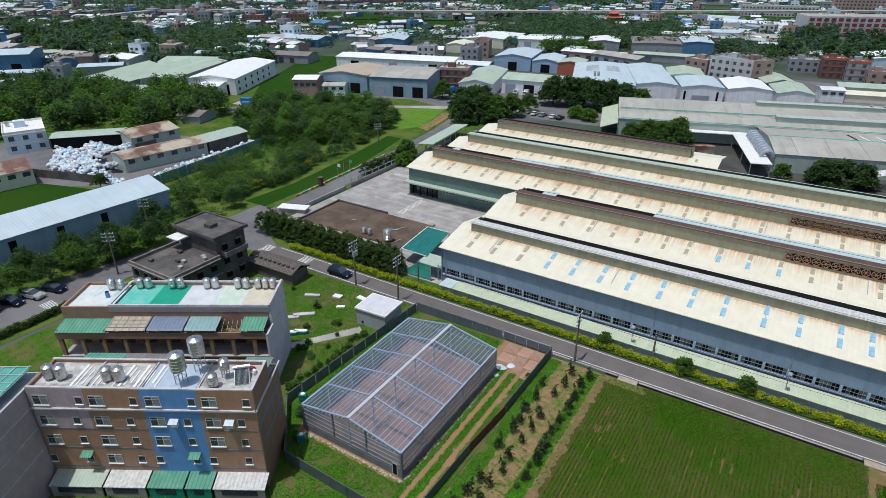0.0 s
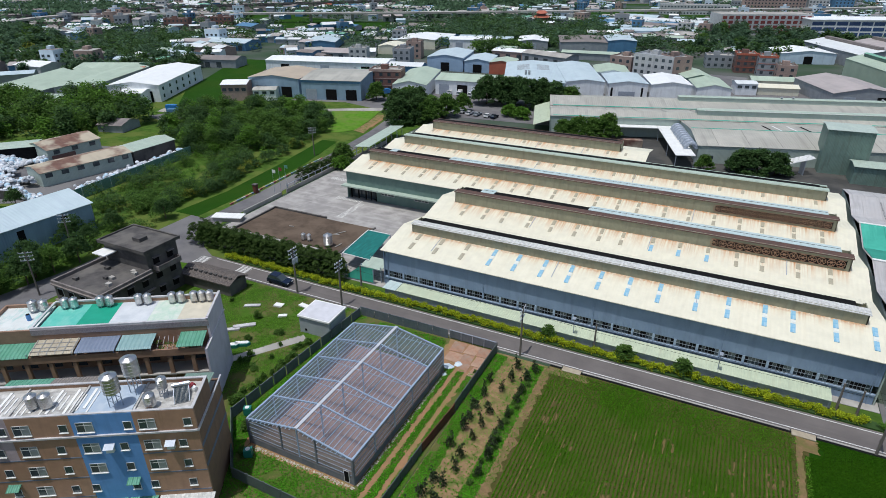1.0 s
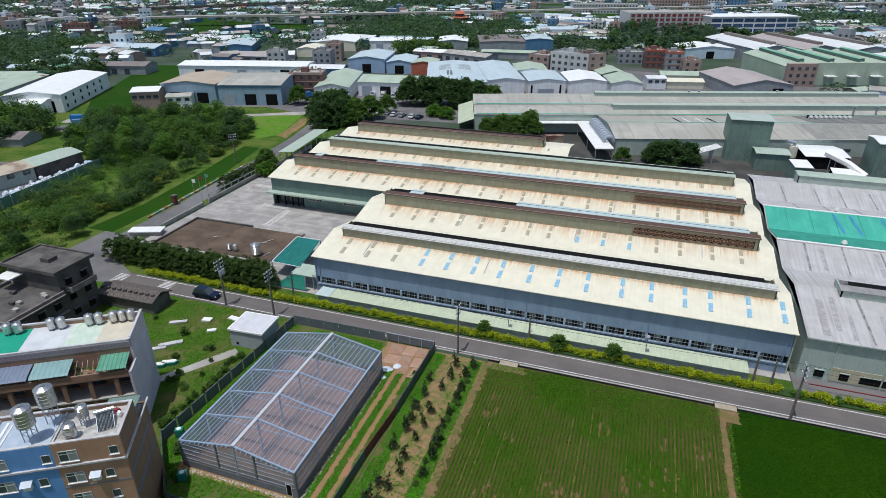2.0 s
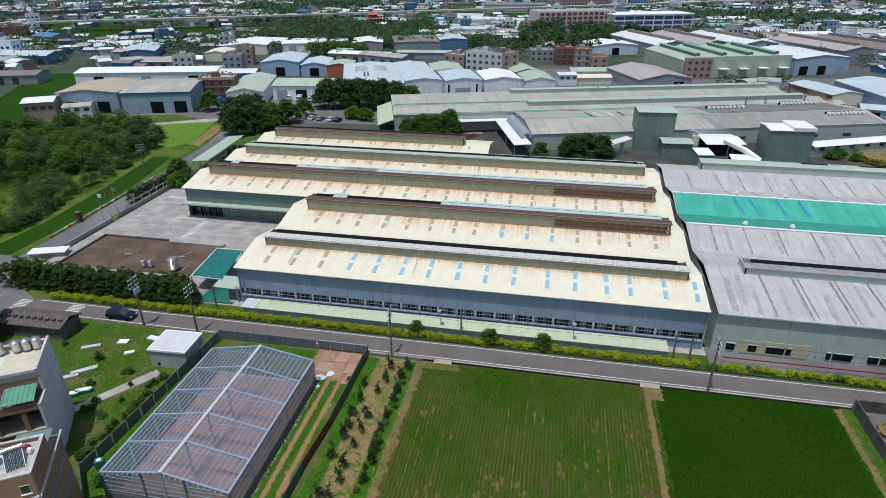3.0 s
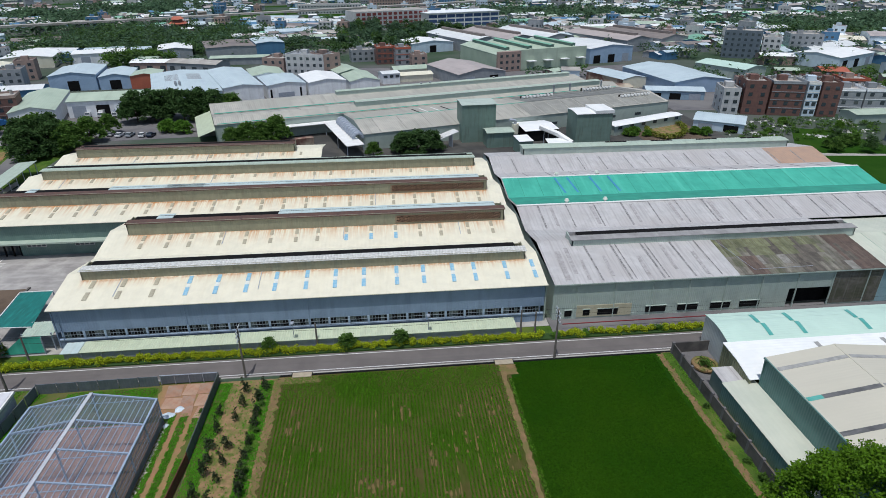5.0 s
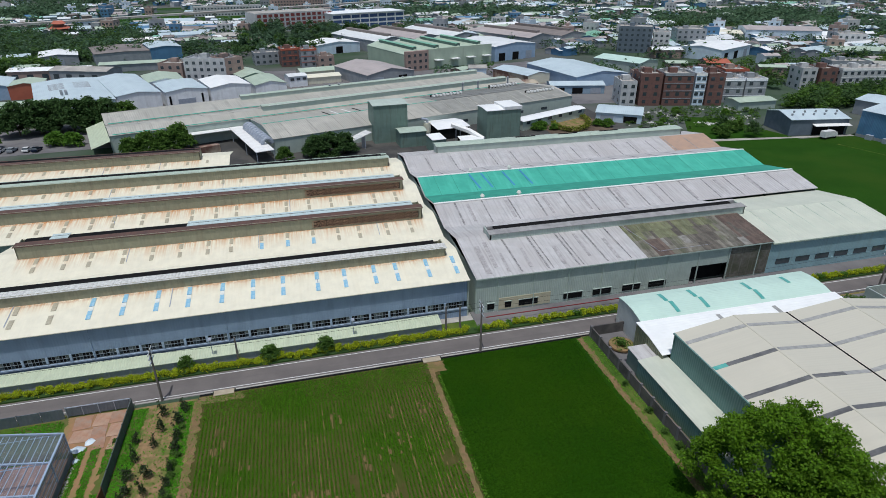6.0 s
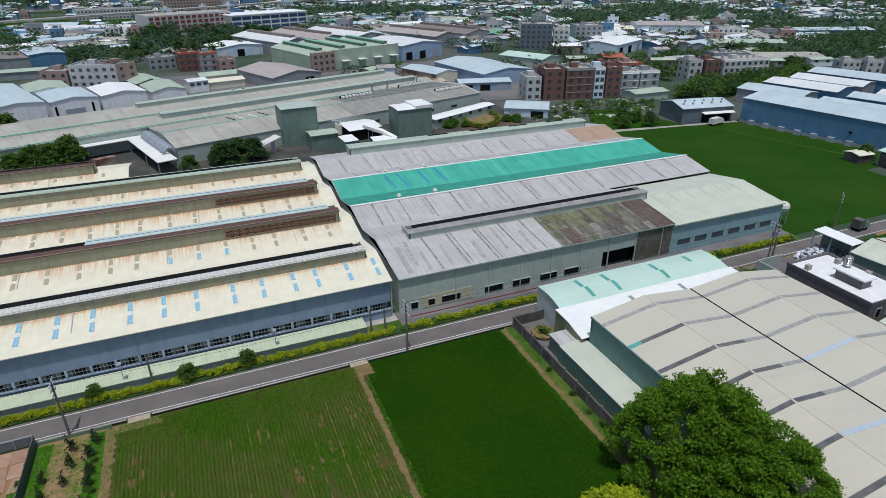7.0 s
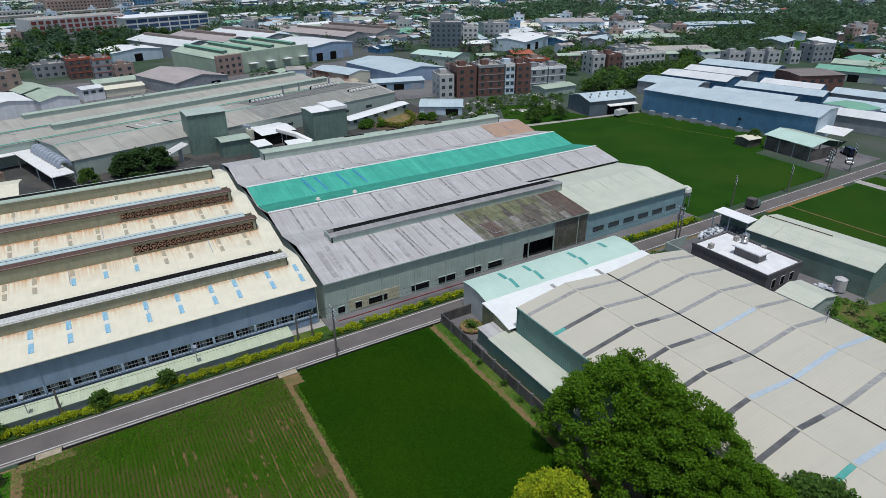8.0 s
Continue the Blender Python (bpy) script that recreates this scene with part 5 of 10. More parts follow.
for x in (GHX0, GHX1):
    part("side_net", Build(GO).quad((x, GHY0, 0.3), (x, GHY1, 0.3), (x, GHY1, GHE - 0.1), (x, GHY0, GHE - 0.1)), FILMSIDE, gh, "grey insect net wall")
SHEETGREY = surf("grey_base_sheet", (0.15, 0.165, 0.185), (0.11, 0.125, 0.14), 0.8, 0.6, streak=(0, (0.22, 0.22, 0.22), 0.4, 0.3, 1.5))
part("base_sheet", Build(GO).box(GHX0, GHX1, GHY0 - 0.14, GHY0 - 0.1, 0.05, 1.05), SHEETGREY, gh, "grey solid sheet along the foot of the gable")
part("base_sheet", Build(GO).box(GHX1 + 0.1, GHX1 + 0.14, GHY0, GHY1, 0.05, 0.95), SHEETGREY, gh, "grey solid sheet along the foot of the side")
part("base_sheet", Build(GO).box(GHX0 - 0.14, GHX0 - 0.1, GHY0, GHY1, 0.05, 0.95), SHEETGREY, gh)
for u in (0.333, 0.667):
    x = GHX0 + (GHX1 - GHX0) * u
    part("post", Build(GO).box(x - 0.1, x + 0.1, GHY0 - 0.1, GHY0 + 0.1, 0, GHE + 0.9), SHEETGREY, gh)
for x in (GHX0, GHX1):
    part("post", Build(GO).box(x - 0.15, x + 0.15, GHY0 - 0.15, GHY0 + 0.15, 0, GHE - 0.05), SHEETGREY, gh)
part("door", Build(GO).box(GHX1 - 1.3, GHX1 - 0.5, GHY0 - 0.17, GHY0 - 0.14, 0.1, 2.0), FRAMEM, gh, "small white framed door")
part("door_pane", Build(GO).box(GHX1 - 1.2, GHX1 - 0.6, GHY0 - 0.19, GHY0 - 0.17, 0.25, 1.9), BLACK, gh)
for z in (1.3, 2.0, 2.7, 3.4):
    part("rail", Build(GO).box(GHX0, GHX1, GHY0 - 0.05, GHY0 - 0.01, z, z + 0.07).box(GHX1 + 0.01, GHX1 + 0.05, GHY0, GHY1, z, z + 0.07), FRAMEBLUE, gh)
part("base_wall", Build(GO).box(GHX0 - 0.1, GHX1 + 0.1, GHY0 - 0.1, GHY0 + 0.1, 0, 0.4).box(GHX1 - 0.1, GHX1 + 0.1, GHY0, GHY1, 0, 0.4).box(GHX0 - 0.1, GHX0 + 0.1, GHY0, GHY1, 0, 0.4), CONCRETE, gh)
# tracks, gate paving, litter
for x in (-29.9, -28.2):
    ragged("wheel_track", x - 0.42, x + 0.42, 31, 67.4, 0.012, REDSOIL, "bare red wheel track in the grass", "track", 0.8, x)
ragged("soil_gate", -34.0, -26.6, 65.6, 72.5, 0.008, REDSOIL, "bare red soil inside the gate", "soil", 0.8, 21.0)
SHEETS = [surf("weathered_board", (0.36, 0.20, 0.13), (0.27, 0.155, 0.105), 0.9, 0.85, bump=0.4, bscale=6, big=(0.30, 0.22, 0.17), bigscale=0.6),
          surf("dusty_board", (0.42, 0.28, 0.20), (0.33, 0.21, 0.15), 0.9, 0.85, bump=0.4, bscale=6, big=(0.36, 0.20, 0.13), bigscale=0.6)]
for k, (x, y, w, d, a) in enumerate(((-33.0, 69.6, 2.2, 2.6, 4), (-30.7, 69.9, 2.0, 2.5, -3), (-28.6, 70.0, 1.9, 2.4, 2), (-32.9, 67.2, 2.5, 2.3, -4), (-30.3, 67.3, 1.8, 2.4, 3), (-28.4, 67.4, 1.7, 2.5, -2), (-29.6, 65.3, 1.4, 2.1, 5), (-27.9, 65.0, 0.9, 2.3, -6))):
    single("ground_board", Build().box(0, w, 0, d, 0, 0.045), SHEETS[k % 2], "weathered brown board laid over mud by the gate", "board", "boards by the gate", at=pose(x, y, 0.012 + 0.004 * k, 0, 0, a))
single("bare_ring", Build().box(GHX0 - 1.0, GHX0 - 0.1, GHY0 - 1.0, GHY1, -0.1, 0.012).box(GHX0, GHX1, GHY0 - 1.0, GHY0 - 0.1, -0.1, 0.012), REDSOIL, "bare red soil round the greenhouse", "soil", "", "structure")
rub = Build()
for i in range(520):
    u = rng.uniform(0, 1)
    if i % 2:
        x, y = GHX0 + (GHX1 - GHX0) * u + 0.3, GHY0 - 0.35 - abs(rng.normal(0, 0.25))
    else:
        x, y = GHX1 + 0.35 + abs(rng.normal(0, 0.2)), GHY0 + (GHY1 - GHY0) * u
    r = rng.uniform(0.05, 0.16)
    rub.add([(x + r * rng.uniform(0.7, 1.3) * math.cos(a * 1.2566), y + r * rng.uniform(0.7, 1.3) * math.sin(a * 1.2566), 0.0) for a in range(5)] + [(x, y, r * 0.9)], [(a, (a + 1) % 5, 5) for a in range(5)])
tagged(new("rubble", rub.mesh("rubble", surf("pale_rubble", (0.50, 0.46, 0.40), (0.36, 0.32, 0.27), 3.0, 0.9, island=0.3))), "pale broken rubble along the foot of the greenhouse", "rubble", "", "stuff")
TARP = surf("pale_tarpaulin", (0.60, 0.66, 0.70), (0.45, 0.55, 0.64), 1.5, 0.5)
for x, y, s in ((-31.2, 65.8, 1.0), (-30.2, 67.0, 0.8), (-31.0, 63.8, 0.5)):
    v = [(x + s * rng.uniform(0.6, 1.2) * math.cos(a), y + s * rng.uniform(0.5, 1.0) * math.sin(a), 0.04) for a in np.arange(0, 6.28, 0.7)]
    single("tarpaulin", Build().add(v + [(x, y, 0.45 * s)], [(i, (i + 1) % len(v), len(v)) for i in range(len(v))]), TARP, "crumpled pale tarpaulin on the ground", "tarpaulin")


def fence(name, pts, h, mat, label, step=2.6, thick=0.05):
    """A sheet fence along a line of points with posts."""
    t = thing(name, pose(pts[0][0], pts[0][1], 0), label, "fence")
    o = (pts[0][0], pts[0][1], 0)
    for (xa, ya), (xb, yb) in zip(pts, pts[1:]):
        d = Vector((xb - xa, yb - ya, 0))
        n = max(1, round(d.length / step))
        side = Vector((-d.y, d.x, 0)).normalized() * thick
        for i in range(n):
            p, q = Vector((xa, ya, 0)) + d * (i / n), Vector((xa, ya, 0)) + d * ((i + 1) / n - 0.01)
            part("panel", Build(o).add([tuple(v) for v in (p - side, q - side, q + side, p + side)] + [tuple(v + Vector((0, 0, h))) for v in (p - side, q - side, q + side, p + side)],
                                       [(3, 2, 1, 0), (4, 5, 6, 7), (0, 1, 5, 4), (1, 2, 6, 5), (2, 3, 7, 6), (3, 0, 4, 7)]), mat, t)
            part("post", Build(o).box(p.x - 0.06, p.x + 0.06, p.y - 0.06, p.y + 0.06, 0, h + 0.12), mat, t)
    return t


fence("fence", [(-52.8, 43.0), (-51.2, 72.3), (-34.4, 72.5)], 1.7, FENCEM, "grey sheet steel fence round the greenhouse plot")
fence("fence", [(-26.0, 72.4), (-26.2, 57.0)], 1.7, FENCEDARK, "dark sheet steel fence beside the saplings")
fence("fence", [(-26.2, 56.9), (-26.8, 48.6)], 1.5, FENCERUST, "rust red sheet steel fence beside the saplings")
fence("fence", [(-26.8, 48.5), (-27.2, 30.0)], 1.5, FENCEDARK, "dark sheet steel fence beside the saplings")
fence("fence", [(-52.8, 42.9), (-45.4, 35.2), (-32.6, 34.9), (-27.4, 34.8)], 1.7, FENCEDARK, "dark sheet steel fence beside the greenhouse")
gate = thing("gate", pose(-30.3, 72.6, 0), "grey steel sliding gate of the greenhouse plot", "gate")
for k in range(4):
    part("gate_panel", Build().box(-3.9 + 2.0 * k, -2.0 + 2.0 * k, -0.04, 0.04, 0.25, 1.6), FENCEM, gate)
    part("gate_frame", Build().box(-4.0 + 2.0 * k, -3.92 + 2.0 * k, -0.07, 0.07, 0.1, 1.75), GALV, gate)
part("rail", Build().box(-4.0, 4.1, -0.07, 0.07, 1.6, 1.72), GALV, gate)

# ---- small pump house, slabs and clutter on the grass plot ----
ph = thing("pump_house", pose(-54.8, 66.2, 0, 0, 0, 3), "small grey blockhouse with a flat white roof", "shed")
part("wall", Build().box(-2.9, 2.9, -2.5, 2.5, 0, 3.0), surf("grey_render", (0.36, 0.39, 0.40), (0.31, 0.34, 0.35), 0.6, 0.7), ph)
part("roof", Build().box(-3.1, 3.1, -2.7, 2.7, 3.0, 3.3), WHITE, ph, "white flat concrete roof")
part("roof_top", Build().box(-2.85, 2.85, -2.45, 2.45, 3.3, 3.34), surf("pale_lilac_coat", (0.62, 0.62, 0.66), None, 0.6, 0.6), ph)
part("shutter", Build().box(2.9, 2.95, -1.9, 1.9, 0.1, 2.6), GALV, ph, "grey roller shutter")
part("vent", Build().box(-1.9, -1.5, -2.56, -2.5, 0.5, 0.9), BLACK, ph)
for x, y, l, w, r in ((-70.5, 66.2, 2.8, 0.8, 28), (-66.3, 68.4, 1.6, 1.2, 10), (-62.0, 70.2, 2.0, 1.1, -8), (-75.5, 60.8, 2.6, 0.9, 30), (-67.2, 60.6, 3.6, 1.0, 40), (-68.6, 58.6, 3.2, 0.9, 38), (-63.4, 65.9, 1.4, 0.8, 30), (-71.5, 54.6, 2.4, 0.8, 45)):
    sl = thing("concrete_slab", pose(x, y, 0, 0, 0, r), "pale concrete slabs stacked on the grass", "slab", "slabs on the grass")
    for k in range(2):
        part("slab", Build().box(-l / 2 + 0.1 * k, l / 2 + 0.15 * k, -w / 2, w / 2 - 0.1 * k, 0.02 + 0.14 * k, 0.15 + 0.14 * k), PALETRIM if l > 2.5 else WHITE, sl)
single("path", Build().prism([(-66.2, 48.6), (-64.6, 48.6), (-55.0, 62.0), (-56.6, 63)], -0.1, 0.02, 2), CONCRETE, "dusty concrete path across the plot", "path", "", "structure")
GREENTUB = surf("green_plastic", (0.02, 0.20, 0.16), None, 1.0, 0.5)
for x, y in ((-64.8, 55.2), (-63.6, 56.3)):
    b = thing("boat", pose(x, y, 0, 0, 0, 30), "small green covered skiff lying on the ground", "boat")
    part("hull", Build().prism([(-1.3, -0.3), (-0.9, -0.5), (0.9, -0.5), (1.4, 0), (0.9, 0.5), (-0.9, 0.5), (-1.3, 0.3)], 0, 0.5, 2), GREENTUB, b)
    part("cover", Build().prism([(-1.0, -0.35), (0.9, -0.35), (1.2, 0), (0.9, 0.35), (-1.0, 0.35)], 0.5, 0.6, 2), WHITE, b)

# ---- row houses: coloured facade building ----
ORANGE = surf("ochre_tile_facade", (0.40, 0.235, 0.15), (0.34, 0.20, 0.13), 0.9, 0.6, bump=0.05, streak=(0, (0.22, 0.13, 0.08), 0.4, 0.15, 1.5))
BLUEF = surf("blue_tile_facade", (0.13, 0.30, 0.60), (0.115, 0.27, 0.55), 0.9, 0.6, streak=(0, (0.09, 0.2, 0.4), 0.4, 0.15, 1.5))
PINKF = surf("mauve_tile_facade", (0.46, 0.37, 0.39), (0.40, 0.32, 0.34), 0.9, 0.6, streak=(0, (0.24, 0.18, 0.18), 0.4, 0.15, 1.5))
LAVENDER = surf("lavender_wall", (0.60, 0.56, 0.62), (0.53, 0.49, 0.55), 0.5, 0.7, streak=(0, (0.28, 0.26, 0.29), 0.5, 0.12, 1.0))
BROWNSIDE = surf("brown_side_wall", (0.27, 0.16, 0.10), (0.23, 0.14, 0.09), 0.7, 0.7, streak=(1, (0.17, 0.11, 0.08), 0.5, 0.15, 1.0))
ROOFA = surf("stained_roof_screed", (0.60, 0.59, 0.57), (0.24, 0.23, 0.21), 0.8, 0.8, big=(0.48, 0.46, 0.43), bigscale=0.35, streak=(1, (0.12, 0.115, 0.11), 0.6, 0.3, 2.2))
ROOFWHITE = surf("pale_roof_coat", (0.62, 0.64, 0.66), (0.50, 0.53, 0.56), 0.5, 0.6)
ROOFBLUE = surf("blue_grey_roof_coat", (0.34, 0.42, 0.52), (0.46, 0.52, 0.58), 0.6, 0.5)
ROOFTEAL = surf("teal_roof_coat", (0.10, 0.46, 0.38), (0.14, 0.52, 0.43), 0.6, 0.5, streak=(0, (0.34, 0.58, 0.52), 0.5, 0.4, 0.9))
ROOFGREEN = surf("deep_green_roof_coat", (0.015, 0.30, 0.19), (0.02, 0.34, 0.22), 0.6, 0.4)
ROOFMINT = surf("patchy_mint_roof_coat", (0.42, 0.58, 0.46), (0.64, 0.66, 0.60), 0.5, 0.6, streak=(0, (0.30, 0.52, 0.42), 0.7, 0.5, 1.6))
ROOFPATCH = surf("peeling_white_teal_coat", (0.66, 0.68, 0.66), (0.58, 0.60, 0.58), 0.6, 0.6, streak=(0, (0.16, 0.48, 0.46), 0.9, 0.3, 1.0))
ROOFCREAM = surf("cream_roof_coat", (0.60, 0.55, 0.44), (0.52, 0.48, 0.38), 0.6, 0.7)
AWNGREEN = surf("green_awning_sheet", (0.10, 0.30, 0.20), (0.14, 0.36, 0.26), 0.6, 0.5, ribs=(0, 0.5), ribdepth=0.9)
AWNNET = surf("teal_net_roof", (0.10, 0.36, 0.30), (0.08, 0.30, 0.25), 0.8, 0.6)
AWNSLATE = surf("slate_blue_awning", (0.20, 0.24, 0.33), (0.17, 0.21, 0.29), 0.7, 0.4, ribs=(0, 0.5), ribdepth=0.5)
AWNTEAL = surf("teal_awning_sheet", (0.26, 0.40, 0.40), (0.22, 0.36, 0.37), 0.7, 0.4, ribs=(0, 0.6), ribdepth=0.6)
AWNTAN = surf("tan_awning_sheet", (0.48, 0.42, 0.32), (0.40, 0.35, 0.27), 0.7, 0.5, ribs=(0, 0.6), ribdepth=0.5)
AWNBROWN = surf("brown_grey_awning", (0.25, 0.22, 0.20), (0.20, 0.18, 0.165), 0.7, 0.6, ribs=(0, 0.4), ribdepth=0.6)
WALLBROWN = surf("brown_balcony_wall", (0.32, 0.20, 0.135), (0.26, 0.16, 0.11), 0.8, 0.7)

big_w = Build().box(-0.9, 0.9, -0.05, 0.05, 0, 0.07).box(-0.9, 0.9, -0.05, 0.05, 1.33, 1.4).box(-0.9, -0.83, -0.05, 0.05, 0, 1.4).box(0.83, 0.9, -0.05, 0.05, 0, 1.4).mesh("window", FRAMEM)
transom_me = Build().box(-0.83, 0.83, -0.05, 0.04, 0.95, 1.0).mesh("transom", FRAMEM)
mullion_me = Build().box(-0.04, 0.04, -0.05, 0.045, 0.07, 1.33).mesh("mullion", FRAMEM)
small_w = Build().box(-0.45, 0.45, -0.05, 0.05, 0, 0.06).box(-0.45, 0.45, -0.05, 0.05, 1.0, 1.06).box(-0.45, -0.39, -0.05, 0.05, 0, 1.06).box(0.39, 0.45, -0.05, 0.05, 0, 1.06).mesh("window", FRAMEM)
big_p = [Build().box(-0.85, -0.04, -0.03, 0.03, 0.1, 1.3).mesh("pane", GLASSM), Build().box(0.04, 0.85, -0.03, 0.03, 0.1, 1.3).mesh("pane", surf("pale_curtain_glass", (0.25, 0.28, 0.28), None, 2.0, 0.15, spec=0.7))]
small_p = Build().box(-0.39, 0.39, -0.03, 0.03, 0.06, 1.0).mesh("pane", GLASSM)
sill_b = Build().box(-0.95, 0.95, -0.16, 0.0, -0.08, 0.0).mesh("sill", WHITE)
hood_me = Build().sheet([(-0.75, 0.0), (0.0, 0.3)], -0.55, 0.55, 0.05).mesh("hood", GALV)
hoodg_me = Build().sheet([(-0.85, 0.0), (0.0, 0.35)], -0.7, 0.7, 0.05).mesh("hood", AWNGREEN)


def facade_window(parent, x, y, z, big, hood=None, sill=True):
    w = part("window", big_w if big else small_w, None, parent, at=(x, y, z))
    for me in (big_p if big else [small_p]):
        part("pane", me, None, w)
    if big:
        part("transom", transom_me, None, w)
        part("mullion", mullion_me, None, w)
    if sill:
        part("sill", sill_b if big else sill_s, None, w)
    if hood:
        part("hood", hood, None, w, at=(0, 0, 1.45))
    return w


sill_s = Build().box(-0.5, 0.5, -0.16, 0.0, -0.08, 0.0).mesh("sill", WHITE)
MA = pose(-44.1, 31.25, 2.8, 0, 0, 30.8) @ Matrix.Diagonal((0.95, 0.95, 0.95, 1))
A = thing("apartment_row", MA, "four storey row houses with ochre, blue and mauve tiled fronts", "building")
UNIT = 6.55
for k, mat in enumerate((ORANGE, BLUEF, ORANGE, PINKF)):
    part("facade", Build().box(-UNIT * (k + 1), -UNIT * k, 0, 0.3, -2.95 if k < 3 else 6.0, 12.0), mat, A, ("ochre tiled front", "blue tiled front", "ochre tiled front", "mauve tiled front")[k])
    if k == 3:
        part("facade", Build().box(-UNIT * 4, -UNIT * 3, 0, 0.3, -2.95, 6.0), ORANGE, A, "ochre tiled front")
    for fl in range(3):
        if k != 1:
            part("tile_band", Build().box(-UNIT * (k + 1), -UNIT * k, -0.03, 0.0, 5.6 - 3.0 * fl + 0.35, 6.1 - 3.0 * fl), surf("slate_tile_band", (0.16, 0.19, 0.25), None, 1.0, 0.6) if (k, fl) == (0, 0) else bpy.data.materials["slate_tile_band"], A)
    xs = ((-0.9, False), (-5.2, True)) if k % 2 == 0 else ((-0.7, False), (-5.2, True))
    for fl in range(4):
        z = 9.6 - 3.0 * fl
        for dx, big in xs:
            h = None
            if not big and fl == 3 and k in (1, 3):
                h = hoodg_me
            if fl == 3 and k != 2:
                big = False
            facade_window(A, -UNIT * k + dx - (1.0 if (not big and fl > 0) else 0), 0.0, z if big else z + 0.15, big, h)
        if fl in (1,) and k in (0, 1):
            part("air_conditioner", Build().box(-0.4, 0.4, -0.45, 0, 0, 0.55), WHITE, A, "wall mounted air conditioner", at=(-UNIT * k - 3.2, 0, z + 0.2))
            part("hood", hood_me, None, A, at=(-UNIT * k - 3.2, 0, z + 0.9))
part("ledge", Build().box(-UNIT * 4, 0.15, -0.22, 0.0, 9.0, 9.2).box(0.0, 0.2, -0.22, 9.5, 9.0, 9.2), PALETRIM, A, "white cornice ledge")
part("side_wall", Build().box(-0.3, 0.0, 0.3, 9.0, -2.95, 9.0).box(-0.3, 0.0, 0.3, 5.6, 9.0, 12.0), BROWNSIDE, A, "brown side wall with tile bands")
for z in (3.2, 6.2):
    part("tile_band", Build().box(0.0, 0.03, 0.2, 9.0, z, z + 0.5), bpy.data.materials["slate_tile_band"], A)
part("wall", Build().box(-UNIT * 4, -0.3, 8.7, 9.0, -2.95, 9.0).box(-UNIT * 4, -0.3, 5.3, 5.6, 9.0, 12.0).box(-UNIT * 4, -UNIT * 4 + 0.3, 0.3, 9.0, 0, 9).box(-UNIT * 4, -UNIT * 4 + 0.3, 0.3, 5.6, 9, 12), BROWNSIDE, A)
part("terrace_floor", Build().box(-UNIT * 4 + 0.3, -0.3, 5.6, 8.7, 8.7, 8.9), CONCRETE, A)
for k, mat in enumerate((ROOFA, ROOFBLUE, ROOFA, ROOFA)):
    part("roof", Build().box(-UNIT * (k + 1), -UNIT * k - 0.3, 0.3, 5.3, 11.3, 11.6), mat, A, "stained flat roof" if k != 1 else "blue-grey flat roof")
part("parapet", Build().box(-UNIT * 4, 0.0, 0.02, 0.3, 12.0, 12.12).box(-0.3, 0.02, 0.3, 5.6, 12.0, 12.12).box(-UNIT * 4, -0.3, 5.3, 5.6, 12.0, 12.12), PALETRIM, A, "pale parapet coping")
for k in range(1, 4):
    part("party_wall", Build().box(-UNIT * k - 0.1, -UNIT * k + 0.1, 0.3, 5.3, 11.6, 11.8), ROOFA, A)
for j in range(17):
    part("joist", Build().box(-UNIT * 3.3 + 0.62 * j, -UNIT * 3.3 + 0.62 * j + (0.16 if j % 3 else 0.3), 0.6 + 0.3 * (j % 4), 4.9 - 0.5 * (j % 3), 11.6, 11.68), WHITE, A)
part("awning", Build().sheet([(5.4, 11.0), (8.9, 10.4)], -UNIT * 4 + 2.0, -UNIT * 2.9, 0.08), AWNGREEN, A, "green ribbed terrace awning")
part("awning", Build().sheet([(5.4, 11.0), (8.9, 10.4)], -UNIT * 2.9, -UNIT * 1.9, 0.08), AWNBROWN, A, "brown-grey ribbed terrace awning")
part("awning", Build().sheet([(5.6, 10.6), (8.6, 10.3)], -3.6, -0.2, 0.08), SAGEDARK, A, "grey-green terrace awning")
# lean-to strips at the foot of the facade
for x0, x1, mat, lab in ((-26, -19.5, PALEGREEN, "pale green lean-to roof"), (-19.3, -14.2, WHITESHEET, "stained white lean-to roof"), (-14.0, -9.6, AWNGREEN, "green ribbed lean-to roof"), (-9.4, -6.2, AWNGREEN, "green ribbed lean-to roof"), (-6.0, 0.3, WHITESHEET, "stained white lean-to roof")):
    lean = part("lean_to", Build().sheet([(-2.2, -1.15), (0.0, -0.6)], x0, x1, 0.08), mat, A, lab)
    part("lean_wall", Build().box(x0 + 0.1, x1 - 0.1, -2.1, -1.95, -2.95, -1.2), CONCRETE if mat != AWNGREEN else ROOFGREEN, lean)
    part("pane", Build().box(x0 + 1.0, x1 - 1.0, -2.14, -2.1, -2.2, -1.4), GLASSM, lean)
# wing running towards the camera
W = thing("apartment_wing", MA @ pose(-26.2, 0, 0), "mauve rendered side wing of the row houses", "building")
part("wall", Build().box(-9, -0.2, -16, 3.0, -2.95, 11.6), PINKF, W, "mauve rendered wall with ledges")
for z in (3.0, 6.0, 9.0):
    part("ledge", Build().box(-0.2, -0.1, -16, 0, z, z + 0.15), PALETRIM, W)
part("parapet", Build().box(-9, -0.1, -16, 3.1, 11.6, 11.75), PALETRIM, W)
part("awning", Build().sheet([(-8.8, 12.6), (-0.6, 12.9)], -6, 2.8, 0.08, 1), AWNNET, W, "teal net roof over the terrace")
for j in range(7):
    part("batten", Build().box(-8.8, -0.6, -5.9 + 1.4 * j, -5.82 + 1.4 * j, 12.93, 12.99), PALETRIM, W)
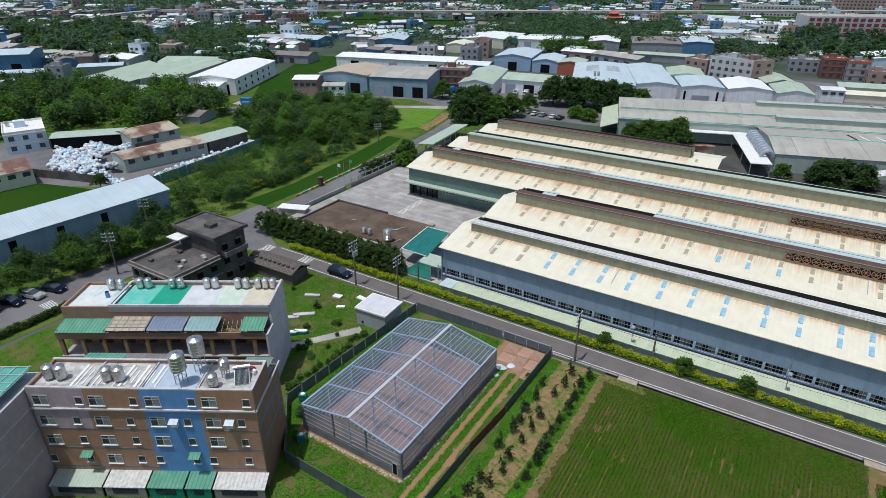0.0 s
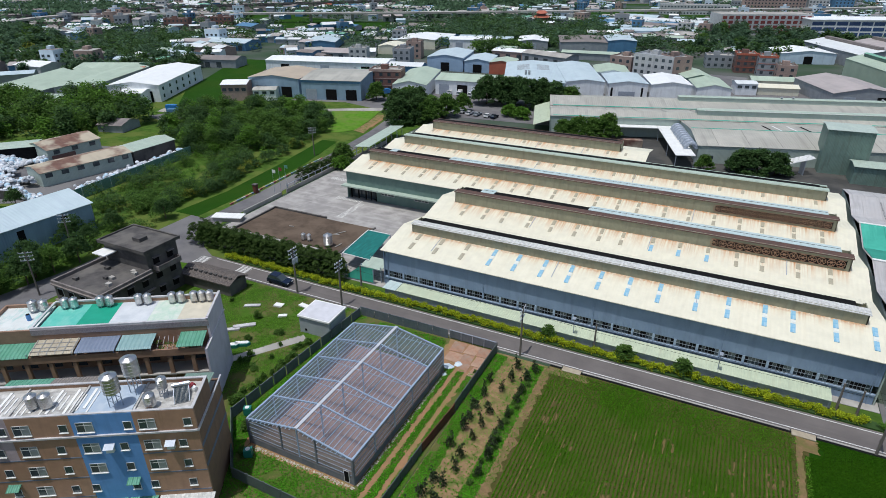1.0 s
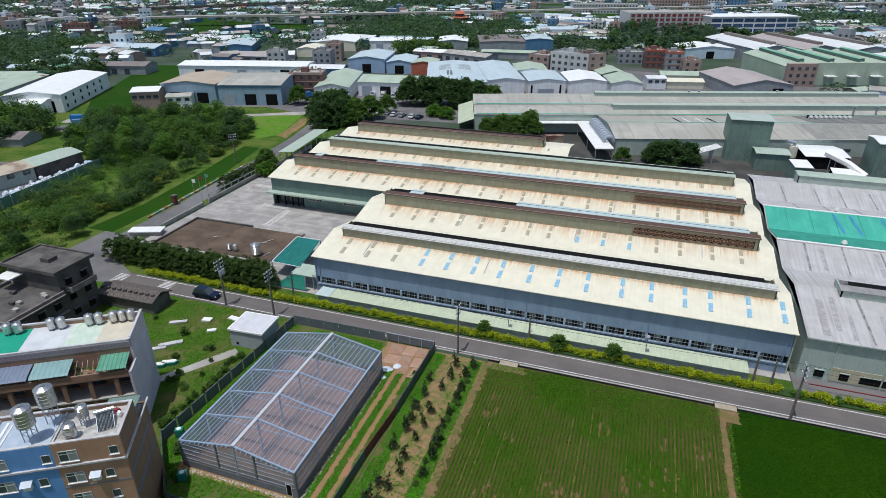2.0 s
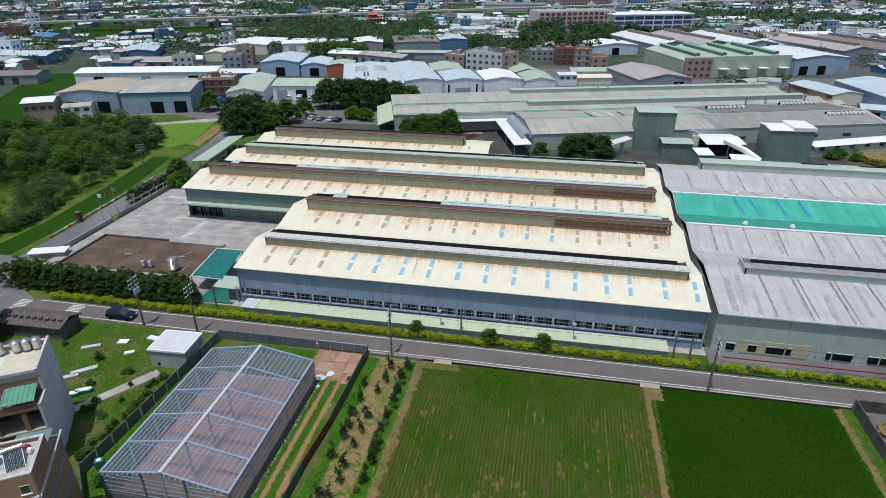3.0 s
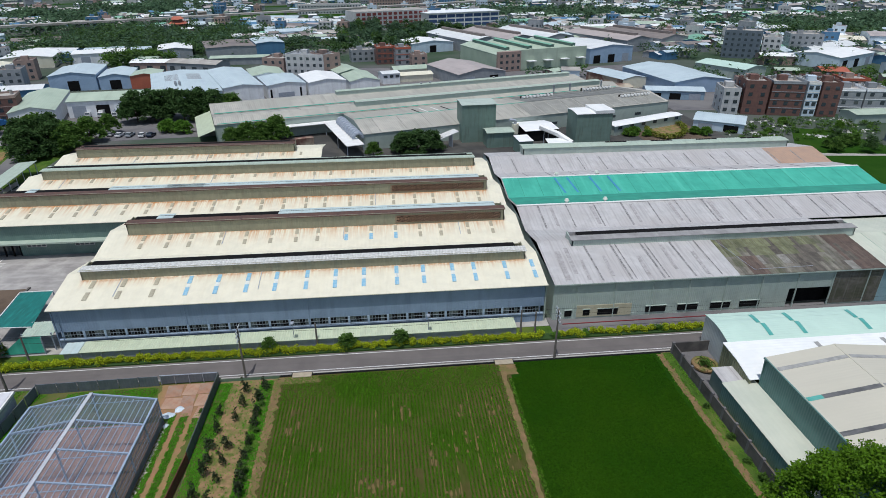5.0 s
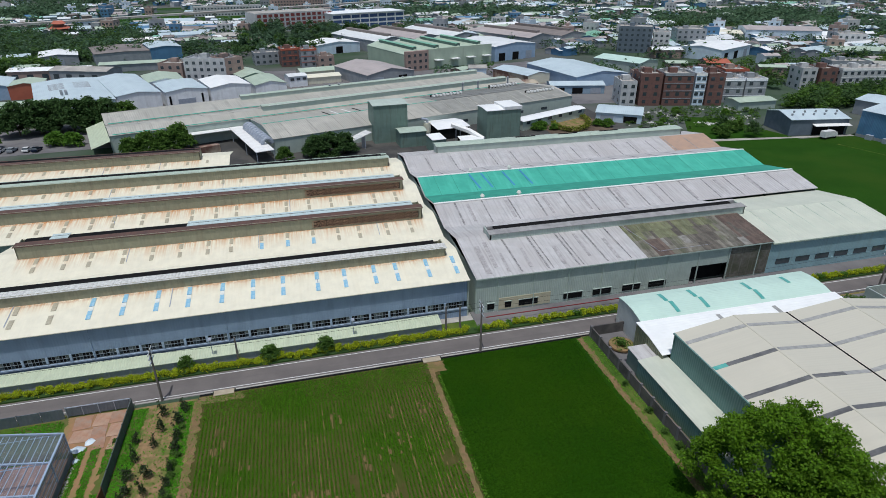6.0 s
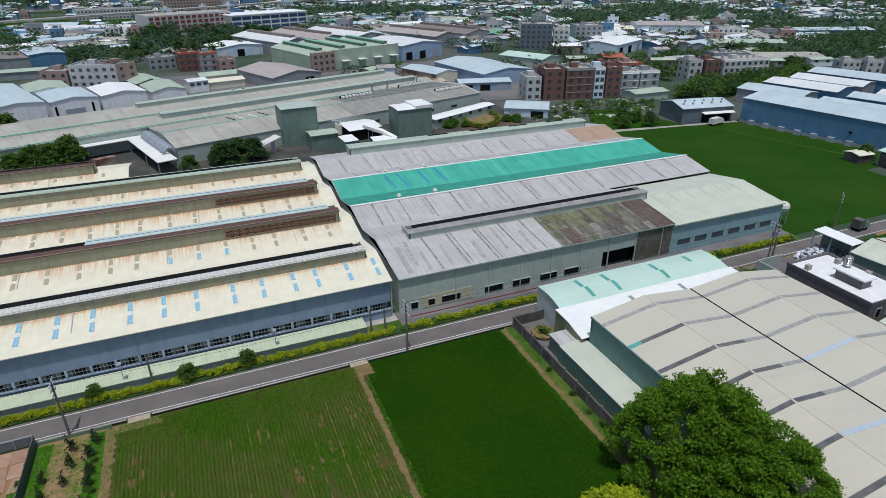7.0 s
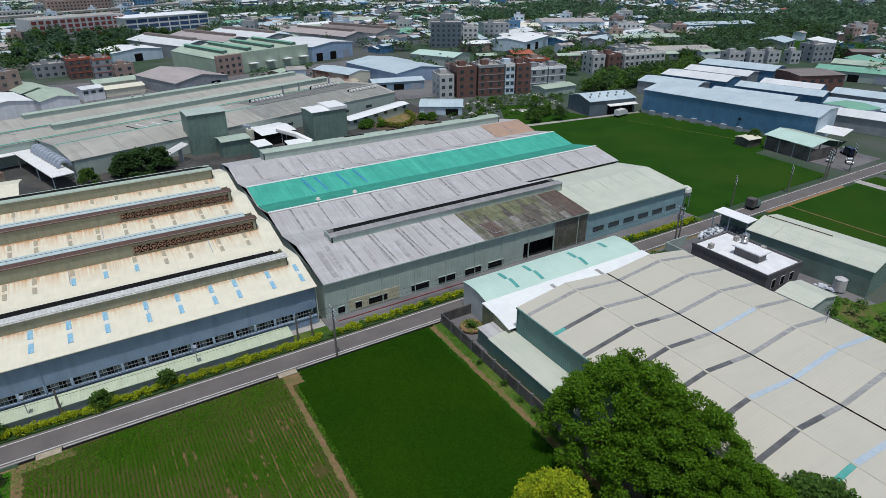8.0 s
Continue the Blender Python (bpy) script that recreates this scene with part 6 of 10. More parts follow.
for j in range(6):
    part("batten", Build().sheet([(-5.95, 12.74 + 0.058 * j), (2.75, 12.74 + 0.058 * j)], -8.6 + 1.55 * j, -8.52 + 1.55 * j, 0.05), PALETRIM, W)
# tanks on the roof of the coloured houses
for x, y, r, h, s in ((-24.6, 2.2, 0.6, 1.4, 0.3), (-23.2, 2.2, 0.6, 1.4, 0.3), (-17.6, 2.0, 0.6, 1.4, 0.3), (-16.2, 2.0, 0.6, 1.4, 0.3), (-8.7, 1.6, 0.85, 2.0, 2.0), (-7.4, 4.0, 0.85, 2.0, 2.4), (-4.9, 1.2, 0.6, 1.3, 0.3), (-4.0, 2.9, 0.55, 1.2, 1.2)):
    p = MA @ Vector((x, y, 11.6))
    steel_tank(p.x, p.y, p.z, r, h, s)
sh = thing("solar_heater", MA @ pose(-1.9, 2.4, 11.6, 0, 0, 15), "solar water heater with tubes and a steel drum", "heater")
part("frame", Build().beam((-0.8, -0.9, 0.05), (-0.8, 0.9, 1.1), 0.04).beam((0.8, -0.9, 0.05), (0.8, 0.9, 1.1), 0.04).beam((-0.8, 0.9, 0), (-0.8, 0.9, 1.1), 0.04).beam((0.8, 0.9, 0), (0.8, 0.9, 1.1), 0.03), GALV, sh)
tube = Build().beam((0, -0.9, 0.15), (0, 0.85, 1.12), 0.05, 6).mesh("tube", GLASSM)
for j in range(12):
    part("tube", tube, None, sh, at=(-0.72 + 0.13 * j, 0, 0))
part("drum", Build().beam((-0.95, 0.95, 1.25), (0.95, 0.95, 1.25), 0.25, 12), STEEL, sh)
part("panel", Build().add([(-0.8, -0.9, 0.08), (0.8, -0.9, 0.08), (0.8, 0.85, 1.05), (-0.8, 0.85, 1.05)], [(0, 1, 2, 3)]), WHITE, sh)
# washing, crates and pot plants on the roof
for x, y, m in ((-1.3, 4.2, REDM), (-0.9, 3.6, WHITE), (-2.6, 4.5, REDM)):
    p = MA @ Vector((x, y, 11.6))
    single("roof_crate", Build().box(-0.3, 0.3, -0.25, 0.25, 0, 0.4).box(-0.2, 0.25, -0.2, 0.2, 0.4, 0.55), m, "small crate standing on a flat roof", "crate", at=(p.x, p.y, p.z))

# ---- the second row of houses behind ----
MB = pose(-58.2, 46.6, 0, 0, 0, 32.0)
Bt = thing("apartment_row", MB, "four storey row houses with coloured roof coats and terrace awnings", "building")
part("side_wall", Build().box(-0.3, 0.0, -2.7, 7.2, 0, 9.2).box(-0.3, 0.0, 0.0, 7.2, 9.2, 12.4), LAVENDER, Bt, "lavender rendered side wall")
part("ledge", Build().box(-0.05, 0.12, -2.7, 7.3, 9.1, 9.3), PALETRIM, Bt)
part("wall", Build().box(-29.5, -0.3, 0.0, 0.3, 0, 12.0).box(-29.5, -0.3, 6.9, 7.2, 0, 12.0).box(-29.5, -29.2, 0.3, 6.9, 0, 12.0), WALLBROWN, Bt, "brown tiled wall")
part("balcony_wall", Build().box(-29.5, -0.3, -2.7, -2.5, 8.5, 9.5).box(-29.5, -0.3, -2.5, 0.0, 8.3, 8.5), WALLBROWN, Bt, "brown terrace parapet")
for x in range(0, 29, 3):
    part("column", Build().box(-29.3 + x, -28.8 + x, -2.6, -2.2, 0, 8.3), WALLBROWN, Bt)
for x in range(9):
    part("window", Build().box(-28.6 + 3.2 * x, -26.6 + 3.2 * x, -0.06, 0.0, 6.0, 7.8), GLASSM, Bt, "dark balcony window")
part("balcony_floor", Build().box(-29.5, -0.3, -2.7, 0.0, 5.4, 5.6), CONCRETE, Bt)
for k, (x0, x1, mat) in enumerate(((-4.6, -0.3, ROOFCREAM), (-8.6, -4.6, ROOFMINT), (-13.6, -8.6, ROOFWHITE), (-17.8, -13.6, ROOFGREEN), (-22.4, -17.8, ROOFTEAL), (-29.2, -22.8, ROOFPATCH))):
    part("roof", Build().box(x0, x1, 0.3, 6.9, 11.2, 11.5 + 0.01 * k), mat, Bt, "coated flat roof")
part("parapet", Build().box(-22.8, 0.0, 0.0, 0.3, 12.0, 12.3).box(-0.3, 0.02, 0.3, 7.2, 12.4, 12.5).box(-22.8, 0.0, 6.9, 7.25, 12.0, 12.2).box(-22.9, -22.6, 0.3, 6.9, 12.0, 12.2), PALETRIM, Bt, "white parapet")
TILEBAND = surf("grey_mosaic_band", (0.22, 0.19, 0.21), (0.30, 0.27, 0.28), 6.0, 0.5)
part("tile_band", Build().box(-22.8, 0.0, -0.06, 0.0, 11.2, 12.0), TILEBAND, Bt, "grey mosaic tile band")
for x0, x1, mat, lab in ((-29.3, -22.4, AWNGREEN, "green curved awning"), (-22.2, -16.8, AWNTAN, "tan panelled awning"), (-16.6, -11.6, AWNSLATE, "slate blue awning"), (-11.4, -7.0, AWNTEAL, "teal ribbed awning"), (-3.8, -0.4, AWNGREEN, "green striped awning")):
    low = 0.35 if x1 == -22.4 else 0.0
    part("awning", Build().sheet([(-2.85, 9.95 - low), (-2.5, 10.12 - low), (-0.1, 10.5 - low)], x0, x1, 0.08), mat, Bt, lab)
    if mat is AWNTAN:
        for j in range(6):
            part("batten", Build().sheet([(-2.82, 10.03), (-2.5, 10.19), (-0.1, 10.57)], x0 + 0.1 + 1.02 * j, x0 + 0.2 + 1.02 * j, 0.06), PALESTRIP, Bt)
        for y, z in ((-2.4, 10.21), (-1.7, 10.31), (-0.9, 10.43)):
            part("batten", Build().box(x0, x1, y - 0.05, y + 0.05, z - 0.03, z + 0.03), PALESTRIP, Bt)
    for x in (x0 + 0.2, x1 - 0.2):
        part("post", Build().box(x - 0.05, x + 0.05, -2.65, -2.55, 9.4, 10.0), GALV, Bt)
part("roof_deck", Build().box(-29.3, -22.9, -2.45, 0.0, 8.52, 8.6), CONCRETE, Bt)
v, f = leaves(crown_points([(-6.2 + 0.6 * j, -1.6 + 0.6 * (j % 2), 9.0 + 0.25 * (j % 3), 0.42) for j in range(-1, 4)], 240), 0.11)
for j in range(5):
    part("shelf_bar", Build().beam((-6.8 + 0.7 * j, -2.3, 8.6), (-6.5 + 0.6 * j, -0.5, 10.3 - 0.2 * (j % 2)), 0.03), PALETRIM, Bt)
part("pot_plants", array_mesh("pot_plants", v, f, LEAF), LEAF, Bt, "potted plants on the terrace")
for x in (-1.2, -2.3, -3.4, -5.2, -6.4, -9.8, -11.0, -15.0, -16.2, -19.8, -21.0):
    p = MB @ Vector((x, 6.1, 11.52))
    steel_tank(p.x, p.y, p.z, 0.55, 1.25, 0.3)
for x in (-25.0, -23.6):
    p = MB @ Vector((x, 5.6, 11.52))
    steel_tank(p.x, p.y, p.z, 0.6, 1.3, 0.4)
bt = thing("barrel", MB @ pose(-24.6, 3.4, 11.55), "blue plastic barrel on the flat roof", "barrel")
part("body", Build().cyl(0, 0, 0, 0.45, 0.27, 12, 0.3).cyl(0, 0, 0.45, 0.9, 0.3, 12, 0.27), BLUEF, bt)
part("lid", Build().cyl(0, 0, 0.9, 0.95, 0.25, 12), BLACK, bt)
for x, y, z in ((-46.0, 38.6, 0), (-48.6, 42.6, 0), (-51.4, 44.4, 0)):
    b = thing("air_conditioner", pose(x, y, z, 0, 0, 30), "green painted air conditioner box beside the wall", "machine")
    part("body", Build().box(-0.5, 0.5, -0.4, 0.4, 0.1, 1.2), GREENTUB, b)
    part("grille", Build().cyl(0, 0, 1.2, 1.26, 0.3, 10), WHITE, b)

# ---- dark old house with a stair tower, and a tiled cottage ----
D = thing("old_house", pose(-93, 57, 0), "weathered dark concrete house with a stair tower", "house")
COPING = surf("pale_worn_coping", (0.24, 0.21, 0.20), (0.15, 0.13, 0.125), 0.8, 0.85)
part("wall", Build().box(-6, 6, -7, 3.2, 0, 6.0), DARKCONC, D, "weathered dark concrete wall")
part("parapet", Build().box(-6.2, 6.2, -7.2, -6.9, 6.0, 6.6).box(-6.2, -5.9, -6.9, 3.2, 6.0, 6.6).box(5.9, 6.2, -6.9, 3.2, 6.0, 6.6), COPING, D)
part("tower", Build().box(-5.6, 5.4, 3.2, 9.8, 0, 9.5), DARKCONC, D, "weathered dark concrete tower")
part("tower_roof", Build().box(-6.4, 5.9, 2.6, 10.5, 9.5, 9.8), DARKCONC, D)
part("tower_parapet", Build().box(-6.4, 5.9, 2.6, 2.85, 9.8, 10.1).box(-6.4, 5.9, 10.25, 10.5, 9.8, 10.1).box(-6.4, -6.15, 2.85, 10.25, 9.8, 10.1).box(5.65, 5.9, 2.85, 10.25, 9.8, 10.1), DARKCONC, D)
part("roof_hatch", Build().box(-0.5, 1.4, 5.5, 7.2, 9.8, 10.5), DARKCONC, D)
part("porch_roof", Build().box(-5.5, -2.2, 0.6, 3.1, 8.3, 8.5), WHITE, D, "pale stair canopy")
for x in (-4.4, -1.5, 1.5, 4.4):
    for z in (1.0, 3.9):
        win = part("window", Build().box(x - 0.7, x + 0.7, -7.08, -7.0, z, z + 1.4), FRAMEM, D)
        part("pane", Build().box(x - 0.62, x + 0.62, -7.12, -7.08, z + 0.08, z + 1.32), BLACK, win)
for y in (-5, -1.5, 1.5, 5.0, 8.0):
    for z in (1.0, 3.9, 6.8):
        if z < 6 or y > 3.2:
            win = part("window", Build().box(5.4, 6.08 if y < 3.2 else 5.5, y - 0.6, y + 0.6, z, z + 1.3), BLACK, D, "dark window")
            part("hood", Build().box(5.4, 6.5 if y < 3.2 else 6.0, y - 0.7, y + 0.7, z + 1.35, z + 1.45), COPING, win)
for z in (2.9, 5.9):
    part("ledge", Build().box(6.0, 6.55, -7.0, 3.0, z, z + 0.16), COPING, D)
    part("ledge", Build().box(-6.0, 6.55, -7.5, -7.1, z, z + 0.16), COPING, D)
part("balcony", Build().box(5.42, 7.0, 4.0, 9.0, 5.9, 6.05).box(6.9, 7.0, 4.0, 9.0, 6.05, 6.9).box(5.42, 6.9, 4.0, 4.1, 6.05, 6.9).box(5.42, 6.9, 8.9, 9.0, 6.05, 6.9), COPING, D, "concrete balcony with a solid parapet")
for x, y in ((1, -2), (2.0, -1.6), (-3.5, -4.5), (3.5, -3.4), (-2, 0.5), (3.4, 1.6), (4.2, 1.2)):
    part("roof_box", Build().box(x - 0.45, x + 0.45, y - 0.35, y + 0.35, 6.0, 6.5), CONCRETE if x > 1 else DARKCONC, D)
C = thing("cottage", pose(-82.0, 69.0, 0, 0, 0, 1), "old single storey cottage with a brown tiled roof", "house")
TILEROOF = surf("brown_roof_tiles", (0.17, 0.145, 0.13), (0.10, 0.085, 0.08), 2.5, 0.9, ribs=(0, 0.5), ribdepth=1.0, bump=0.3)
part("wall", Build().box(-5.8, 5.8, -2.1, 2.1, 0, 2.6), DARKCONC, C)
part("roof_slope", Build().sheet([(-2.5, 2.5), (0, 3.5)], -6.2, 6.2, 0.2), TILEROOF, C)
part("roof_slope", Build().sheet([(0, 3.5), (2.5, 2.5)], -6.2, 6.2, 0.2), TILEROOF, C)
for j in range(10):
    part("ridge_stone", Build().box(-5.8 + 1.2 * j, -5.2 + 1.2 * j, -1.3, -0.9, 3.0, 3.4), DARKCONC, C)

# ---- yard: net canopy, cistern, wall, guard post, canopy strip ----
nc = thing("net_canopy", pose(-62.5, 95, 0), "green shade net stretched over a frame beside the factory", "canopy")
part("net", Build((-62.5, 95, 0)).add([(-65.6, 97.4, 3.1), (-60.0, 97.2, 3.2), (-57.8, 85.4, 3.2), (-64.4, 86.0, 3.0)], [(0, 3, 2, 1)]), surf("teal_shade_net", (0.008, 0.15, 0.135), (0.006, 0.11, 0.10), 0.5, 0.7, streak=(0, (0.02, 0.26, 0.22), 0.6, 0.3, 2.0)), nc, "dark teal shade net")
part("edge_bar", Build((-62.5, 95, 0)).beam((-65.6, 97.4, 3.15), (-64.4, 86.0, 3.05), 0.12).beam((-65.6, 97.4, 3.15), (-60.0, 97.2, 3.25), 0.10).beam((-64.4, 86.0, 3.05), (-57.8, 85.4, 3.25), 0.08), WHITE, nc)
part("side_net", Build((-62.5, 95, 0)).add([(-61.6, 82.2, 0.3), (-55.0, 82.4, 0.3), (-55.0, 82.6, 3.2), (-58.0, 82.4, 3.2)], [(0, 1, 2, 3)]), NETGREEN, nc, "bright green hanging net")
for x, y in ((-65.6, 97.4), (-64.4, 86.0), (-60, 97.2), (-57.8, 85.4), (-55, 82.4), (-61, 82.2)):
    part("post", Build((-62.5, 95, 0)).box(x - 0.08, x + 0.08, y - 0.08, y + 0.08, 0, 3.1), GALV, nc)
lr = thing("porch", pose(-55.3, 84.4, 0), "pale green sheet porch roof at the factory corner", "canopy")
part("roof", Build().sheet([(-1.2, 2.9), (2.6, 3.2)], -3.2, 1.6, 0.08), PALEGREEN, lr)
for x, y in ((-3.0, -1.0), (1.4, -1.0), (-3.0, 2.4)):
    part("post", Build().box(x - 0.08, x + 0.08, y - 0.08, y + 0.08, 0, 3.3), GALV, lr)
steel_tank(-72.6, 92.2, 0.05, 1.0, 2.2, 0.5, "stainless steel water tank beside the soil patch", "yard tanks")
single("ground_kerb", Build().box(-97.8, -97.4, 90, 104.6, 0, 0.45).box(-97.8, -82, 104.3, 104.7, 0, 0.45).box(-68.7, -68.3, 90, 104.6, 0, 0.3), DARKCONC, "low kerb round the soil patch", "kerb", "", "structure")
yw = thing("yard_wall", pose(-101.8, 120, 0), "low concrete yard wall with posts and rails", "wall")
part("panel", Build().box(-0.15, 0.15, -22, -8, 0, 1.0).box(-0.15, 0.15, -6.0, 45, 0, 1.1), CONCRETE, yw)
for j in range(15):
    part("post", Build().box(-0.08, 0.08, -5.5 + 3.0 * j, -5.3 + 3.0 * j, 1.1, 2.3), GALV, yw)
part("rail", Build().box(-0.05, 0.05, -6, 38, 2.15, 2.25), GALV, yw)
gp = thing("gate_post", pose(-109.2, 110.5, 0), "dark brick gate post beside the lane", "post")
part("shaft", Build().box(-0.5, 0.5, -0.5, 0.5, 0, 2.3), FENCERUST, gp)
part("cap", Build().box(-0.62, 0.62, -0.62, 0.62, 2.3, 2.5), DARKCONC, gp)
gr = thing("guard_hut", pose(-102.6, 93.8, 0, 0, 0, 20), "low white roofed hut beside the yard wall", "hut")
part("wall", Build().box(-3.4, 3.4, -1.2, 1.2, 0, 1.0), CONCRETE, gr)
part("roof", Build().box(-3.7, 3.7, -1.5, 1.5, 1.0, 1.14), WHITE, gr)
lc = thing("bike_shed", pose(-102.2, 162, 0, 0, 0, 6), "long pale green roofed parking canopy beside the lane", "canopy")
part("roof", Build().sheet([(-2.6, 3.2), (2.6, 3.6)], -13, 14, 0.1, 1), PALEGREEN, lc)
for j in range(7):
    part("post", Build().box(2.2, 2.35, -12.5 + 4.2 * j, -12.3 + 4.2 * j, 0, 3.5), GALV, lc)
    part("post", Build().box(-2.3, -2.15, -12.5 + 4.2 * j, -12.3 + 4.2 * j, 0, 3.2), GALV, lc)


# ---- power poles, lamps, cables ----
def pole(x, y, h, label, arms=True, rot=0, transformer=False):
    t = thing("power_pole", pose(x, y, 0, 0, 0, rot), label, "pole", "power poles")
    part("shaft", Build().cyl(0, 0, -0.2, h, 0.19, 8, 0.12), POLE, t)
    if arms:
        for z in (h - 0.3, h - 1.0, h - 1.8):
            part("crossarm", Build().box(-1.15, 1.15, -0.06, 0.06, z, z + 0.12), GALV, t)
            for xx in (-1.05, -0.4, 0.45, 1.05):
                part("insulator", Build().cyl(xx, 0, z + 0.1, z + 0.32, 0.06, 6), WHITE, t)
        part("brace", Build().beam((-0.6, 0, h - 1.1), (0, 0.05, h - 1.7), 0.03).beam((0.6, 0, h - 1.1), (0, 0.05, h - 1.7), 0.03), GALV, t)
    if transformer:
        for xx in (-0.4, 0.4):
            part("transformer", Build().cyl(xx, -0.35, h - 2.9, h - 1.9, 0.28, 10), GALV, t)
    return t


POLES = [(-22.4, 73.2, 8.7), (24.6, 73.1, 8.9), (-56.0, 73.3, 9.0), (-66.2, 73.6, 9.2), (101.6, 72.3, 9.0)]
for x, y, h in POLES:
    pole(x, y, h, "concrete power pole with crossarms beside the road", True, 90, x in (-66.2, 101.6))
for x, y, h in ((103.2, 72.6, 8.5), (-12.4, 79.8, 4.6), (-56.2, 80.0, 5.0), (20.8, 80.2, 4.6), (23.2, 80.2, 4.2)):
    pole(x, y, h, "slim pole beside the hedge", False)
for x, y, h in ((-115.4, 144, 9), (-119, 66, 9), (-108.6, 52, 9), (131.3, 79.6, 8), (153.2, 78.4, 7), (170.1, 78.3, 8.5), (172, 78.6, 8.5), (184.5, 78.8, 8)):
    pole(x, y, h, "distant power pole beside a lane", True, 40)


def cable(a, b, sag, name="cable"):
    pts = []
    for i in range(13):
        u = i / 12
        p = Vector(a).lerp(Vector(b), u)
        p.z -= sag * 4 * u * (1 - u)
        pts.append(p)
    return single(name, Build().tube(pts, 0.022, 3), WIREM, "thin black overhead cable between poles", "cable", "overhead cables")


line = [(-66.2, 73.6, 9.0), (-56.0, 73.3, 8.8), (-22.4, 73.2, 8.5), (24.6, 73.1, 8.7), (101.6, 72.3, 8.8)]
for (x0, y0, z0), (x1, y1, z1) in zip(line, line[1:]):
    for dy in (-0.7, 0.6):
        cable((x0, y0 + dy, z0), (x1, y1 + dy, z1), 0.012 * abs(x1 - x0))
for x in (-16.0, 5.5):
    sl = thing("street_lamp", pose(x, 80.4, 0), "slim grey street lamp behind the hedge", "lamp", "street lamps")
    part("shaft", Build().cyl(0, 0, 0, 4.6, 0.07, 8, 0.05), GALV, sl)
    part("head", Build().box(-0.25, 0.25, -0.7, 0.1, 4.55, 4.7), GALV, sl)


# ---- vehicles ----
def car(x, y, rot, paint, label, l=4.7, w=1.85, h=1.7, z=0.03, van=False):
    t = thing("car", pose(x, y, z, 0, 0, rot), label, "car", "cars")
    lo = [(-l / 2, 0.35), (-l / 2, 0.85), (-l / 2 + 0.15, 1.0), (l / 2 - 1.25, 0.98), (l / 2 - 0.1, 0.8), (l / 2, 0.55), (l / 2, 0.35)]
    up = [(-l / 2 + 0.12, 0.98), (-l / 2 + 0.45, h - 0.06), (-l / 2 + 1.0, h), (l / 2 - 2.3, h), (l / 2 - 1.25, 0.96)]
    part("body", Build().prism(lo, -w / 2, w / 2, 1), paint, t)
    part("cabin", Build().prism(up, -w / 2 + 0.12, w / 2 - 0.12, 1), GLASSM, t, "dark glazed cabin")
    part("roof", Build().box(-l / 2 + 0.7, l / 2 - 2.35, -w / 2 + 0.16, w / 2 - 0.16, h, h + 0.05), paint, t)
    tyre = Build()
    n = 12
    tyre.add([(0.33 * math.cos(6.2832 * i / n), s, 0.33 + 0.33 * math.sin(6.2832 * i / n)) for s in (-0.11, 0.11) for i in range(n)],
             [(i, (i + 1) % n, n + (i + 1) % n, n + i) for i in range(n)] + [tuple(range(n)), tuple(range(2 * n - 1, n - 1, -1))])
    me = tyre.mesh("wheel", BLACK)
    for xx in (-l / 2 + 0.85, l / 2 - 0.9):
        for yy in (-w / 2 + 0.08, w / 2 - 0.08):
            part("wheel", me, None, t, at=(xx, yy, 0))
    for yy in (-w / 2 + 0.3, w / 2 - 0.3):
        part("headlight", Build().box(l / 2 - 0.12, l / 2 + 0.01, yy - 0.18, yy + 0.18, 0.6, 0.75), WHITE, t)
    return t


NAVY = surf("navy_car_paint", (0.012, 0.02, 0.05), None, 1.0, 0.15, 0.3, spec=0.6)
SILVER = surf("silver_car_paint", (0.55, 0.56, 0.57), None, 1.0, 0.25, 0.4)
WHITECAR = surf("white_car_paint", (0.75, 0.75, 0.75), None, 1.0, 0.25)
BLUETRUCK = surf("blue_truck_paint", (0.03, 0.20, 0.50), None, 1.0, 0.35)
car(-71.4, 75.0, 0, NAVY, "dark navy people carrier on the village road", 4.9, 1.9, 1.75)


def truck(x, y, rot, cabin, box, label, l=5.4, z=0.03):
    t = thing("truck", pose(x, y, z, 0, 0, rot), label, "truck", "trucks")
    part("chassis", Build().box(-l / 2, l / 2, -0.8, 0.8, 0.4, 0.7), BLACK, t)
    part("box", Build().box(-l / 2, l / 2 - 1.7, -1.0, 1.0, 0.7, 2.7), box, t)
    part("cab", Build().prism([(l / 2 - 1.6, 0.5), (l / 2 - 1.6, 2.1), (l / 2 - 0.5, 2.1), (l / 2, 1.3), (l / 2, 0.5)], -0.95, 0.95, 1), cabin, t)
    part("windscreen", Build().prism([(l / 2 - 0.46, 2.05), (l / 2 + 0.02, 1.35), (l / 2 - 0.02, 1.35), (l / 2 - 0.5, 2.05)], -0.85, 0.85, 1), GLASSM, t)
    for xx in (-l / 2 + 0.9, l / 2 - 0.8):
        for yy in (-0.85, 0.85):
            part("wheel", Build().add([(xx + 0.38 * math.cos(0.5236 * i), yy + s, 0.38 + 0.38 * math.sin(0.5236 * i)) for s in (-0.12, 0.12) for i in range(12)],
                                      [(i, (i + 1) % 12, 12 + (i + 1) % 12, 12 + i) for i in range(12)] + [tuple(range(12)), tuple(range(23, 11, -1))]), BLACK, t)
    return t


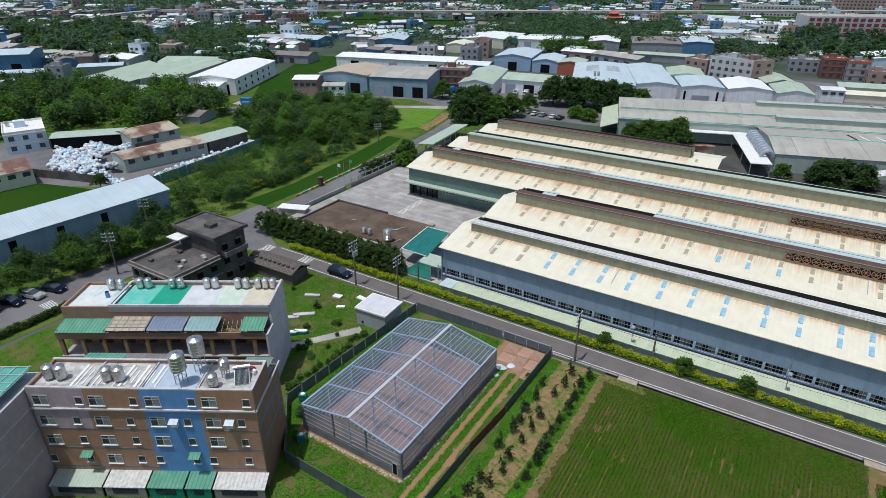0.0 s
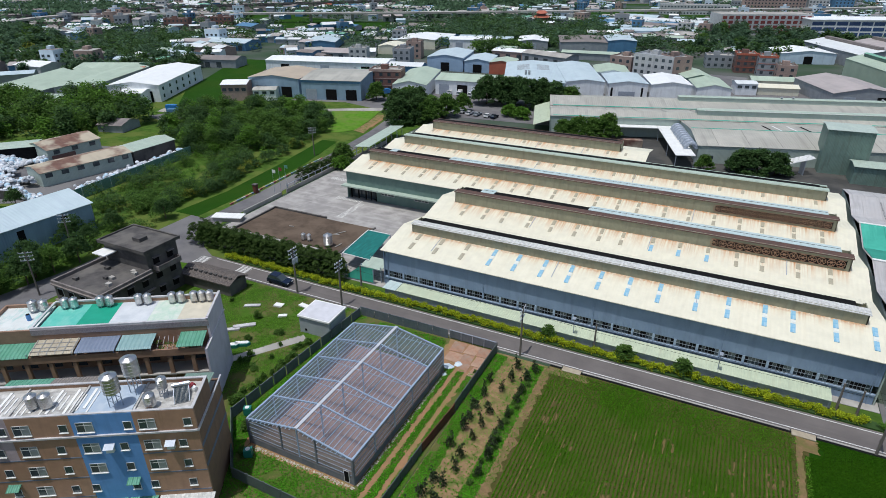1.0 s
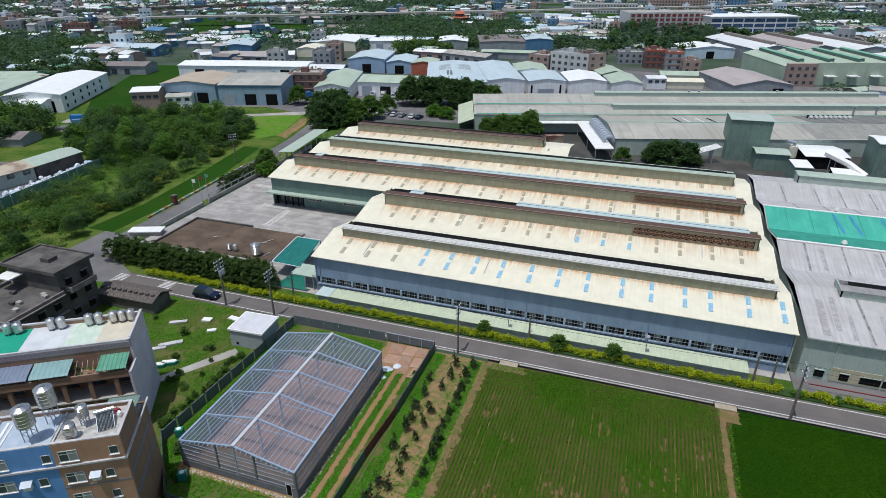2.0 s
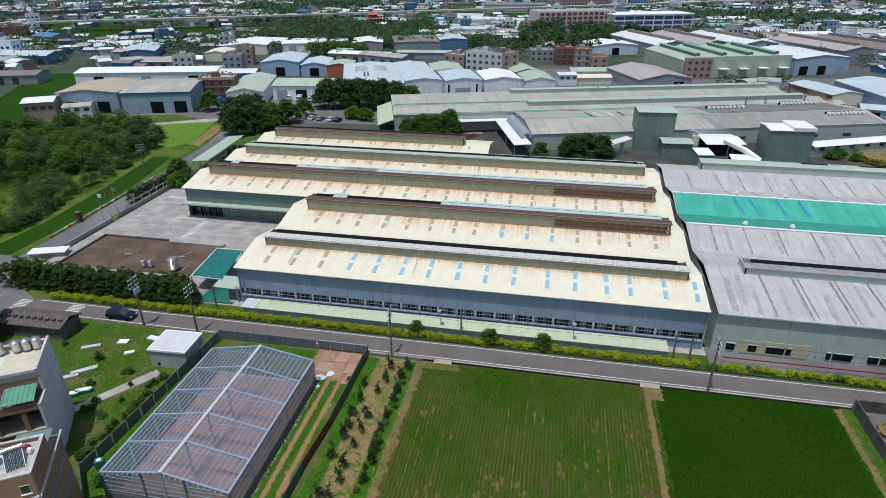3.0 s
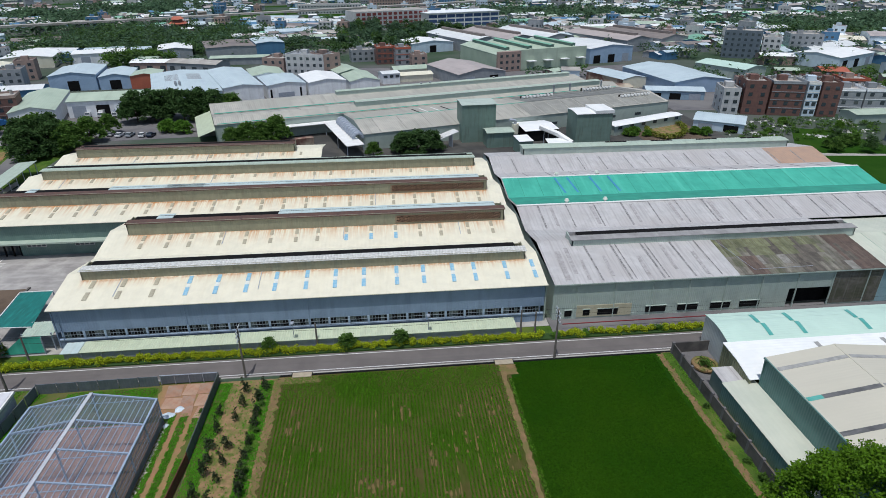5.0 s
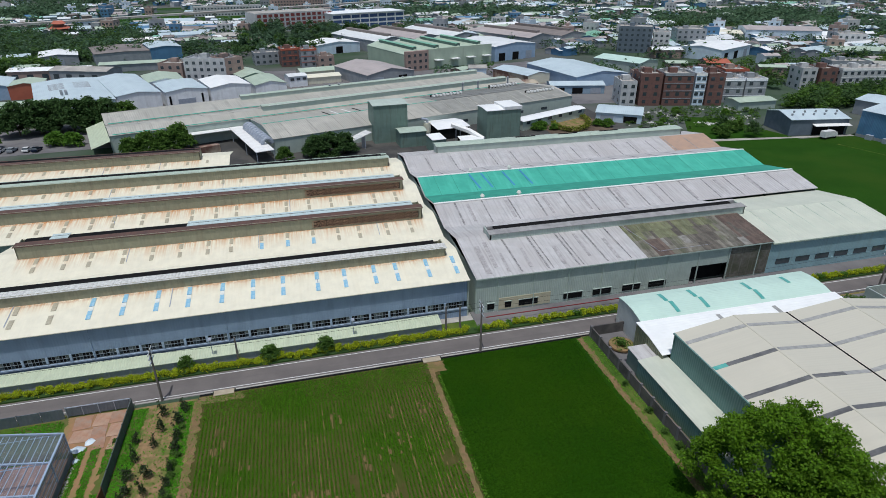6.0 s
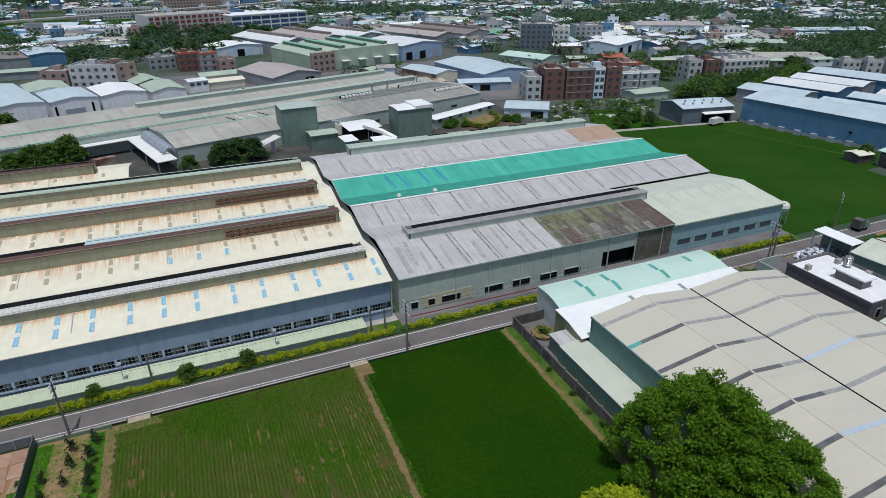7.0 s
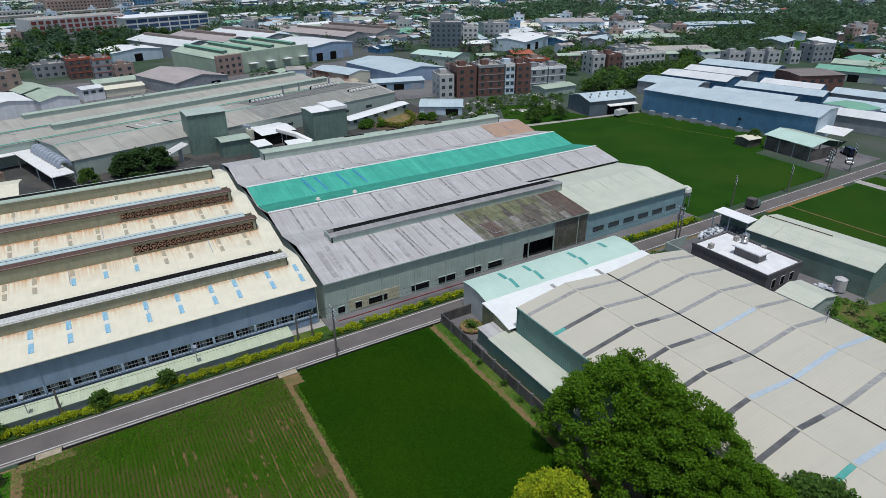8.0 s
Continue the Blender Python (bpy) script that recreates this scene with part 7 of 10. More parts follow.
poly("grass_garden", [(103, 42), (109, 43.5), (111, 38), (113, 37.2), (119, 36.5), (122, 20), (98, 20)], 0.05, GRASS, "rough garden ground beside a shed", "grass")
tk_s = thing("storage_tank", pose(111.7, 43.4, 0.03), "grey plastic-wrapped storage tank beside a shed wall", "tank")
part("vessel", Build().cyl(0, 0, 0.3, 2.6, 1.15, 16, 1.05), GREYROOF, tk_s)
part("lid", Build().cyl(0, 0, 2.6, 3.0, 1.1, 16, 0.25), GREYROOF, tk_s, "shallow conical lid")
for a in range(4):
    part("leg", Build().cyl(0.85 * math.cos(1.5708 * a + 0.8), 0.85 * math.sin(1.5708 * a + 0.8), 0, 0.35, 0.08, 6), GALV, tk_s)
bag_heap("bag_heap", [(110.6 + rng.normal(0, 0.45), 45.6 + rng.normal(0, 0.6), rng.uniform(0.15, 0.5), rng.uniform(0.3, 0.5)) for _ in range(22)], "small pile of white plastic bags by a shed", pose(0, 0, 0), BAG)
truck(135.2, 76.4, 2, DARKGREEN, DARKCONC, "small grey truck with a covered bed on the road", 3.7)
car(192.5, 83.0, 30, WHITECAR, "white saloon car parked in a workshop yard", 4.5, 1.8, 1.45)
car(189.5, 87.0, 20, SILVER, "silver car parked in a workshop yard", 4.5, 1.8, 1.45)
truck(200, 87.5, 60, WHITECAR, NAVY, "small truck parked beside a workshop", 5)
truck(177.5, 160.5, 10, WHITECAR, WHITECAR, "white box truck parked at a loading dock", 6.5)
truck(-203.5, 168, 20, BLUETRUCK, BLUETRUCK, "blue and white truck on a lane", 6)
truck(-142.5, 233, 70, BLUETRUCK, BLUETRUCK, "blue tipper truck parked by a workshop", 6)
for x, y, m in ((-114.2, 35.4, NAVY), (-113.4, 38.6, SILVER), (-112.6, 42.0, NAVY), (-115.0, 31.8, NAVY)):
    car(x, y, 15, m, "car parked under the avenue trees", 4.4, 1.8, 1.45)

# ---- painted kerb, flags and small tanks by the yard ----
lk = thing("painted_kerb", pose(-108.8, 101, 0), "concrete kerb painted in red, yellow, blue and green blocks", "kerb")
PAINTS = [surf("kerb_" + n, c, None, 2.0, 0.7) for n, c in (("red", (0.34, 0.12, 0.10)), ("yellow", (0.48, 0.40, 0.18)), ("blue", (0.20, 0.27, 0.38)), ("green", (0.16, 0.28, 0.20)), ("white", (0.55, 0.55, 0.53)))]
kerb_me = [Build().box(-0.2, 0.2, 0.0, 1.05, -0.1, 0.4).mesh("kerb_block", m) for m in PAINTS]
for i in range(36):
    part("kerb_block", kerb_me[i % 5], None, lk, at=pose(-0.3 - 0.06 * i + 0.0, 1.15 * i, 0, 0, 0, 3))
for x, y, m, lab in ((-104.3, 114.7, REDM, "red flag on a steel pole"), (-104.2, 117.0, AWNGREEN, "green flag on a steel pole"), (-104.6, 112.6, WHITE, "white flag on a steel pole")):
    fg = thing("flag", pose(x, y, 0), lab + " by the yard gate", "flag", "flags by the gate")
    part("pole", Build().cyl(0, 0, 0, 6.6, 0.05, 6, 0.03), GALV, fg)
    part("cloth", Build().prism([(0.05, 0.0), (0.3, 0.10), (0.6, 0.0), (0.9, 0.12), (0.9, 0.15), (0.6, 0.03), (0.3, 0.13), (0.05, 0.03)], 5.6, 6.5, 2), m, fg)
for x, y in ((-79.4, 92.4), (-78.0, 92.6)):
    steel_tank(x, y, 0.05, 0.5, 1.2, 0.3, "small stainless steel tank beside the soil patch", "yard tanks")
for x, y, l, r in ((-75.0, 97.5, 2.6, 20), (-74.2, 98.8, 3.0, 60), (-86.5, 97.0, 1.2, 10), (-70.8, 93.2, 2.0, 80)):
    single("pipe_length", Build().beam((-l / 2, 0, 0.18), (l / 2, 0, 0.18), 0.1, 8), CONCRETE, "short pale pipe lying on bare soil", "pipe", "pipes on the soil", at=pose(x, y, 0, 0, 0, r))


# ---- hedges ----
def bush_mesh(name, rows, per, leaf, mat, up=0.5):
    v, f = leaves(crown_points(rows, per), leaf, up)
    return array_mesh(name, v, f, mat)


def bushes(name, meshes, mat, spots, label, category, group):
    """Shrubs that share a few meshes, each a thing with stems and foliage."""
    stem = Build().beam((0, 0, -0.05), (0.05, 0.05, 0.6), 0.05).beam((0, 0, 0), (-0.2, 0.1, 0.6), 0.04).mesh("stem", BARK)
    for i, (x, y, s, sz) in enumerate(spots):
        t = thing(name, pose(x, y, 0, 0, 0, (i * 77) % 360) @ Matrix.Diagonal((s, s, sz, 1)), label, category, group)
        part("stem", stem, None, t)
        part("foliage", meshes[i % len(meshes)], None, t)


hm = [bush_mesh("foliage", [(rng.uniform(-0.7, 0.7), rng.uniform(-0.25, 0.25), rng.uniform(0.35, 0.75), rng.uniform(0.4, 0.6)) for _ in range(6)], 300, 0.12, LEAFYELLOW) for _ in range(4)]
hg = [bush_mesh("foliage", [(rng.uniform(-0.7, 0.7), rng.uniform(-0.25, 0.25), rng.uniform(0.3, 0.7), rng.uniform(0.4, 0.55)) for _ in range(6)], 300, 0.12, LEAFLIGHT) for _ in range(3)]
x = -88.0
spots, spots2 = [], []
while x < 117:
    if not (24.5 < x < 26.2 or 66.5 < x < 77.5):
        (spots if x < 26 or (x * 1.7) % 3 < 2.5 else spots2).append((x, 78.75 + rng.uniform(-0.15, 0.15), rng.uniform(0.8, 1.05), rng.uniform(0.9, 1.2)))
    x += rng.uniform(1.15, 1.5)
bushes("hedge_bush", hm, LEAFYELLOW, spots, "clipped yellow-green hedge bush beside the road", "bush", "roadside hedge")
bushes("hedge_bush", hg, LEAFLIGHT, spots2, "green hedge bush beside the road", "bush", "roadside hedge")
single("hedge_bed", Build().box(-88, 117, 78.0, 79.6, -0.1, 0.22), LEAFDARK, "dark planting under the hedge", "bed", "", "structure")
rm = [bush_mesh("foliage", clumps_of(1.3, 2.6, 0.4, 18), 420, 0.13, LEAF) for _ in range(2)]
bushes("shrub", rm, LEAF, [(-19.8, 79.4, 1.15, 1.15), (-7.6, 79.2, 1.35, 1.2), (0.9, 79.2, 1.25, 1.25)], "rounded dark green shrub in the hedge", "shrub", "round shrubs")
# tall dark evergreen screen round the yard
sm = [bush_mesh("foliage", clumps_of(1.9, 5.6, 0.3, 90), 420, 0.12, LEAFHEDGE) for _ in range(3)]
spots = [(-99.8 + 0.74 * i + rng.uniform(-0.25, 0.25), 81.4 + rng.uniform(-0.3, 0.3) + (0, 1.7, 0.9)[i % 3], rng.uniform(1.0, 1.2), rng.uniform(0.84, 0.98)) for i in range(52)]
bushes("evergreen", sm, LEAFHEDGE, spots, "tall dark olive evergreen in a screening hedge", "shrub", "evergreen screen")
bushes("evergreen", sm, LEAFHEDGE, [(-104.6 + rng.uniform(-0.4, 0.4), 124 + 2.2 * i, rng.uniform(0.8, 1.1), rng.uniform(0.55, 0.75)) for i in range(9)], "dark shrub along the yard wall", "shrub", "shrubs by the yard wall")

# ---- saplings in three rows ----
SAPLEAF = surf("sapling_leaf", (0.050, 0.072, 0.034), (0.070, 0.088, 0.046), 0.4, 0.6, island=0.4, spec=0.08, leaf=0.3)
pm = [bush_mesh("foliage", [(rng.uniform(-0.35, 0.35), rng.uniform(-0.35, 0.35), 0.5 + 0.42 * j, 0.60 - 0.10 * j) for j in range(6)], 230, 0.15, SAPLEAF, -0.1) for _ in range(4)]
spots = []
for r, x in enumerate((-23.9, -21.7, -19.2)):
    for i in range(15):
        y = 70.4 - 2.75 * i - (0.9 if r == 1 else 0)
        if (i * 5 + r * 3) % 11 == 7 or (r == 0 and i < 2):
            continue
        spots.append((x + rng.uniform(-0.35, 0.35), y + rng.uniform(-0.4, 0.4), rng.uniform(0.65, 1.05), rng.uniform(0.8, 1.25)))
bushes("sapling", pm, SAPLEAF, spots, "young dark leaved tree planted in a row", "sapling", "planted saplings")
# shrubs along the greenhouse plot and the grass plot
vm = [bush_mesh("foliage", clumps_of(0.8, 1.4, 0.1, 7), 320, 0.15, LEAF) for _ in range(3)]
spots = [(-53.6 - rng.uniform(0.3, 1.6), 45 + 1.25 * i, rng.uniform(0.6, 1.2), rng.uniform(0.6, 1.2)) for i in range(14)]
spots += [(-60 + rng.uniform(-4, 4), 56 + rng.uniform(-6, 6), rng.uniform(0.5, 1.0), rng.uniform(0.5, 1.0)) for i in range(10)]
spots += [(-66.8, 63.6, 1.0, 1.2), (-75, 66, 0.7, 0.7), (-46.8, 38.4, 0.9, 1.1), (-49.6, 42.0, 1.0, 1.2), (-26.9, 66, 0.6, 0.6), (42.6, 60, 0.7, 0.6), (42.8, 54, 0.8, 0.7), (42.7, 50, 0.8, 0.6), (43.0, 47, 0.9, 0.8)]
spots += [(-19.1 + rng.uniform(-0.5, 0.4), 70 - 1.1 * i + rng.uniform(-0.3, 0.3), rng.uniform(0.4, 0.85), rng.uniform(0.4, 0.9)) for i in range(32) if rng.uniform() < 0.75]
for i in range(30):
    p = MA @ Vector((-24 + 0.85 * i, -3.6 + rng.uniform(-0.4, 0.4), 0))
    spots.append((p.x, p.y, rng.uniform(0.8, 1.2), rng.uniform(0.8, 1.3)))
bushes("shrub", vm, LEAF, spots, "low green shrub in rough grass", "shrub", "low shrubs")
hm = [bush_mesh("foliage", clumps_of(0.9, 1.5, 0.1, 7), 320, 0.15, LEAFHEDGE) for _ in range(3)]
bushes("hedge_shrub", hm, LEAFHEDGE, [(-104.3 + rng.uniform(-0.2, 0.2), 22 + 1.0 * i, 1.1, rng.uniform(0.9, 1.15)) for i in range(19)], "clipped dark green hedge shrub beside the avenue", "hedge", "avenue hedge")


# ---- grass and rice: uncountable tufts ----
def tufts(name, pts, size, mat, label, category="grass"):
    """Leafy tufts of two blades each, lying half open to the sky."""
    p = np.repeat(pts, 2, 0) + rng.normal(0, size * 0.35, (2 * len(pts), 3)) * np.array([1, 1, 0.3]) + np.array([0, 0, size * 0.55])
    v, f = leaves(p, size, 0.9, 0.8)
    ob = new(name, array_mesh(name, v, f, mat))
    return tagged(ob, label, category, "", "stuff")


RICE = surf("rice_leaf", (0.056, 0.172, 0.005), (0.070, 0.186, 0.008), 0.08, 0.6, island=0.3, spec=0.06, leaf=0.35)
RICEDARK = surf("rice_leaf_dense", (0.025, 0.092, 0.003), (0.037, 0.106, 0.004), 0.08, 0.6, island=0.25, spec=0.05, leaf=0.35)
GRASSLEAF = surf("grass_leaf", (0.125, 0.275, 0.026), (0.095, 0.215, 0.022), 0.3, 0.6, island=0.25, spec=0.06, leaf=0.35)
GRASSLUSH = surf("lush_grass_leaf", (0.085, 0.300, 0.016), (0.070, 0.230, 0.014), 0.3, 0.6, island=0.25, spec=0.06, leaf=0.35)
STRIPS = (1, 2, 3, 4, 5, 6, 8)
ROW = 0.48
bare, shapes = [], Build()


def dry_patch(x, y, w, l):
    """A ragged flat scrap of dry soil, long along the rows."""
    n = 16
    z = -0.012 + 0.00001 * (len(bare) % 700)
    shapes.add([(x + w * rng.uniform(0.35, 1.1) * math.cos(6.2832 * a / n), y + l * rng.uniform(0.6, 1.15) * math.sin(6.2832 * a / n), z) for a in range(n)], [tuple(range(n))])
    bare.append((x, y, w, l))


for k in range(62):
    i, y = int(rng.integers(2, 64)), rng.uniform(28, 65) if k % 3 else rng.uniform(28, 50)
    for j in range(int(rng.integers(2, 8))):
        row_of = min(65, i + int(rng.integers(0, 4)))
        dry_patch(-16.3 + ROW * row_of + rng.normal(0, 0.05), y + rng.normal(0, 0.9), rng.uniform(0.08, 0.24), rng.uniform(0.15, 0.9))
for k in range(26):
    i, y, far = int(rng.integers(1, 65)), rng.uniform(26, 48), rng.uniform(8, 26)
    while y < 66 and far > 0:
        l = rng.uniform(0.3, 1.5)
        dry_patch(-16.3 + ROW * (i + 0.5) + rng.normal(0, 0.03), y, rng.uniform(0.05, 0.12), l)
        y, far = y + 2 * l + rng.uniform(-0.3, 1.2), far - 2 * l
tagged(new("bare_soil", shapes.mesh("bare_soil", BARE)), "dry tan bare patches between rice rows", "soil", "", "stuff")
bare = np.array(bare)
pts = []
for i in range(66):
    x = -16.3 + ROW * i
    y = np.arange(26, 72.4, 0.05)
    edge = y > 67.2 + 1.4 * noise.noise(Vector((x * 0.2, 0.0, 4.0)))
    keep = rng.uniform(0, 1, len(y)) < 0.96
    close = bare[np.abs(bare[:, 0] - x) < 0.16]
    for bx, by, bw, bl in close:
        keep &= np.abs(y - by) > bl * 0.85 * rng.uniform(0.7, 1.1, len(y))
    thin = np.array([noise.noise(Vector((x * 0.6, q * 0.2, 11.0))) for q in y])
    keep &= edge | (thin < 0.5)
    y, thick = y[keep], edge[keep]
    spread = 0.042 + 0.11 * thick
    pts.append(np.stack([x + rng.normal(0, 1, len(y)) * spread, y + rng.normal(0, 0.05, len(y)), np.full(len(y), -0.035)], 1))
tufts("rice_plants", np.concatenate(pts), 0.105, RICE, "thin rows of young rice with bare gaps", "rice")
n = 90000
q = np.stack([rng.uniform(16.6, 40.9, n), rng.uniform(34, 72.6, n), np.full(n, -0.04)], 1)
q = q[np.array([not (a > 40.2 + 0.6 * noise.noise(Vector((b * 0.4, 5.0, 0.0))) or (b > 69.0 and a < 18.3 + noise.noise(Vector((b * 0.8, a * 0.8, 2.0))))) for a, b, c in q])]
tufts("rice_plants", q, 0.105, RICEDARK, "dense dark green rice plants", "rice")
spots = []
for x0, x1, y0, y1, k in ((-80, -52.5, 46, 73, 16000), (-52, -47.8, 38, 72, 7500), (-31, -26.6, 32, 66, 7600), (-47, -34.5, 65, 72, 4200), (-49, -27, 26, 39.9, 9500), (-24.2, -19.6, 30, 72, 1500), (-19.9, -18.0, 30, 72, 5200), (-17.9, -16.7, 30, 72, 420), (-26, -24.2, 30, 72, 4600), (42.6, 44.2, 33, 72, 1500), (40.6, 41.3, 33, 72, 260), (41.6, 42.1, 33, 72, 420), (15.2, 15.7, 34, 72, 420), (16.5, 17.1, 34, 69, 700), (-101, -80, 20, 60, 3000)):
    xx, yy = rng.uniform(x0, x1, k), rng.uniform(y0, y1, k)
    mask = np.array([noise.noise(Vector((a * 0.35, b * 0.35, 1.0))) > -0.33 and abs((a + 60.3) * 0.81 - (b - 55.6) * 0.58) > 1.0 and min(abs(a + 29.9), abs(a + 28.2)) > 0.33 for a, b in zip(xx, yy)])
    spots.append(np.stack([xx[mask], yy[mask], np.zeros(mask.sum())], 1))
tufts("grass_tufts", np.concatenate([q for i, q in enumerate(spots) if i not in STRIPS]), 0.105, GRASSLEAF, "tufts of bright green grass")
tufts("grass_tufts", np.concatenate([spots[i] for i in STRIPS]), 0.11, GRASSLUSH, "lush green grass beside the planted rows")

# ---- trees ----
big = make_tree("tree", 10.0, 15.2, 0.5, 260, 250, 0.168, surf("leaf_broad", (0.080, 0.175, 0.010), (0.110, 0.225, 0.014), 0.3, 0.55, island=0.4, spec=0.12, leaf=0.4), "large broad-leaved tree with a dense green crown", pose(46.6, 35.4, 0), 7, base=2.6)
copy_thing(big, pose(47.8, 27.6, 0, 0, 0, 130) @ Matrix.Diagonal((0.95, 0.95, 0.9, 1)))
copy_thing(big, pose(46.0, 19.6, 0, 0, 0, 250) @ Matrix.Diagonal((0.8, 0.8, 0.85, 1)))
make_tree("tree", 5.2, 7.5, 0.2, 95, 260, 0.15, LEAFYELLOW, "small tree with bright yellow-green leaves", pose(33.2, 31.9, 0), 4, base=1.6)
make_tree("tree", 6.0, 11.0, 0.28, 60, 130, 0.26, LEAF, "feathery tree with layered green leaves", pose(52.1, 15.7, 0), 5, base=4)
row = [make_tree("tree", 3.3, 6.4, 0.18, 26, 120, 0.19, LEAFDARK, "roadside tree in a row along the avenue", pose(-116, 56, 0), 5, "avenue trees", 2.2),
       make_tree("tree", 3.0, 6.2, 0.16, 22, 120, 0.19, LEAF, "roadside tree in a row along the avenue", pose(-118.5, 49, 0), 5, "avenue trees", 2.0)]
for i in range(12):
    copy_thing(row[i % 2], pose(-113.8 - 0.28 * i * 1.2 - rng.uniform(0, 1.2), 64 - 5.2 * i, 0, 0, 0, 57 * i))
for x, y, s in ((-124, 70, 1.0), (-122, 78, 0.8), (-117, 88, 0.8), (-157, 77, 0.8), (-120.5, 58, 1.0), (-121, 50, 1.1), (-122.5, 42, 1.0), (-119, 70, 0.8)):
    copy_thing(row[0], pose(x, y, 0, 0, 0, 41 * x) @ Matrix.Diagonal((s, s, s, 1)))
med = [make_tree("tree", 6.4, 11.0, 0.3, 50, 60, 0.40, LEAFDARK, "dense dark green tree in a grove", pose(-110.5, 190, 0), 5, "grove trees", 1.2),
       make_tree("tree", 5.6, 9.0, 0.25, 44, 60, 0.38, LEAF, "dense green tree in a grove", pose(-104, 203, 0), 5, "grove trees", 1.0),
       make_tree("tree", 3.2, 4.4, 0.2, 22, 60, 0.36, LEAFLIGHT, "bushy light green tree on waste ground", pose(-128, 120, 0), 4, "scrub trees", 0.8)]
GROVE = ((-115, 197, 0, 1.1), (-106, 196, 0, 1.0), (-100, 208, 1, 1.0), (-4, 181, 1, 0.55), (-50, 195, 1, 0.8), (-45.5, 197, 1, 0.92), (-41, 198.5, 1, 0.88), (-36.5, 200.5, 1, 1.05), (-94, 235, 0, 1.15), (-88, 237, 0, 1.15), (-83, 240, 0, 1.1), (-77, 236, 0, 1.15), (-71, 238, 0, 1.15), (-65, 237, 0, 1.1), (-59, 238, 1, 1.1), (-110, 203, 0, 1.1), (-103, 196, 1, 1.0), (-116, 206, 1, 1.2), (-128, 222, 2, 1.5), (-140, 221, 1, 0.9), (-72, 217, 2, 1.2), (-78, 219, 2, 1.2), (-98, 219, 1, 0.8), (-103, 142, 1, 0.7), (-100.5, 137, 2, 1.0),
                  (126, 200, 2, 0.6), (135, 194, 2, 0.5), (119, 206, 1, 0.45), (149, 207, 2, 0.6), (166, 199, 2, 0.6), (187, 111, 1, 0.55), (85, 196, 2, 0.8), (88, 198, 2, 0.7), (91, 195, 2, 0.6), (109, 196, 2, 0.7), (112, 194, 2, 0.8))
for x, y, s, sz in ((9.8, 184.5, 0.95, 0.70), (14.6, 185.5, 0.72, 0.66), (5.4, 184.0, 0.72, 0.66)):
    copy_thing(med[0], pose(x, y, 0, 0, 0, 31 * x) @ Matrix.Diagonal((s, s, sz, 1)))
for x, y, k, s in GROVE:
    copy_thing(med[k], pose(x, y, 0, 0, 0, (x * 37 + y * 11) % 360) @ Matrix.Diagonal((s, s, s, 1)))


# bright crowns in the far wood and two palms before the workshops
gold = make_tree("tree", 8.0, 9.5, 0.3, 36, 26, 0.5, LEAFOLIVE, "broad tree with yellow-green leaves in a wood", pose(-412, 222, 0), 4, "yellow-green trees", 2.0)
for x, y, k in ((-392, 229, 1.1), (-402, 220, 0.7), (-433, 214, 0.6)):
    copy_thing(gold, pose(x, y, 0, 0, 0, 3 * x) @ Matrix.Diagonal((k, k, k, 1)))


def palm(x, y, high):
    """A coconut palm: slim trunk and a head of drooping feathered fronds."""
    t = thing("palm", pose(x, y, 0), "coconut palm with a head of drooping fronds", "palm", "palms")
    part("trunk", Build().cyl(0, 0, -0.1, high, 0.24, 8, 0.15), BARK, t)
    for i in range(13):
        a, lift = 2.4 * i, 1.3 - 1.5 * (i / 12)
        b = Build()
        for j in range(9):
            u = 0.5 + 0.42 * j
            z = high + lift * u * 0.5 - 0.11 * u * u
            wide = 0.75 * math.sin(0.4 + 0.29 * j)
            c, q = math.cos(a), math.sin(a)
            for side in (-1, 1):
                b.add([(c * u, q * u, z), (c * (u + 0.3), q * (u + 0.3), z), (c * (u + 0.35) - q * wide * side, q * (u + 0.35) + c * wide * side, z - 0.35 * wide)], [(0, 1, 2)])
        part("frond", b, LEAFDARK, t)


palm(-241, 161.5, 9.5)
palm(-228, 164.2, 8.5)
LUSH = surf("lush_grass", (0.105, 0.235, 0.022), (0.075, 0.180, 0.018), 0.6, 0.95, bump=0.9, bscale=3, big=(0.13, 0.20, 0.04), bigscale=0.12, spec=0.05)
poly("grass_plot", [(-146, 196), (-140, 199.5), (-128, 204), (-124, 190), (-121, 176), (-124.5, 170), (-129, 168), (-134, 180)], 0.05, LUSH, "bright green mown plot beside the wood", "grass")


# woods: too many trees to count, one mesh of leaf clumps over a ground of shrubs
def wood(name, centres, per, leaf, mat, label):
    v, f = leaves(crown_points(centres, per, 0.9), leaf, 0.7)
    return tagged(new(name, array_mesh(name, v, f, mat)), label, "wood", "", "stuff")


def scatter(poly_pts, count, r0, r1, hz=1.0):
    """Clump rows at random places inside a polygon."""
    xs, ys = [p[0] for p in poly_pts], [p[1] for p in poly_pts]
    rows = []
    while len(rows) < count:
        x, y = rng.uniform(min(xs), max(xs)), rng.uniform(min(ys), max(ys))
        inside = False
        for (xa, ya), (xb, yb) in zip(poly_pts, poly_pts[1:] + poly_pts[:1]):
            if (ya > y) != (yb > y) and x < (xb - xa) * (y - ya) / (yb - ya) + xa:
                inside = not inside
        if inside:
            r = rng.uniform(r0, r1)
            rows.append((x, y, r * 0.55 * hz + rng.uniform(0, r * 0.5) * hz, r))
    return rows


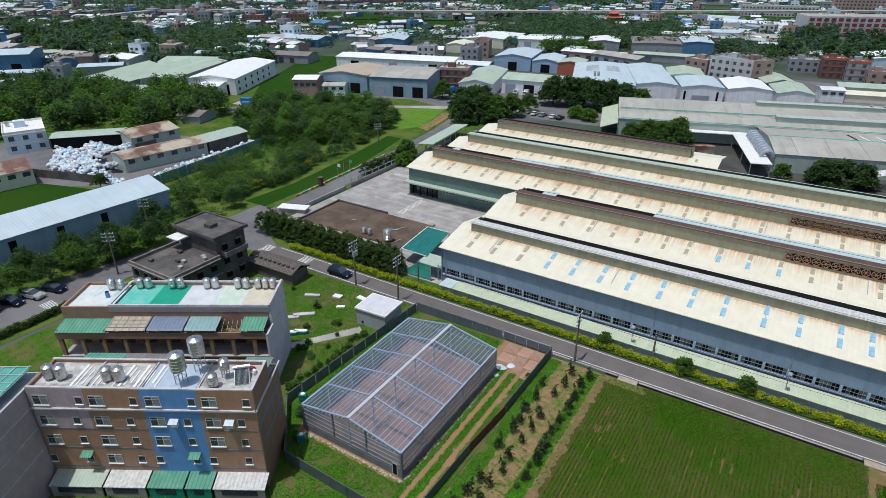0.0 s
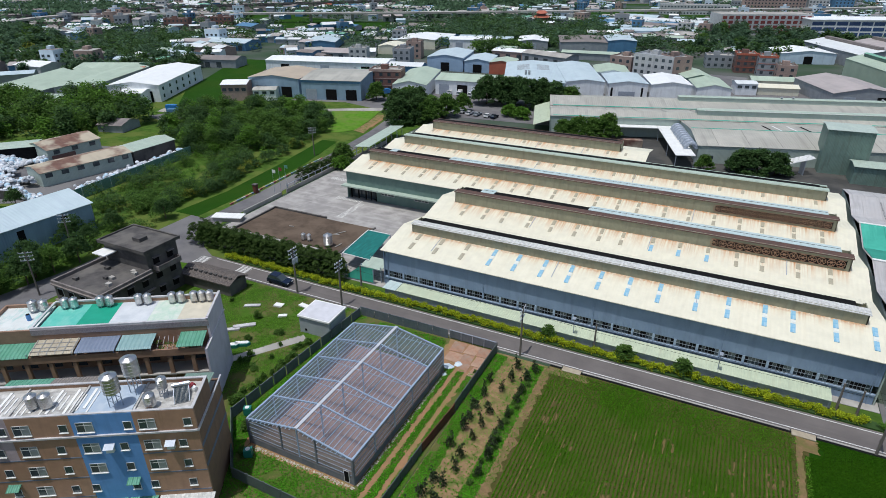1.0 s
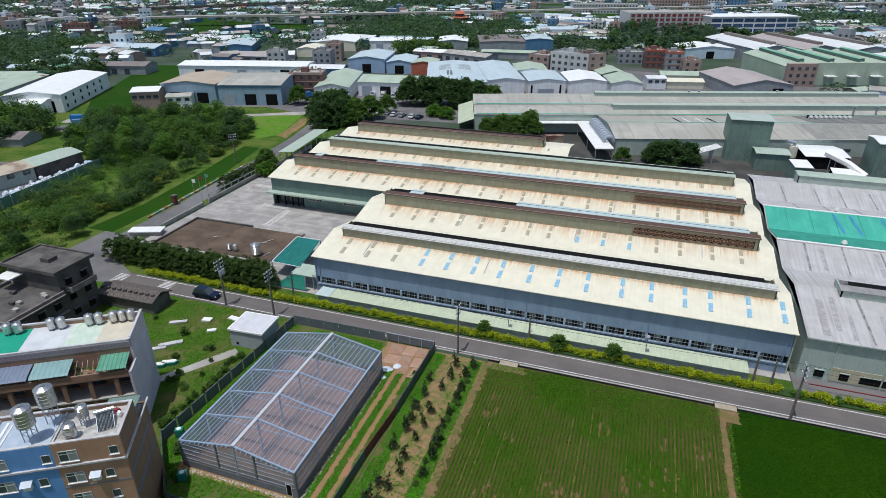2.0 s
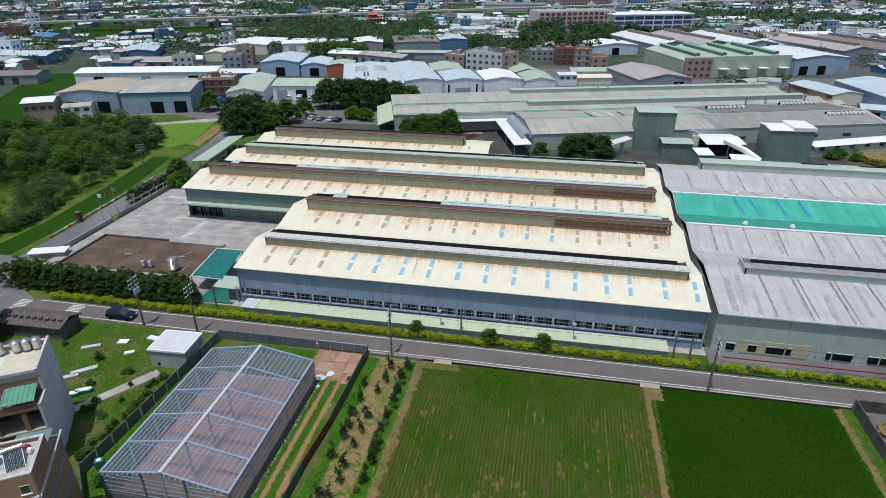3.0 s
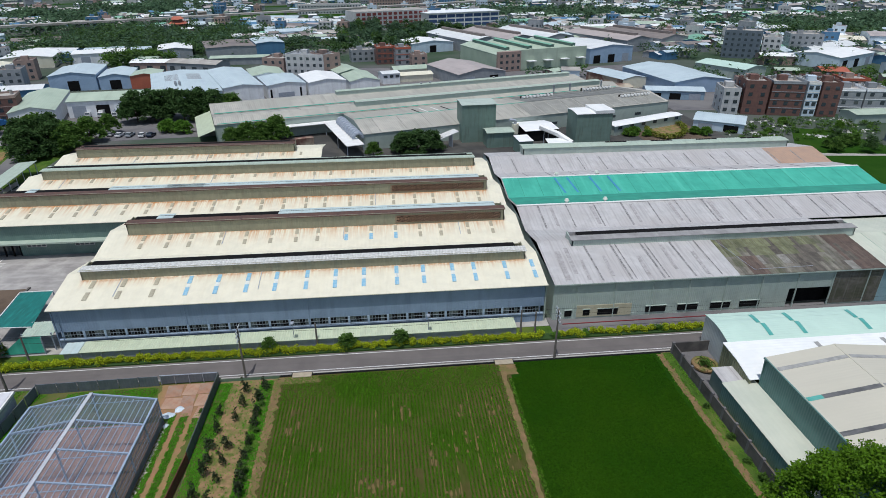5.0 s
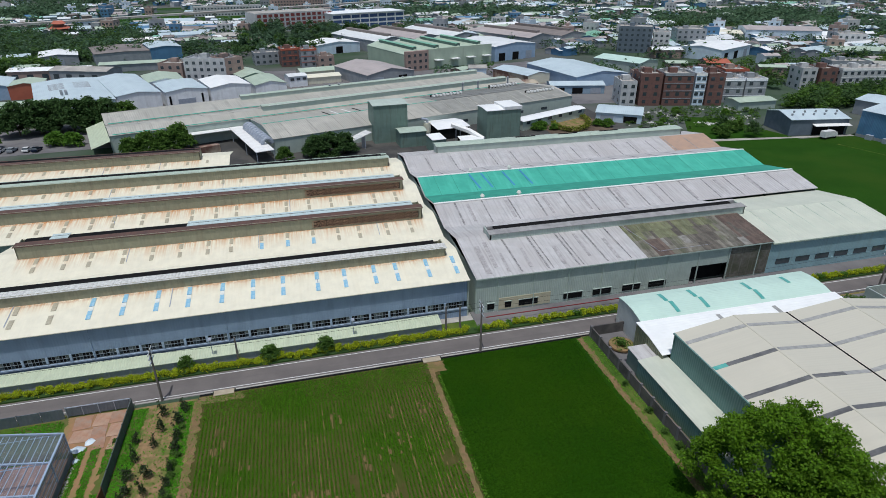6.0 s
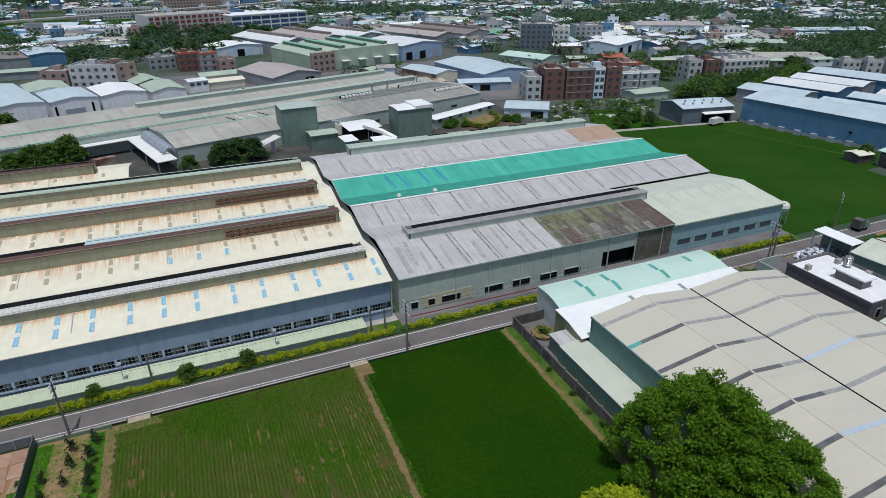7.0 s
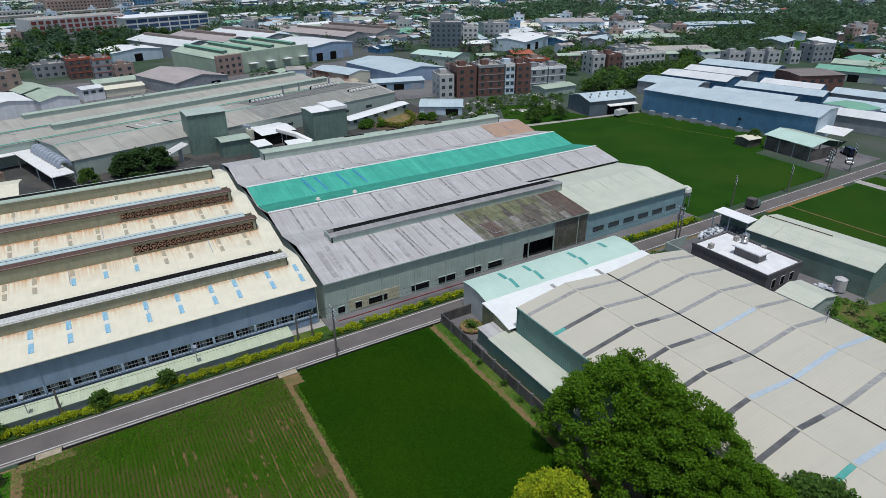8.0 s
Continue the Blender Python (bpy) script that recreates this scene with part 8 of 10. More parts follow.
MIX = ((LEAF, 0.44, "mid green"), (LEAFDARK, 0.44, "dark green"), (LEAFLIGHT, 0.12, "light green"))
MIXFAR = ((LEAFHAZE, 0.60, "haze-tinted green"), (LEAFDARK, 0.32, "dark green"), (LEAF, 0.08, "mid green"))


def mixed_wood(name, poly_pts, count, r0, r1, hz, per, leaf, where, kinds=None):
    """A wood of three kinds of tree, each kind one mesh of leaves."""
    for mat, part_of, tone in kinds or MIX:
        k = 0.72 if mat is LEAFLIGHT else 1.0
        wood(name, scatter(poly_pts, int(count * part_of), r0 * k, r1 * k, hz), per, leaf, mat, tone + " trees of the " + where)


def crowns(name, poly_pts, count, r0, r1, per, leaf, where, kinds=None, under=0.6):
    """A wood whose trees stand apart: every crown a dome of clumps, with low shrubs between."""
    for mat, part_of, tone in kinds or MIX:
        rows = []
        for x, y, z, r in scatter(poly_pts, int(count * part_of), r0, r1):
            high = r * rng.uniform(1.5, 2.3)
            rows += [(x + p, y + q, h, c) for p, q, h, c in clumps_of(r, high, high * 0.22, 11)]
        rows += scatter(poly_pts, int(count * part_of * under), 0.7, 1.7)
        wood(name, rows, per, leaf, mat, tone + " trees of the " + where)


W_NEAR = [(-128, 164), (-132, 176), (-146, 193), (-163, 193), (-196, 168), (-180, 140), (-150, 128), (-135, 140)]
W_FAR = [(-205, 120), (-195, 150), (-240, 175), (-330, 130), (-330, 60), (-235, 80), (-225, 110)]
W_SCRUB = [(-120.5, 90), (-119.6, 108), (-122.5, 132), (-127, 162), (-150, 150), (-170, 138), (-152, 130), (-148, 120), (-145.5, 104), (-143.5, 88), (-135, 82)]
crowns("wood", W_NEAR, 165, 2.4, 4.4, 32, 0.31, "wood behind the waste ground", under=1.2)
crowns("wood", W_FAR, 360, 2.8, 5.4, 12, 0.50, "wood beside the scrap yard", under=1.2)
for mat, k, r0, r1, side, tone in ((LEAF, 210, 0.6, 2.0, 1, "mid green"), (LEAFDARK, 170, 0.7, 2.3, 1, "dark green"), (LEAFLIGHT, 330, 0.3, 0.9, -1, "light green")):
    rows = [p for p in scatter(W_SCRUB, k, r0, r1, 1.1) if side * noise.noise(Vector((p[0] * 0.075, p[1] * 0.075, 14.0))) > -0.12]
    wood("scrub", rows, 66, 0.22, mat, tone + " scrub on waste ground")
crowns("scrub", [(-120.2, 92), (-119.6, 108), (-122.5, 132), (-127, 160), (-130, 160), (-125.5, 130), (-122.5, 108), (-123.5, 92)], 30, 0.9, 1.9, 70, 0.2, "overgrown edge of the waste ground", ((LEAFDARK, 0.7, "dark green"), (LEAFOLIVE, 0.3, "brownish green")))
wood("scrub", scatter([(-114, 84), (-116, 60), (-123, 30), (-130, 30), (-127, 62), (-135, 84), (-128, 92)], 75, 0.7, 1.8), 60, 0.26, LEAF, "green scrub along the avenue")
wood("scrub", scatter([(118, 162), (146, 196), (172, 186), (185, 205), (150, 214), (118, 212)], 170, 0.35, 1.1), 80, 0.28, LEAF, "rough garden scrub behind the hall")
wood("scrub", scatter([(88, 22), (96, 48), (110, 40), (106, 22)], 45, 0.5, 1.3), 70, 0.26, LEAF, "rough garden scrub beside a warehouse")
wood("scrub", scatter([(88, 66), (97, 66), (97, 71), (88, 71)], 18, 0.4, 0.9), 80, 0.22, LEAF, "rough weeds behind a roadside wall")


# ---- halls and houses behind ----
def shed(x, y, w, d, h, rot, roof, wall_mat, label, rise=1.6, ridge="y", doors=0, name="shed", windows=0, fascia=None, group=""):
    """A gabled steel shed: front left corner, width along its front, depth, eaves height; ridge along its width (x) or depth (y)."""
    t = thing(name, pose(x, y, 0, 0, 0, rot), label, "shed", group)
    if ridge == "y":
        prof = [(0, 0), (0, h), (w / 2, h + rise), (w, h), (w, 0)]
        part("wall", Build().prism(prof, 0.1, d - 0.1, 1), wall_mat, t)
        part("roof_slope", Build().sheet([(-0.3, h + 0.0), (w / 2, h + rise + 0.12)], -0.2, d + 0.2, 0.1, 1), roof, t)
        part("roof_slope", Build().sheet([(w / 2, h + rise + 0.12), (w + 0.3, h)], -0.2, d + 0.2, 0.1, 1), roof, t)
    else:
        prof = [(0.1, 0), (0.1, h), (d / 2, h + rise), (d - 0.1, h), (d - 0.1, 0)]
        part("wall", Build().prism(prof, 0.1, w - 0.1, 0), wall_mat, t)
        part("roof_slope", Build().sheet([(-0.3, h), (d / 2, h + rise + 0.12)], -0.2, w + 0.2, 0.1), roof, t)
        part("roof_slope", Build().sheet([(d / 2, h + rise + 0.12), (d + 0.3, h)], -0.2, w + 0.2, 0.1), roof, t)
    for i in range(doors):
        xx = w * (i + 0.5) / doors
        dw = min(2.4, w / doors * 0.35)
        part("door", Build().box(xx - dw, xx + dw, -0.02, 0.08, 0.1, min(h * 0.72, 4.6)), BLACK if (i + int(x)) % 3 else GALV, t, "wide workshop door")
    for i in range(windows):
        xx = w * (i + 0.5) / windows
        part("window", Build().box(xx - 0.9, xx + 0.9, -0.02, 0.08, h * 0.6, h * 0.6 + 1.2), GLASSM, t, "dark window")
    if fascia:
        part("fascia", Build().box(0, w, -0.08, 0.05, h - 1.1, h - 0.1), fascia, t)
    return t


win_far = Build().box(-0.75, 0.75, -0.05, 0.02, 0, 1.4).mesh("window", GLASSM)


def block(x, y, w, d, floors, rot, wall_mat, label, roof_mat=None, tanks=2, bands=None, name="apartment_block", side=True):
    """A flat-roofed block of flats with windows storey by storey, parapet, stair hut and roof tanks."""
    t = thing(name, pose(x, y, 0, 0, 0, rot), label, "building")
    h = 3.1 * floors
    wall_mat = BLOCKWALL if wall_mat is PALEWALL else wall_mat
    part("wall", Build().box(0, w, 0, d, 0, h), wall_mat, t)
    part("roof", Build().box(0.25, w - 0.25, 0.25, d - 0.25, h, h + 0.1), roof_mat or CONCRETE, t)
    part("parapet", Build().box(0, w, 0, 0.25, h, h + 0.8).box(0, w, d - 0.25, d, h, h + 0.8).box(0, 0.25, 0.25, d - 0.25, h, h + 0.8).box(w - 0.25, w, 0.25, d - 0.25, h, h + 0.8), bands or wall_mat, t)
    part("stair_hut", Build().box(w * 0.3, w * 0.3 + 3.2, d * 0.5, d * 0.5 + 3, h + 0.1, h + 2.1), wall_mat, t)
    n = max(2, int(w / 3.2))
    for fl in range(floors):
        for i in range(n):
            part("window", win_far, None, t, at=(w * (i + 0.5) / n, -0.01, 3.1 * fl + 1.0))
        if side:
            for i in range(max(1, int(d / 4.5))):
                part("window", win_far, None, t, at=pose(0.0, d * (i + 0.5) / max(1, int(d / 4.5)), 3.1 * fl + 1.0, 0, 0, -90))
        if bands:
            part("band", Build().box(-0.02, w + 0.02, -0.12, 0.0, 3.1 * fl + 2.85, 3.1 * fl + 3.1), bands, t)
    for i in range(tanks):
        part("roof_tank", Build().cyl(w * (0.15 + 0.7 * i / max(1, tanks - 1)), d * 0.7, h + 0.3, h + 1.7, 0.6, 8), STEEL, t)
    return t


BLUEWALL = surf("blue_steel_wall", (0.090, 0.215, 0.36), (0.075, 0.185, 0.315), 0.3, 0.5, ribs=(0, 0.5), ribdepth=0.2, streak=(0, (0.07, 0.13, 0.24), 0.4, 0.1, 0.8))
PALEBLUEWALL = surf("pale_blue_wall", (0.60, 0.71, 0.80), (0.53, 0.63, 0.72), 0.3, 0.5, streak=(0, (0.40, 0.46, 0.52), 0.4, 0.1, 0.8))
SLATEWALL = surf("slate_blue_wall", (0.27, 0.38, 0.48), (0.23, 0.33, 0.42), 0.3, 0.5, ribs=(0, 0.5), ribdepth=0.2, streak=(0, (0.18, 0.25, 0.32), 0.4, 0.1, 0.8))
TANPALE = surf("pale_tan_roof", (0.46, 0.38, 0.29), (0.40, 0.33, 0.26), 0.2, 0.6, ribs=(0, 0.7), ribdepth=0.2)
STEELBLUE = surf("steel_blue_wall", (0.33, 0.45, 0.60), (0.28, 0.39, 0.53), 0.3, 0.5, ribs=(0, 0.5), ribdepth=0.2)
DOCKGREY = surf("dark_dock_wall", (0.13, 0.165, 0.20), (0.10, 0.13, 0.16), 0.4, 0.7)
PALEWALL = surf("pale_wall", (0.82, 0.84, 0.86), (0.72, 0.74, 0.76), 0.4, 0.6, streak=(0, (0.50, 0.50, 0.50), 0.4, 0.15, 0.8))
BLOCKWALL = surf("stained_white_tile_wall", (0.52, 0.53, 0.53), (0.42, 0.43, 0.44), 0.5, 0.6, streak=(0, (0.30, 0.30, 0.30), 0.5, 0.15, 0.8))
GREYWALL = surf("grey_wall", (0.30, 0.32, 0.34), (0.24, 0.26, 0.28), 0.4, 0.7)
REDBRICK = surf("red_brick_wall", (0.185, 0.095, 0.078), (0.135, 0.076, 0.066), 0.8, 0.8)
PINKBRICK = surf("pink_brick_wall", (0.36, 0.26, 0.22), (0.28, 0.21, 0.19), 0.7, 0.8)
WHITEROOF2 = surf("pale_steel_roof", (0.70, 0.72, 0.72), (0.62, 0.64, 0.65), 0.15, 0.5, ribs=(0, 0.7), ribdepth=0.2, streak=(0, (0.5, 0.51, 0.5), 0.4, 0.05, 0.6))
BLUEROOF = surf("pale_blue_steel_roof", (0.50, 0.59, 0.63), (0.44, 0.53, 0.57), 0.15, 0.5, ribs=(0, 0.7), ribdepth=0.2, streak=(0, (0.36, 0.42, 0.5), 0.4, 0.05, 0.6))
GREENROOF = surf("pale_green_steel_roof", (0.42, 0.50, 0.40), (0.36, 0.44, 0.35), 0.15, 0.55, ribs=(0, 0.7), ribdepth=0.2, streak=(0, (0.30, 0.34, 0.27), 0.5, 0.05, 0.6))
TEALROOF = surf("green_steel_roof", (0.20, 0.42, 0.30), (0.17, 0.37, 0.27), 0.2, 0.55)
PINKROOF = surf("faded_pink_grey_roof", (0.42, 0.37, 0.36), (0.36, 0.32, 0.31), 0.15, 0.6, streak=(0, (0.28, 0.25, 0.24), 0.5, 0.05, 0.6))
BROWNROOF = surf("brown_roof", (0.22, 0.19, 0.18), (0.17, 0.15, 0.145), 0.2, 0.8, streak=(0, (0.26, 0.23, 0.2), 0.5, 0.06, 0.6))
RUSTROOF = surf("rusty_roof", (0.13, 0.065, 0.05), (0.20, 0.11, 0.08), 0.4, 0.8, streak=(0, (0.30, 0.26, 0.22), 0.4, 0.12, 0.8), big=(0.44, 0.38, 0.29), bigscale=0.13)
REDROOF = surf("orange_red_roof", (0.42, 0.12, 0.07), (0.36, 0.10, 0.06), 0.3, 0.6)

# the grey hall complex behind, turned against the road
MC = pose(-7.0, 188.0, 0, 0, 0, 17.0)
gc = thing("hall_complex", MC, "wide factory complex with weathered grey-green roofs", "factory")
E1, R1 = 5.4, 7.4
for y0, ym, y1, x0, x1, e, r, mon in ((0, 12, 27, 0, 124, 5.4, 7.4, None), (27, 32, 43, -43.5, 121, 6.4, 7.8, (6, 113)), (43, 53.5, 64, -43.5, 116, 6.4, 7.8, (4, 112))):
    part("roof_slope", Build().sheet([(y0 - 0.2, e), (ym, r)], x0, x1, 0.12), GREYROOF_FAR, gc, "weathered grey-green steel roof")
    part("roof_slope", Build().sheet([(ym, r), (y1, 6.2)], x0, x1, 0.12), GREYROOF_FAR, gc)
    for x in (x0 + 0.2, x1 - 0.4):
        part("gable", Build().prism([(y0, 0), (y0, e - 0.1), (ym, r - 0.15), (y1, 6.1), (y1, 0)], x, x + 0.2, 0), SAGE, gc, "sage gable wall")
    if mon:
        m = part("monitor", Build().box(mon[0], mon[1], ym - 1.6, ym - 1.4, r - 0.5, r + 1.3).box(mon[0], mon[1], ym + 1.4, ym + 1.6, r - 0.5, r + 1.1).box(mon[0], mon[0] + 0.2, ym - 1.5, ym + 1.5, r - 0.5, r + 1.2), SAGE, gc, "sage roof monitor")
        part("monitor_cap", Build().sheet([(ym - 1.8, r + 1.3), (ym, r + 1.5), (ym + 1.8, r + 1.3)], mon[0] - 0.2, mon[1] + 0.2, 0.1), PALEGREEN, m)
        part("valley_net", Build().box(x0 + 1, x1 - 2, y0 + 0.1, y0 + 0.7, e + 0.1, e + 0.22), NETGREEN, gc, "green net strip in the valley")
part("net_strip", Build().sheet([(12.6, R1 + 0.02), (13.2, R1)], 0.5, 74, 0.04), NETGREEN, gc, "green net strip on the roof")
GREYSEAM = surf("grey_roof_seam", (0.28, 0.275, 0.25), None, 0.8, 0.7)
for x in range(6, 122, 9):
    part("seam", Build().sheet([(0.3, E1 + 0.1), (11.8, R1 + 0.02)], x, x + 0.18, 0.05), GREYSEAM, gc)
for x in range(-34, 118, 10):
    part("seam", Build().sheet([(32.0, 7.9), (42.5, 6.35)], x, x + 0.18, 0.05), GREYSEAM, gc)
part("wall", Build().box(0, 124, 0, 0.2, 0, E1 - 0.1).box(-43.5, 0, 27, 27.2, 0, 6.3), SAGE, gc, "sage steel front wall")
for x in (24, 27, 31.5, 35.5):
    part("skylight", Build().sheet([(13.0, R1 + 0.02), (21.5, R1 - 0.66)], x, x + 0.55, 0.05), WHITE if 26 < x < 34 else BLACK, gc, "pale roof strip" if x == 27 else "")
for k, (x0, y0) in enumerate(((70.5, 21.5), (101, 25), (107, 8))):
    # Added black strip draws the shadow behind each row of cowls.
    part("vent_backing", Build().box(x0 - 0.8, x0 + 13.8, y0 + 0.45, y0 + 0.75, E1 + 0.2, E1 + 2.3), BLACK, gc, "black strip in place of the shadow behind the cowls")
    for j in range(9):
        part("roof_vent", Build().cyl(x0 + 1.6 * j, y0, E1 + 0.3, E1 + 2.1, 0.5, 8).beam((x0 + 1.6 * j, y0, E1 + 1.9), (x0 + 1.6 * j, y0 - 0.9, E1 + 2.1), 0.5, 8), WHITE, gc, "white roof ventilator cowl" if j == 0 else "")
for x in (2, 14, 22, 50, 58, 70, 78, 96, 108):
    part("window", Build().box(x, x + 3, -0.05, 0.02, 1.4, 2.4), GLASSM, gc)
part("lean_to", Build().sheet([(-49.2, 3.2), (-43.5, 5.0)], 26, 56, 0.1, 1), CANOPYGREEN, gc, "pale green lean-to roof")
# darker weathered sheets over parts of the bays
GREYSHEET = surf("grey_weathered_sheet", (0.30, 0.30, 0.275), (0.24, 0.24, 0.22), 0.3, 0.75, ribs=(0, 0.7), ribdepth=0.25, streak=(0, (0.18, 0.18, 0.165), 0.5, 0.06, 0.9))
DARKSHEET = surf("dark_weathered_sheet", (0.20, 0.205, 0.195), (0.15, 0.155, 0.15), 0.4, 0.75, ribs=(0, 0.7), ribdepth=0.25, streak=(0, (0.28, 0.28, 0.26), 0.5, 0.06, 0.6))
for j in range(12):
    part("dark_sheet", Build().sheet([(12.4, R1 + 0.08), (26.4, 6.34)], 67 + 4.5 * j, 71.2 + 4.5 * j, 0.03), DARKSHEET, gc, "dark weathered roof sheet" if j == 0 else "")
for j in range(10):
    part("roof_sheet", Build().sheet([(0.4, E1 + 0.16), (11.6, R1 + 0.03)], 62 + 6.1 * j, 67.7 + 6.1 * j, 0.03), GREYSHEET, gc, "grey weathered roof sheet" if j == 0 else "")
# white dust collectors in the gap between the wings
dc = thing("loading_canopy", MC @ pose(-6.8, 10, 0), "white roofed loading canopy with steel duct bends", "canopy")
part("roof", Build().box(-0.6, 5.0, -17, 16.8, 4.0, 4.2).box(-18, -0.7, 13.4, 16.8, 4.0, 4.2), WHITE, dc)
for x, y in ((-0.4, -16.8), (4.8, -16.8), (-0.4, -4), (-0.4, 13.2), (-17.8, 13.6)):
    part("post", Build().box(x - 0.1, x + 0.1, y - 0.1, y + 0.1, 0, 4.0), GALV, dc)
for j in range(10):
    b = Build().tube([(4.9 + 1.5 * math.cos(a * math.pi / 6), -10.0 + 2.4 * j, 4.3 + 1.7 * math.sin(a * math.pi / 6)) for a in range(7)], 0.62, 8)
    part("duct", b, GALV, dc, "galvanised duct bend" if j == 0 else "")
part("monitor_edge", Build().box(8, 112, 30.1, 30.2, 9.05, 9.2), WHITE, gc, "white gutter edge of the monitor")
for x, y in ((40, 53), (44, 53), (74, 53.5), (88, 27), (96, 27.4), (112, 28)):
    part("stack", Build().cyl(x, y, R1 - 0.8, R1 + 2.2, 0.35, 8).cyl(x, y, R1 + 2.2, R1 + 2.5, 0.6, 8, 0.2), GREYWALL, gc, "short dark roof stack" if x == 40 else "")
bx = thing("container", pose(-27, 196, 0, 0, 0, 20), "rust red shipping container in the factory lane", "container")
part("body", Build().box(-3, 3, -1.2, 1.2, 0.2, 2.7), RUSTROOF, bx)
part("door", Build().box(3.0, 3.05, -1.1, 1.1, 0.3, 2.6), FENCERUST, bx)
# process towers
for x, y, w, d, h, mat, lab in ((25.6, 193.5, 11.5, 9.0, 12.6, SAGEDARK, "tall windowless sage green process tower"), (63.6, 189.5, 12.5, 9.0, 9.6, SAGEDARK, "windowless green process tower with a white roof")):
    t = thing("process_tower", pose(x, y, 0, 0, 0, 4), lab, "tower")
    part("wall", Build().box(0, w, 0, d, 0, h), mat, t)
    part("roof", Build().sheet([(-0.3, h + 0.05), (d * 0.5, h + 0.5), (d + 0.3, h + 0.1)], -0.3, w + 0.3, 0.1), SAGE if x < 50 else BRIGHTROOF, t)
    if x > 50:
        part("roof_step", Build().box(w * 0.5, w + 0.3, -0.3, d + 0.3, h - 0.1, h + 1.0), BRIGHTROOF, t, "raised white half of the roof")
shed(33.0, 186.5, 9.0, 6.5, 5.0, 4, PALEGREEN, SAGEDARK, "low green annexe beside a process tower", 0.4, "x")
# Black walls draw the shaded inside of this open shed.
shed(47, 192, 12, 12, 3.8, 10, BRIGHTROOF, BLACK, "white roofed open shed beside the towers", 0.6, "x")
shed(79.5, 196.2, 34, 5.5, 3.4, 24, BRIGHTROOF, SAGE, "long white roofed lean-to beside the hall complex", 0.4, "x", windows=6)
# white curved conveyor cover and a low white roof between the towers
cv = thing("conveyor", pose(55, 182, 0), "white covered conveyor sloping down between the towers", "conveyor")
part("cover", Build().beam((-4.2, 5.6, 6.3), (0.6, 0.6, 5.0), 0.95, 6).beam((0.6, 0.6, 5.0), (4.0, -3.6, 3.2), 0.95, 6), WHITE, cv)
for x, y, z in ((-2.6, 3.9, 5.1), (0.6, 0.6, 4.3), (2.9, -2.2, 3.1)):
    part("leg", Build().box(x - 0.8, x - 0.65, y - 0.1, y + 0.1, 0, z).box(x + 0.65, x + 0.8, y - 0.1, y + 0.1, 0, z), GALV, cv)
lr = thing("canopy", pose(54.5, 178.6, 0), "low white roof over a dark loading bay", "canopy")
part("roof", Build().sheet([(-2.4, 3.6), (2.8, 4.1)], -3.6, 4.2, 0.12), BRIGHTROOF, lr)
# Black sheet at the back stands for the shade below this roof.
part("back_wall", Build().box(-3.5, 4.1, 2.5, 2.7, 0, 3.7), BLACK, lr, "black back sheet in place of the shade under the roof")
for x in (-3.4, 0.2, 4.0):
    part("post", Build().box(x - 0.1, x + 0.1, -2.3, -2.1, 0, 3.5), GALV, lr)
lg = thing("canopy", pose(43.6, 181.5, 0, 0, 0, 8), "low white sheet roof beside a green annexe", "canopy")
part("roof", Build().sheet([(-3.0, 4.2), (3.0, 4.7)], -2.2, 2.6, 0.12), BRIGHTROOF, lg)
part("wall", Build().box(-2.1, 2.5, -2.8, 2.8, 0, 4.2), SAGEDARK, lg)
pv = thing("pipe_rack", pose(19, 187.5, 2.5, 0, 0, 25), "bundle of white pipes on a steel rack", "pipes")
for j in range(6):
    part("pipe", Build().beam((-6.5, 0.62 * j, -0.3), (5.5, 0.62 * j, 2.5), 0.2, 6), WHITE, pv)
part("rack", Build().box(-3, -2.8, 0, 2.2, -2.5, 0.3).box(3, 3.2, 0, 2.2, -2.5, 1.6), GALV, pv)
cy = thing("cyclone", pose(43.5, 193, 0, 0, 0, 0), "beige dust cyclone with a bent pipe", "machine")
part("body", Build().cyl(0, 0, 3, 6.2, 1.2, 10).cyl(0, 0, 1.2, 3, 0.4, 10, 1.2), CREAM_CLEAN, cy)
part("pipe", Build().beam((0, 0, 6.2), (0, 0, 7.2), 0.5, 8).beam((0, 0, 7.2), (-2.0, 0, 7.6), 0.5, 8), GALV, cy)
patch("ground_garden", 88, 112.5, 187, 214, 0.02, DARKSOIL, "bare brown garden ground behind the hall", "soil")
single("garden_ring", Build().prism([(100.8 + 7.0 * math.cos(a * 0.31416) + 3.5 * math.sin(a * 0.31416), 202 + 11.5 * math.sin(a * 0.31416)) for a in range(20)], 0.0, 0.06, 2), SOIL, "round bare garden bed", "garden", "", "structure")
rg = []
for a in range(26):
    rg.append((100.8 + 7.0 * math.cos(a * 0.2417) + 3.5 * math.sin(a * 0.2417), 202 + 11.5 * math.sin(a * 0.2417), 0.7, 1.1))
wood("hedge_ring", rg, 90, 0.32, LEAFOLIVE, "round clipped hedge in a garden")
shed(111.5, 203, 17, 14, 3.4, -33, BLUEROOF, PALEBLUEWALL, "pale blue shed in a garden behind the hall", 0.8, "x", doors=2)

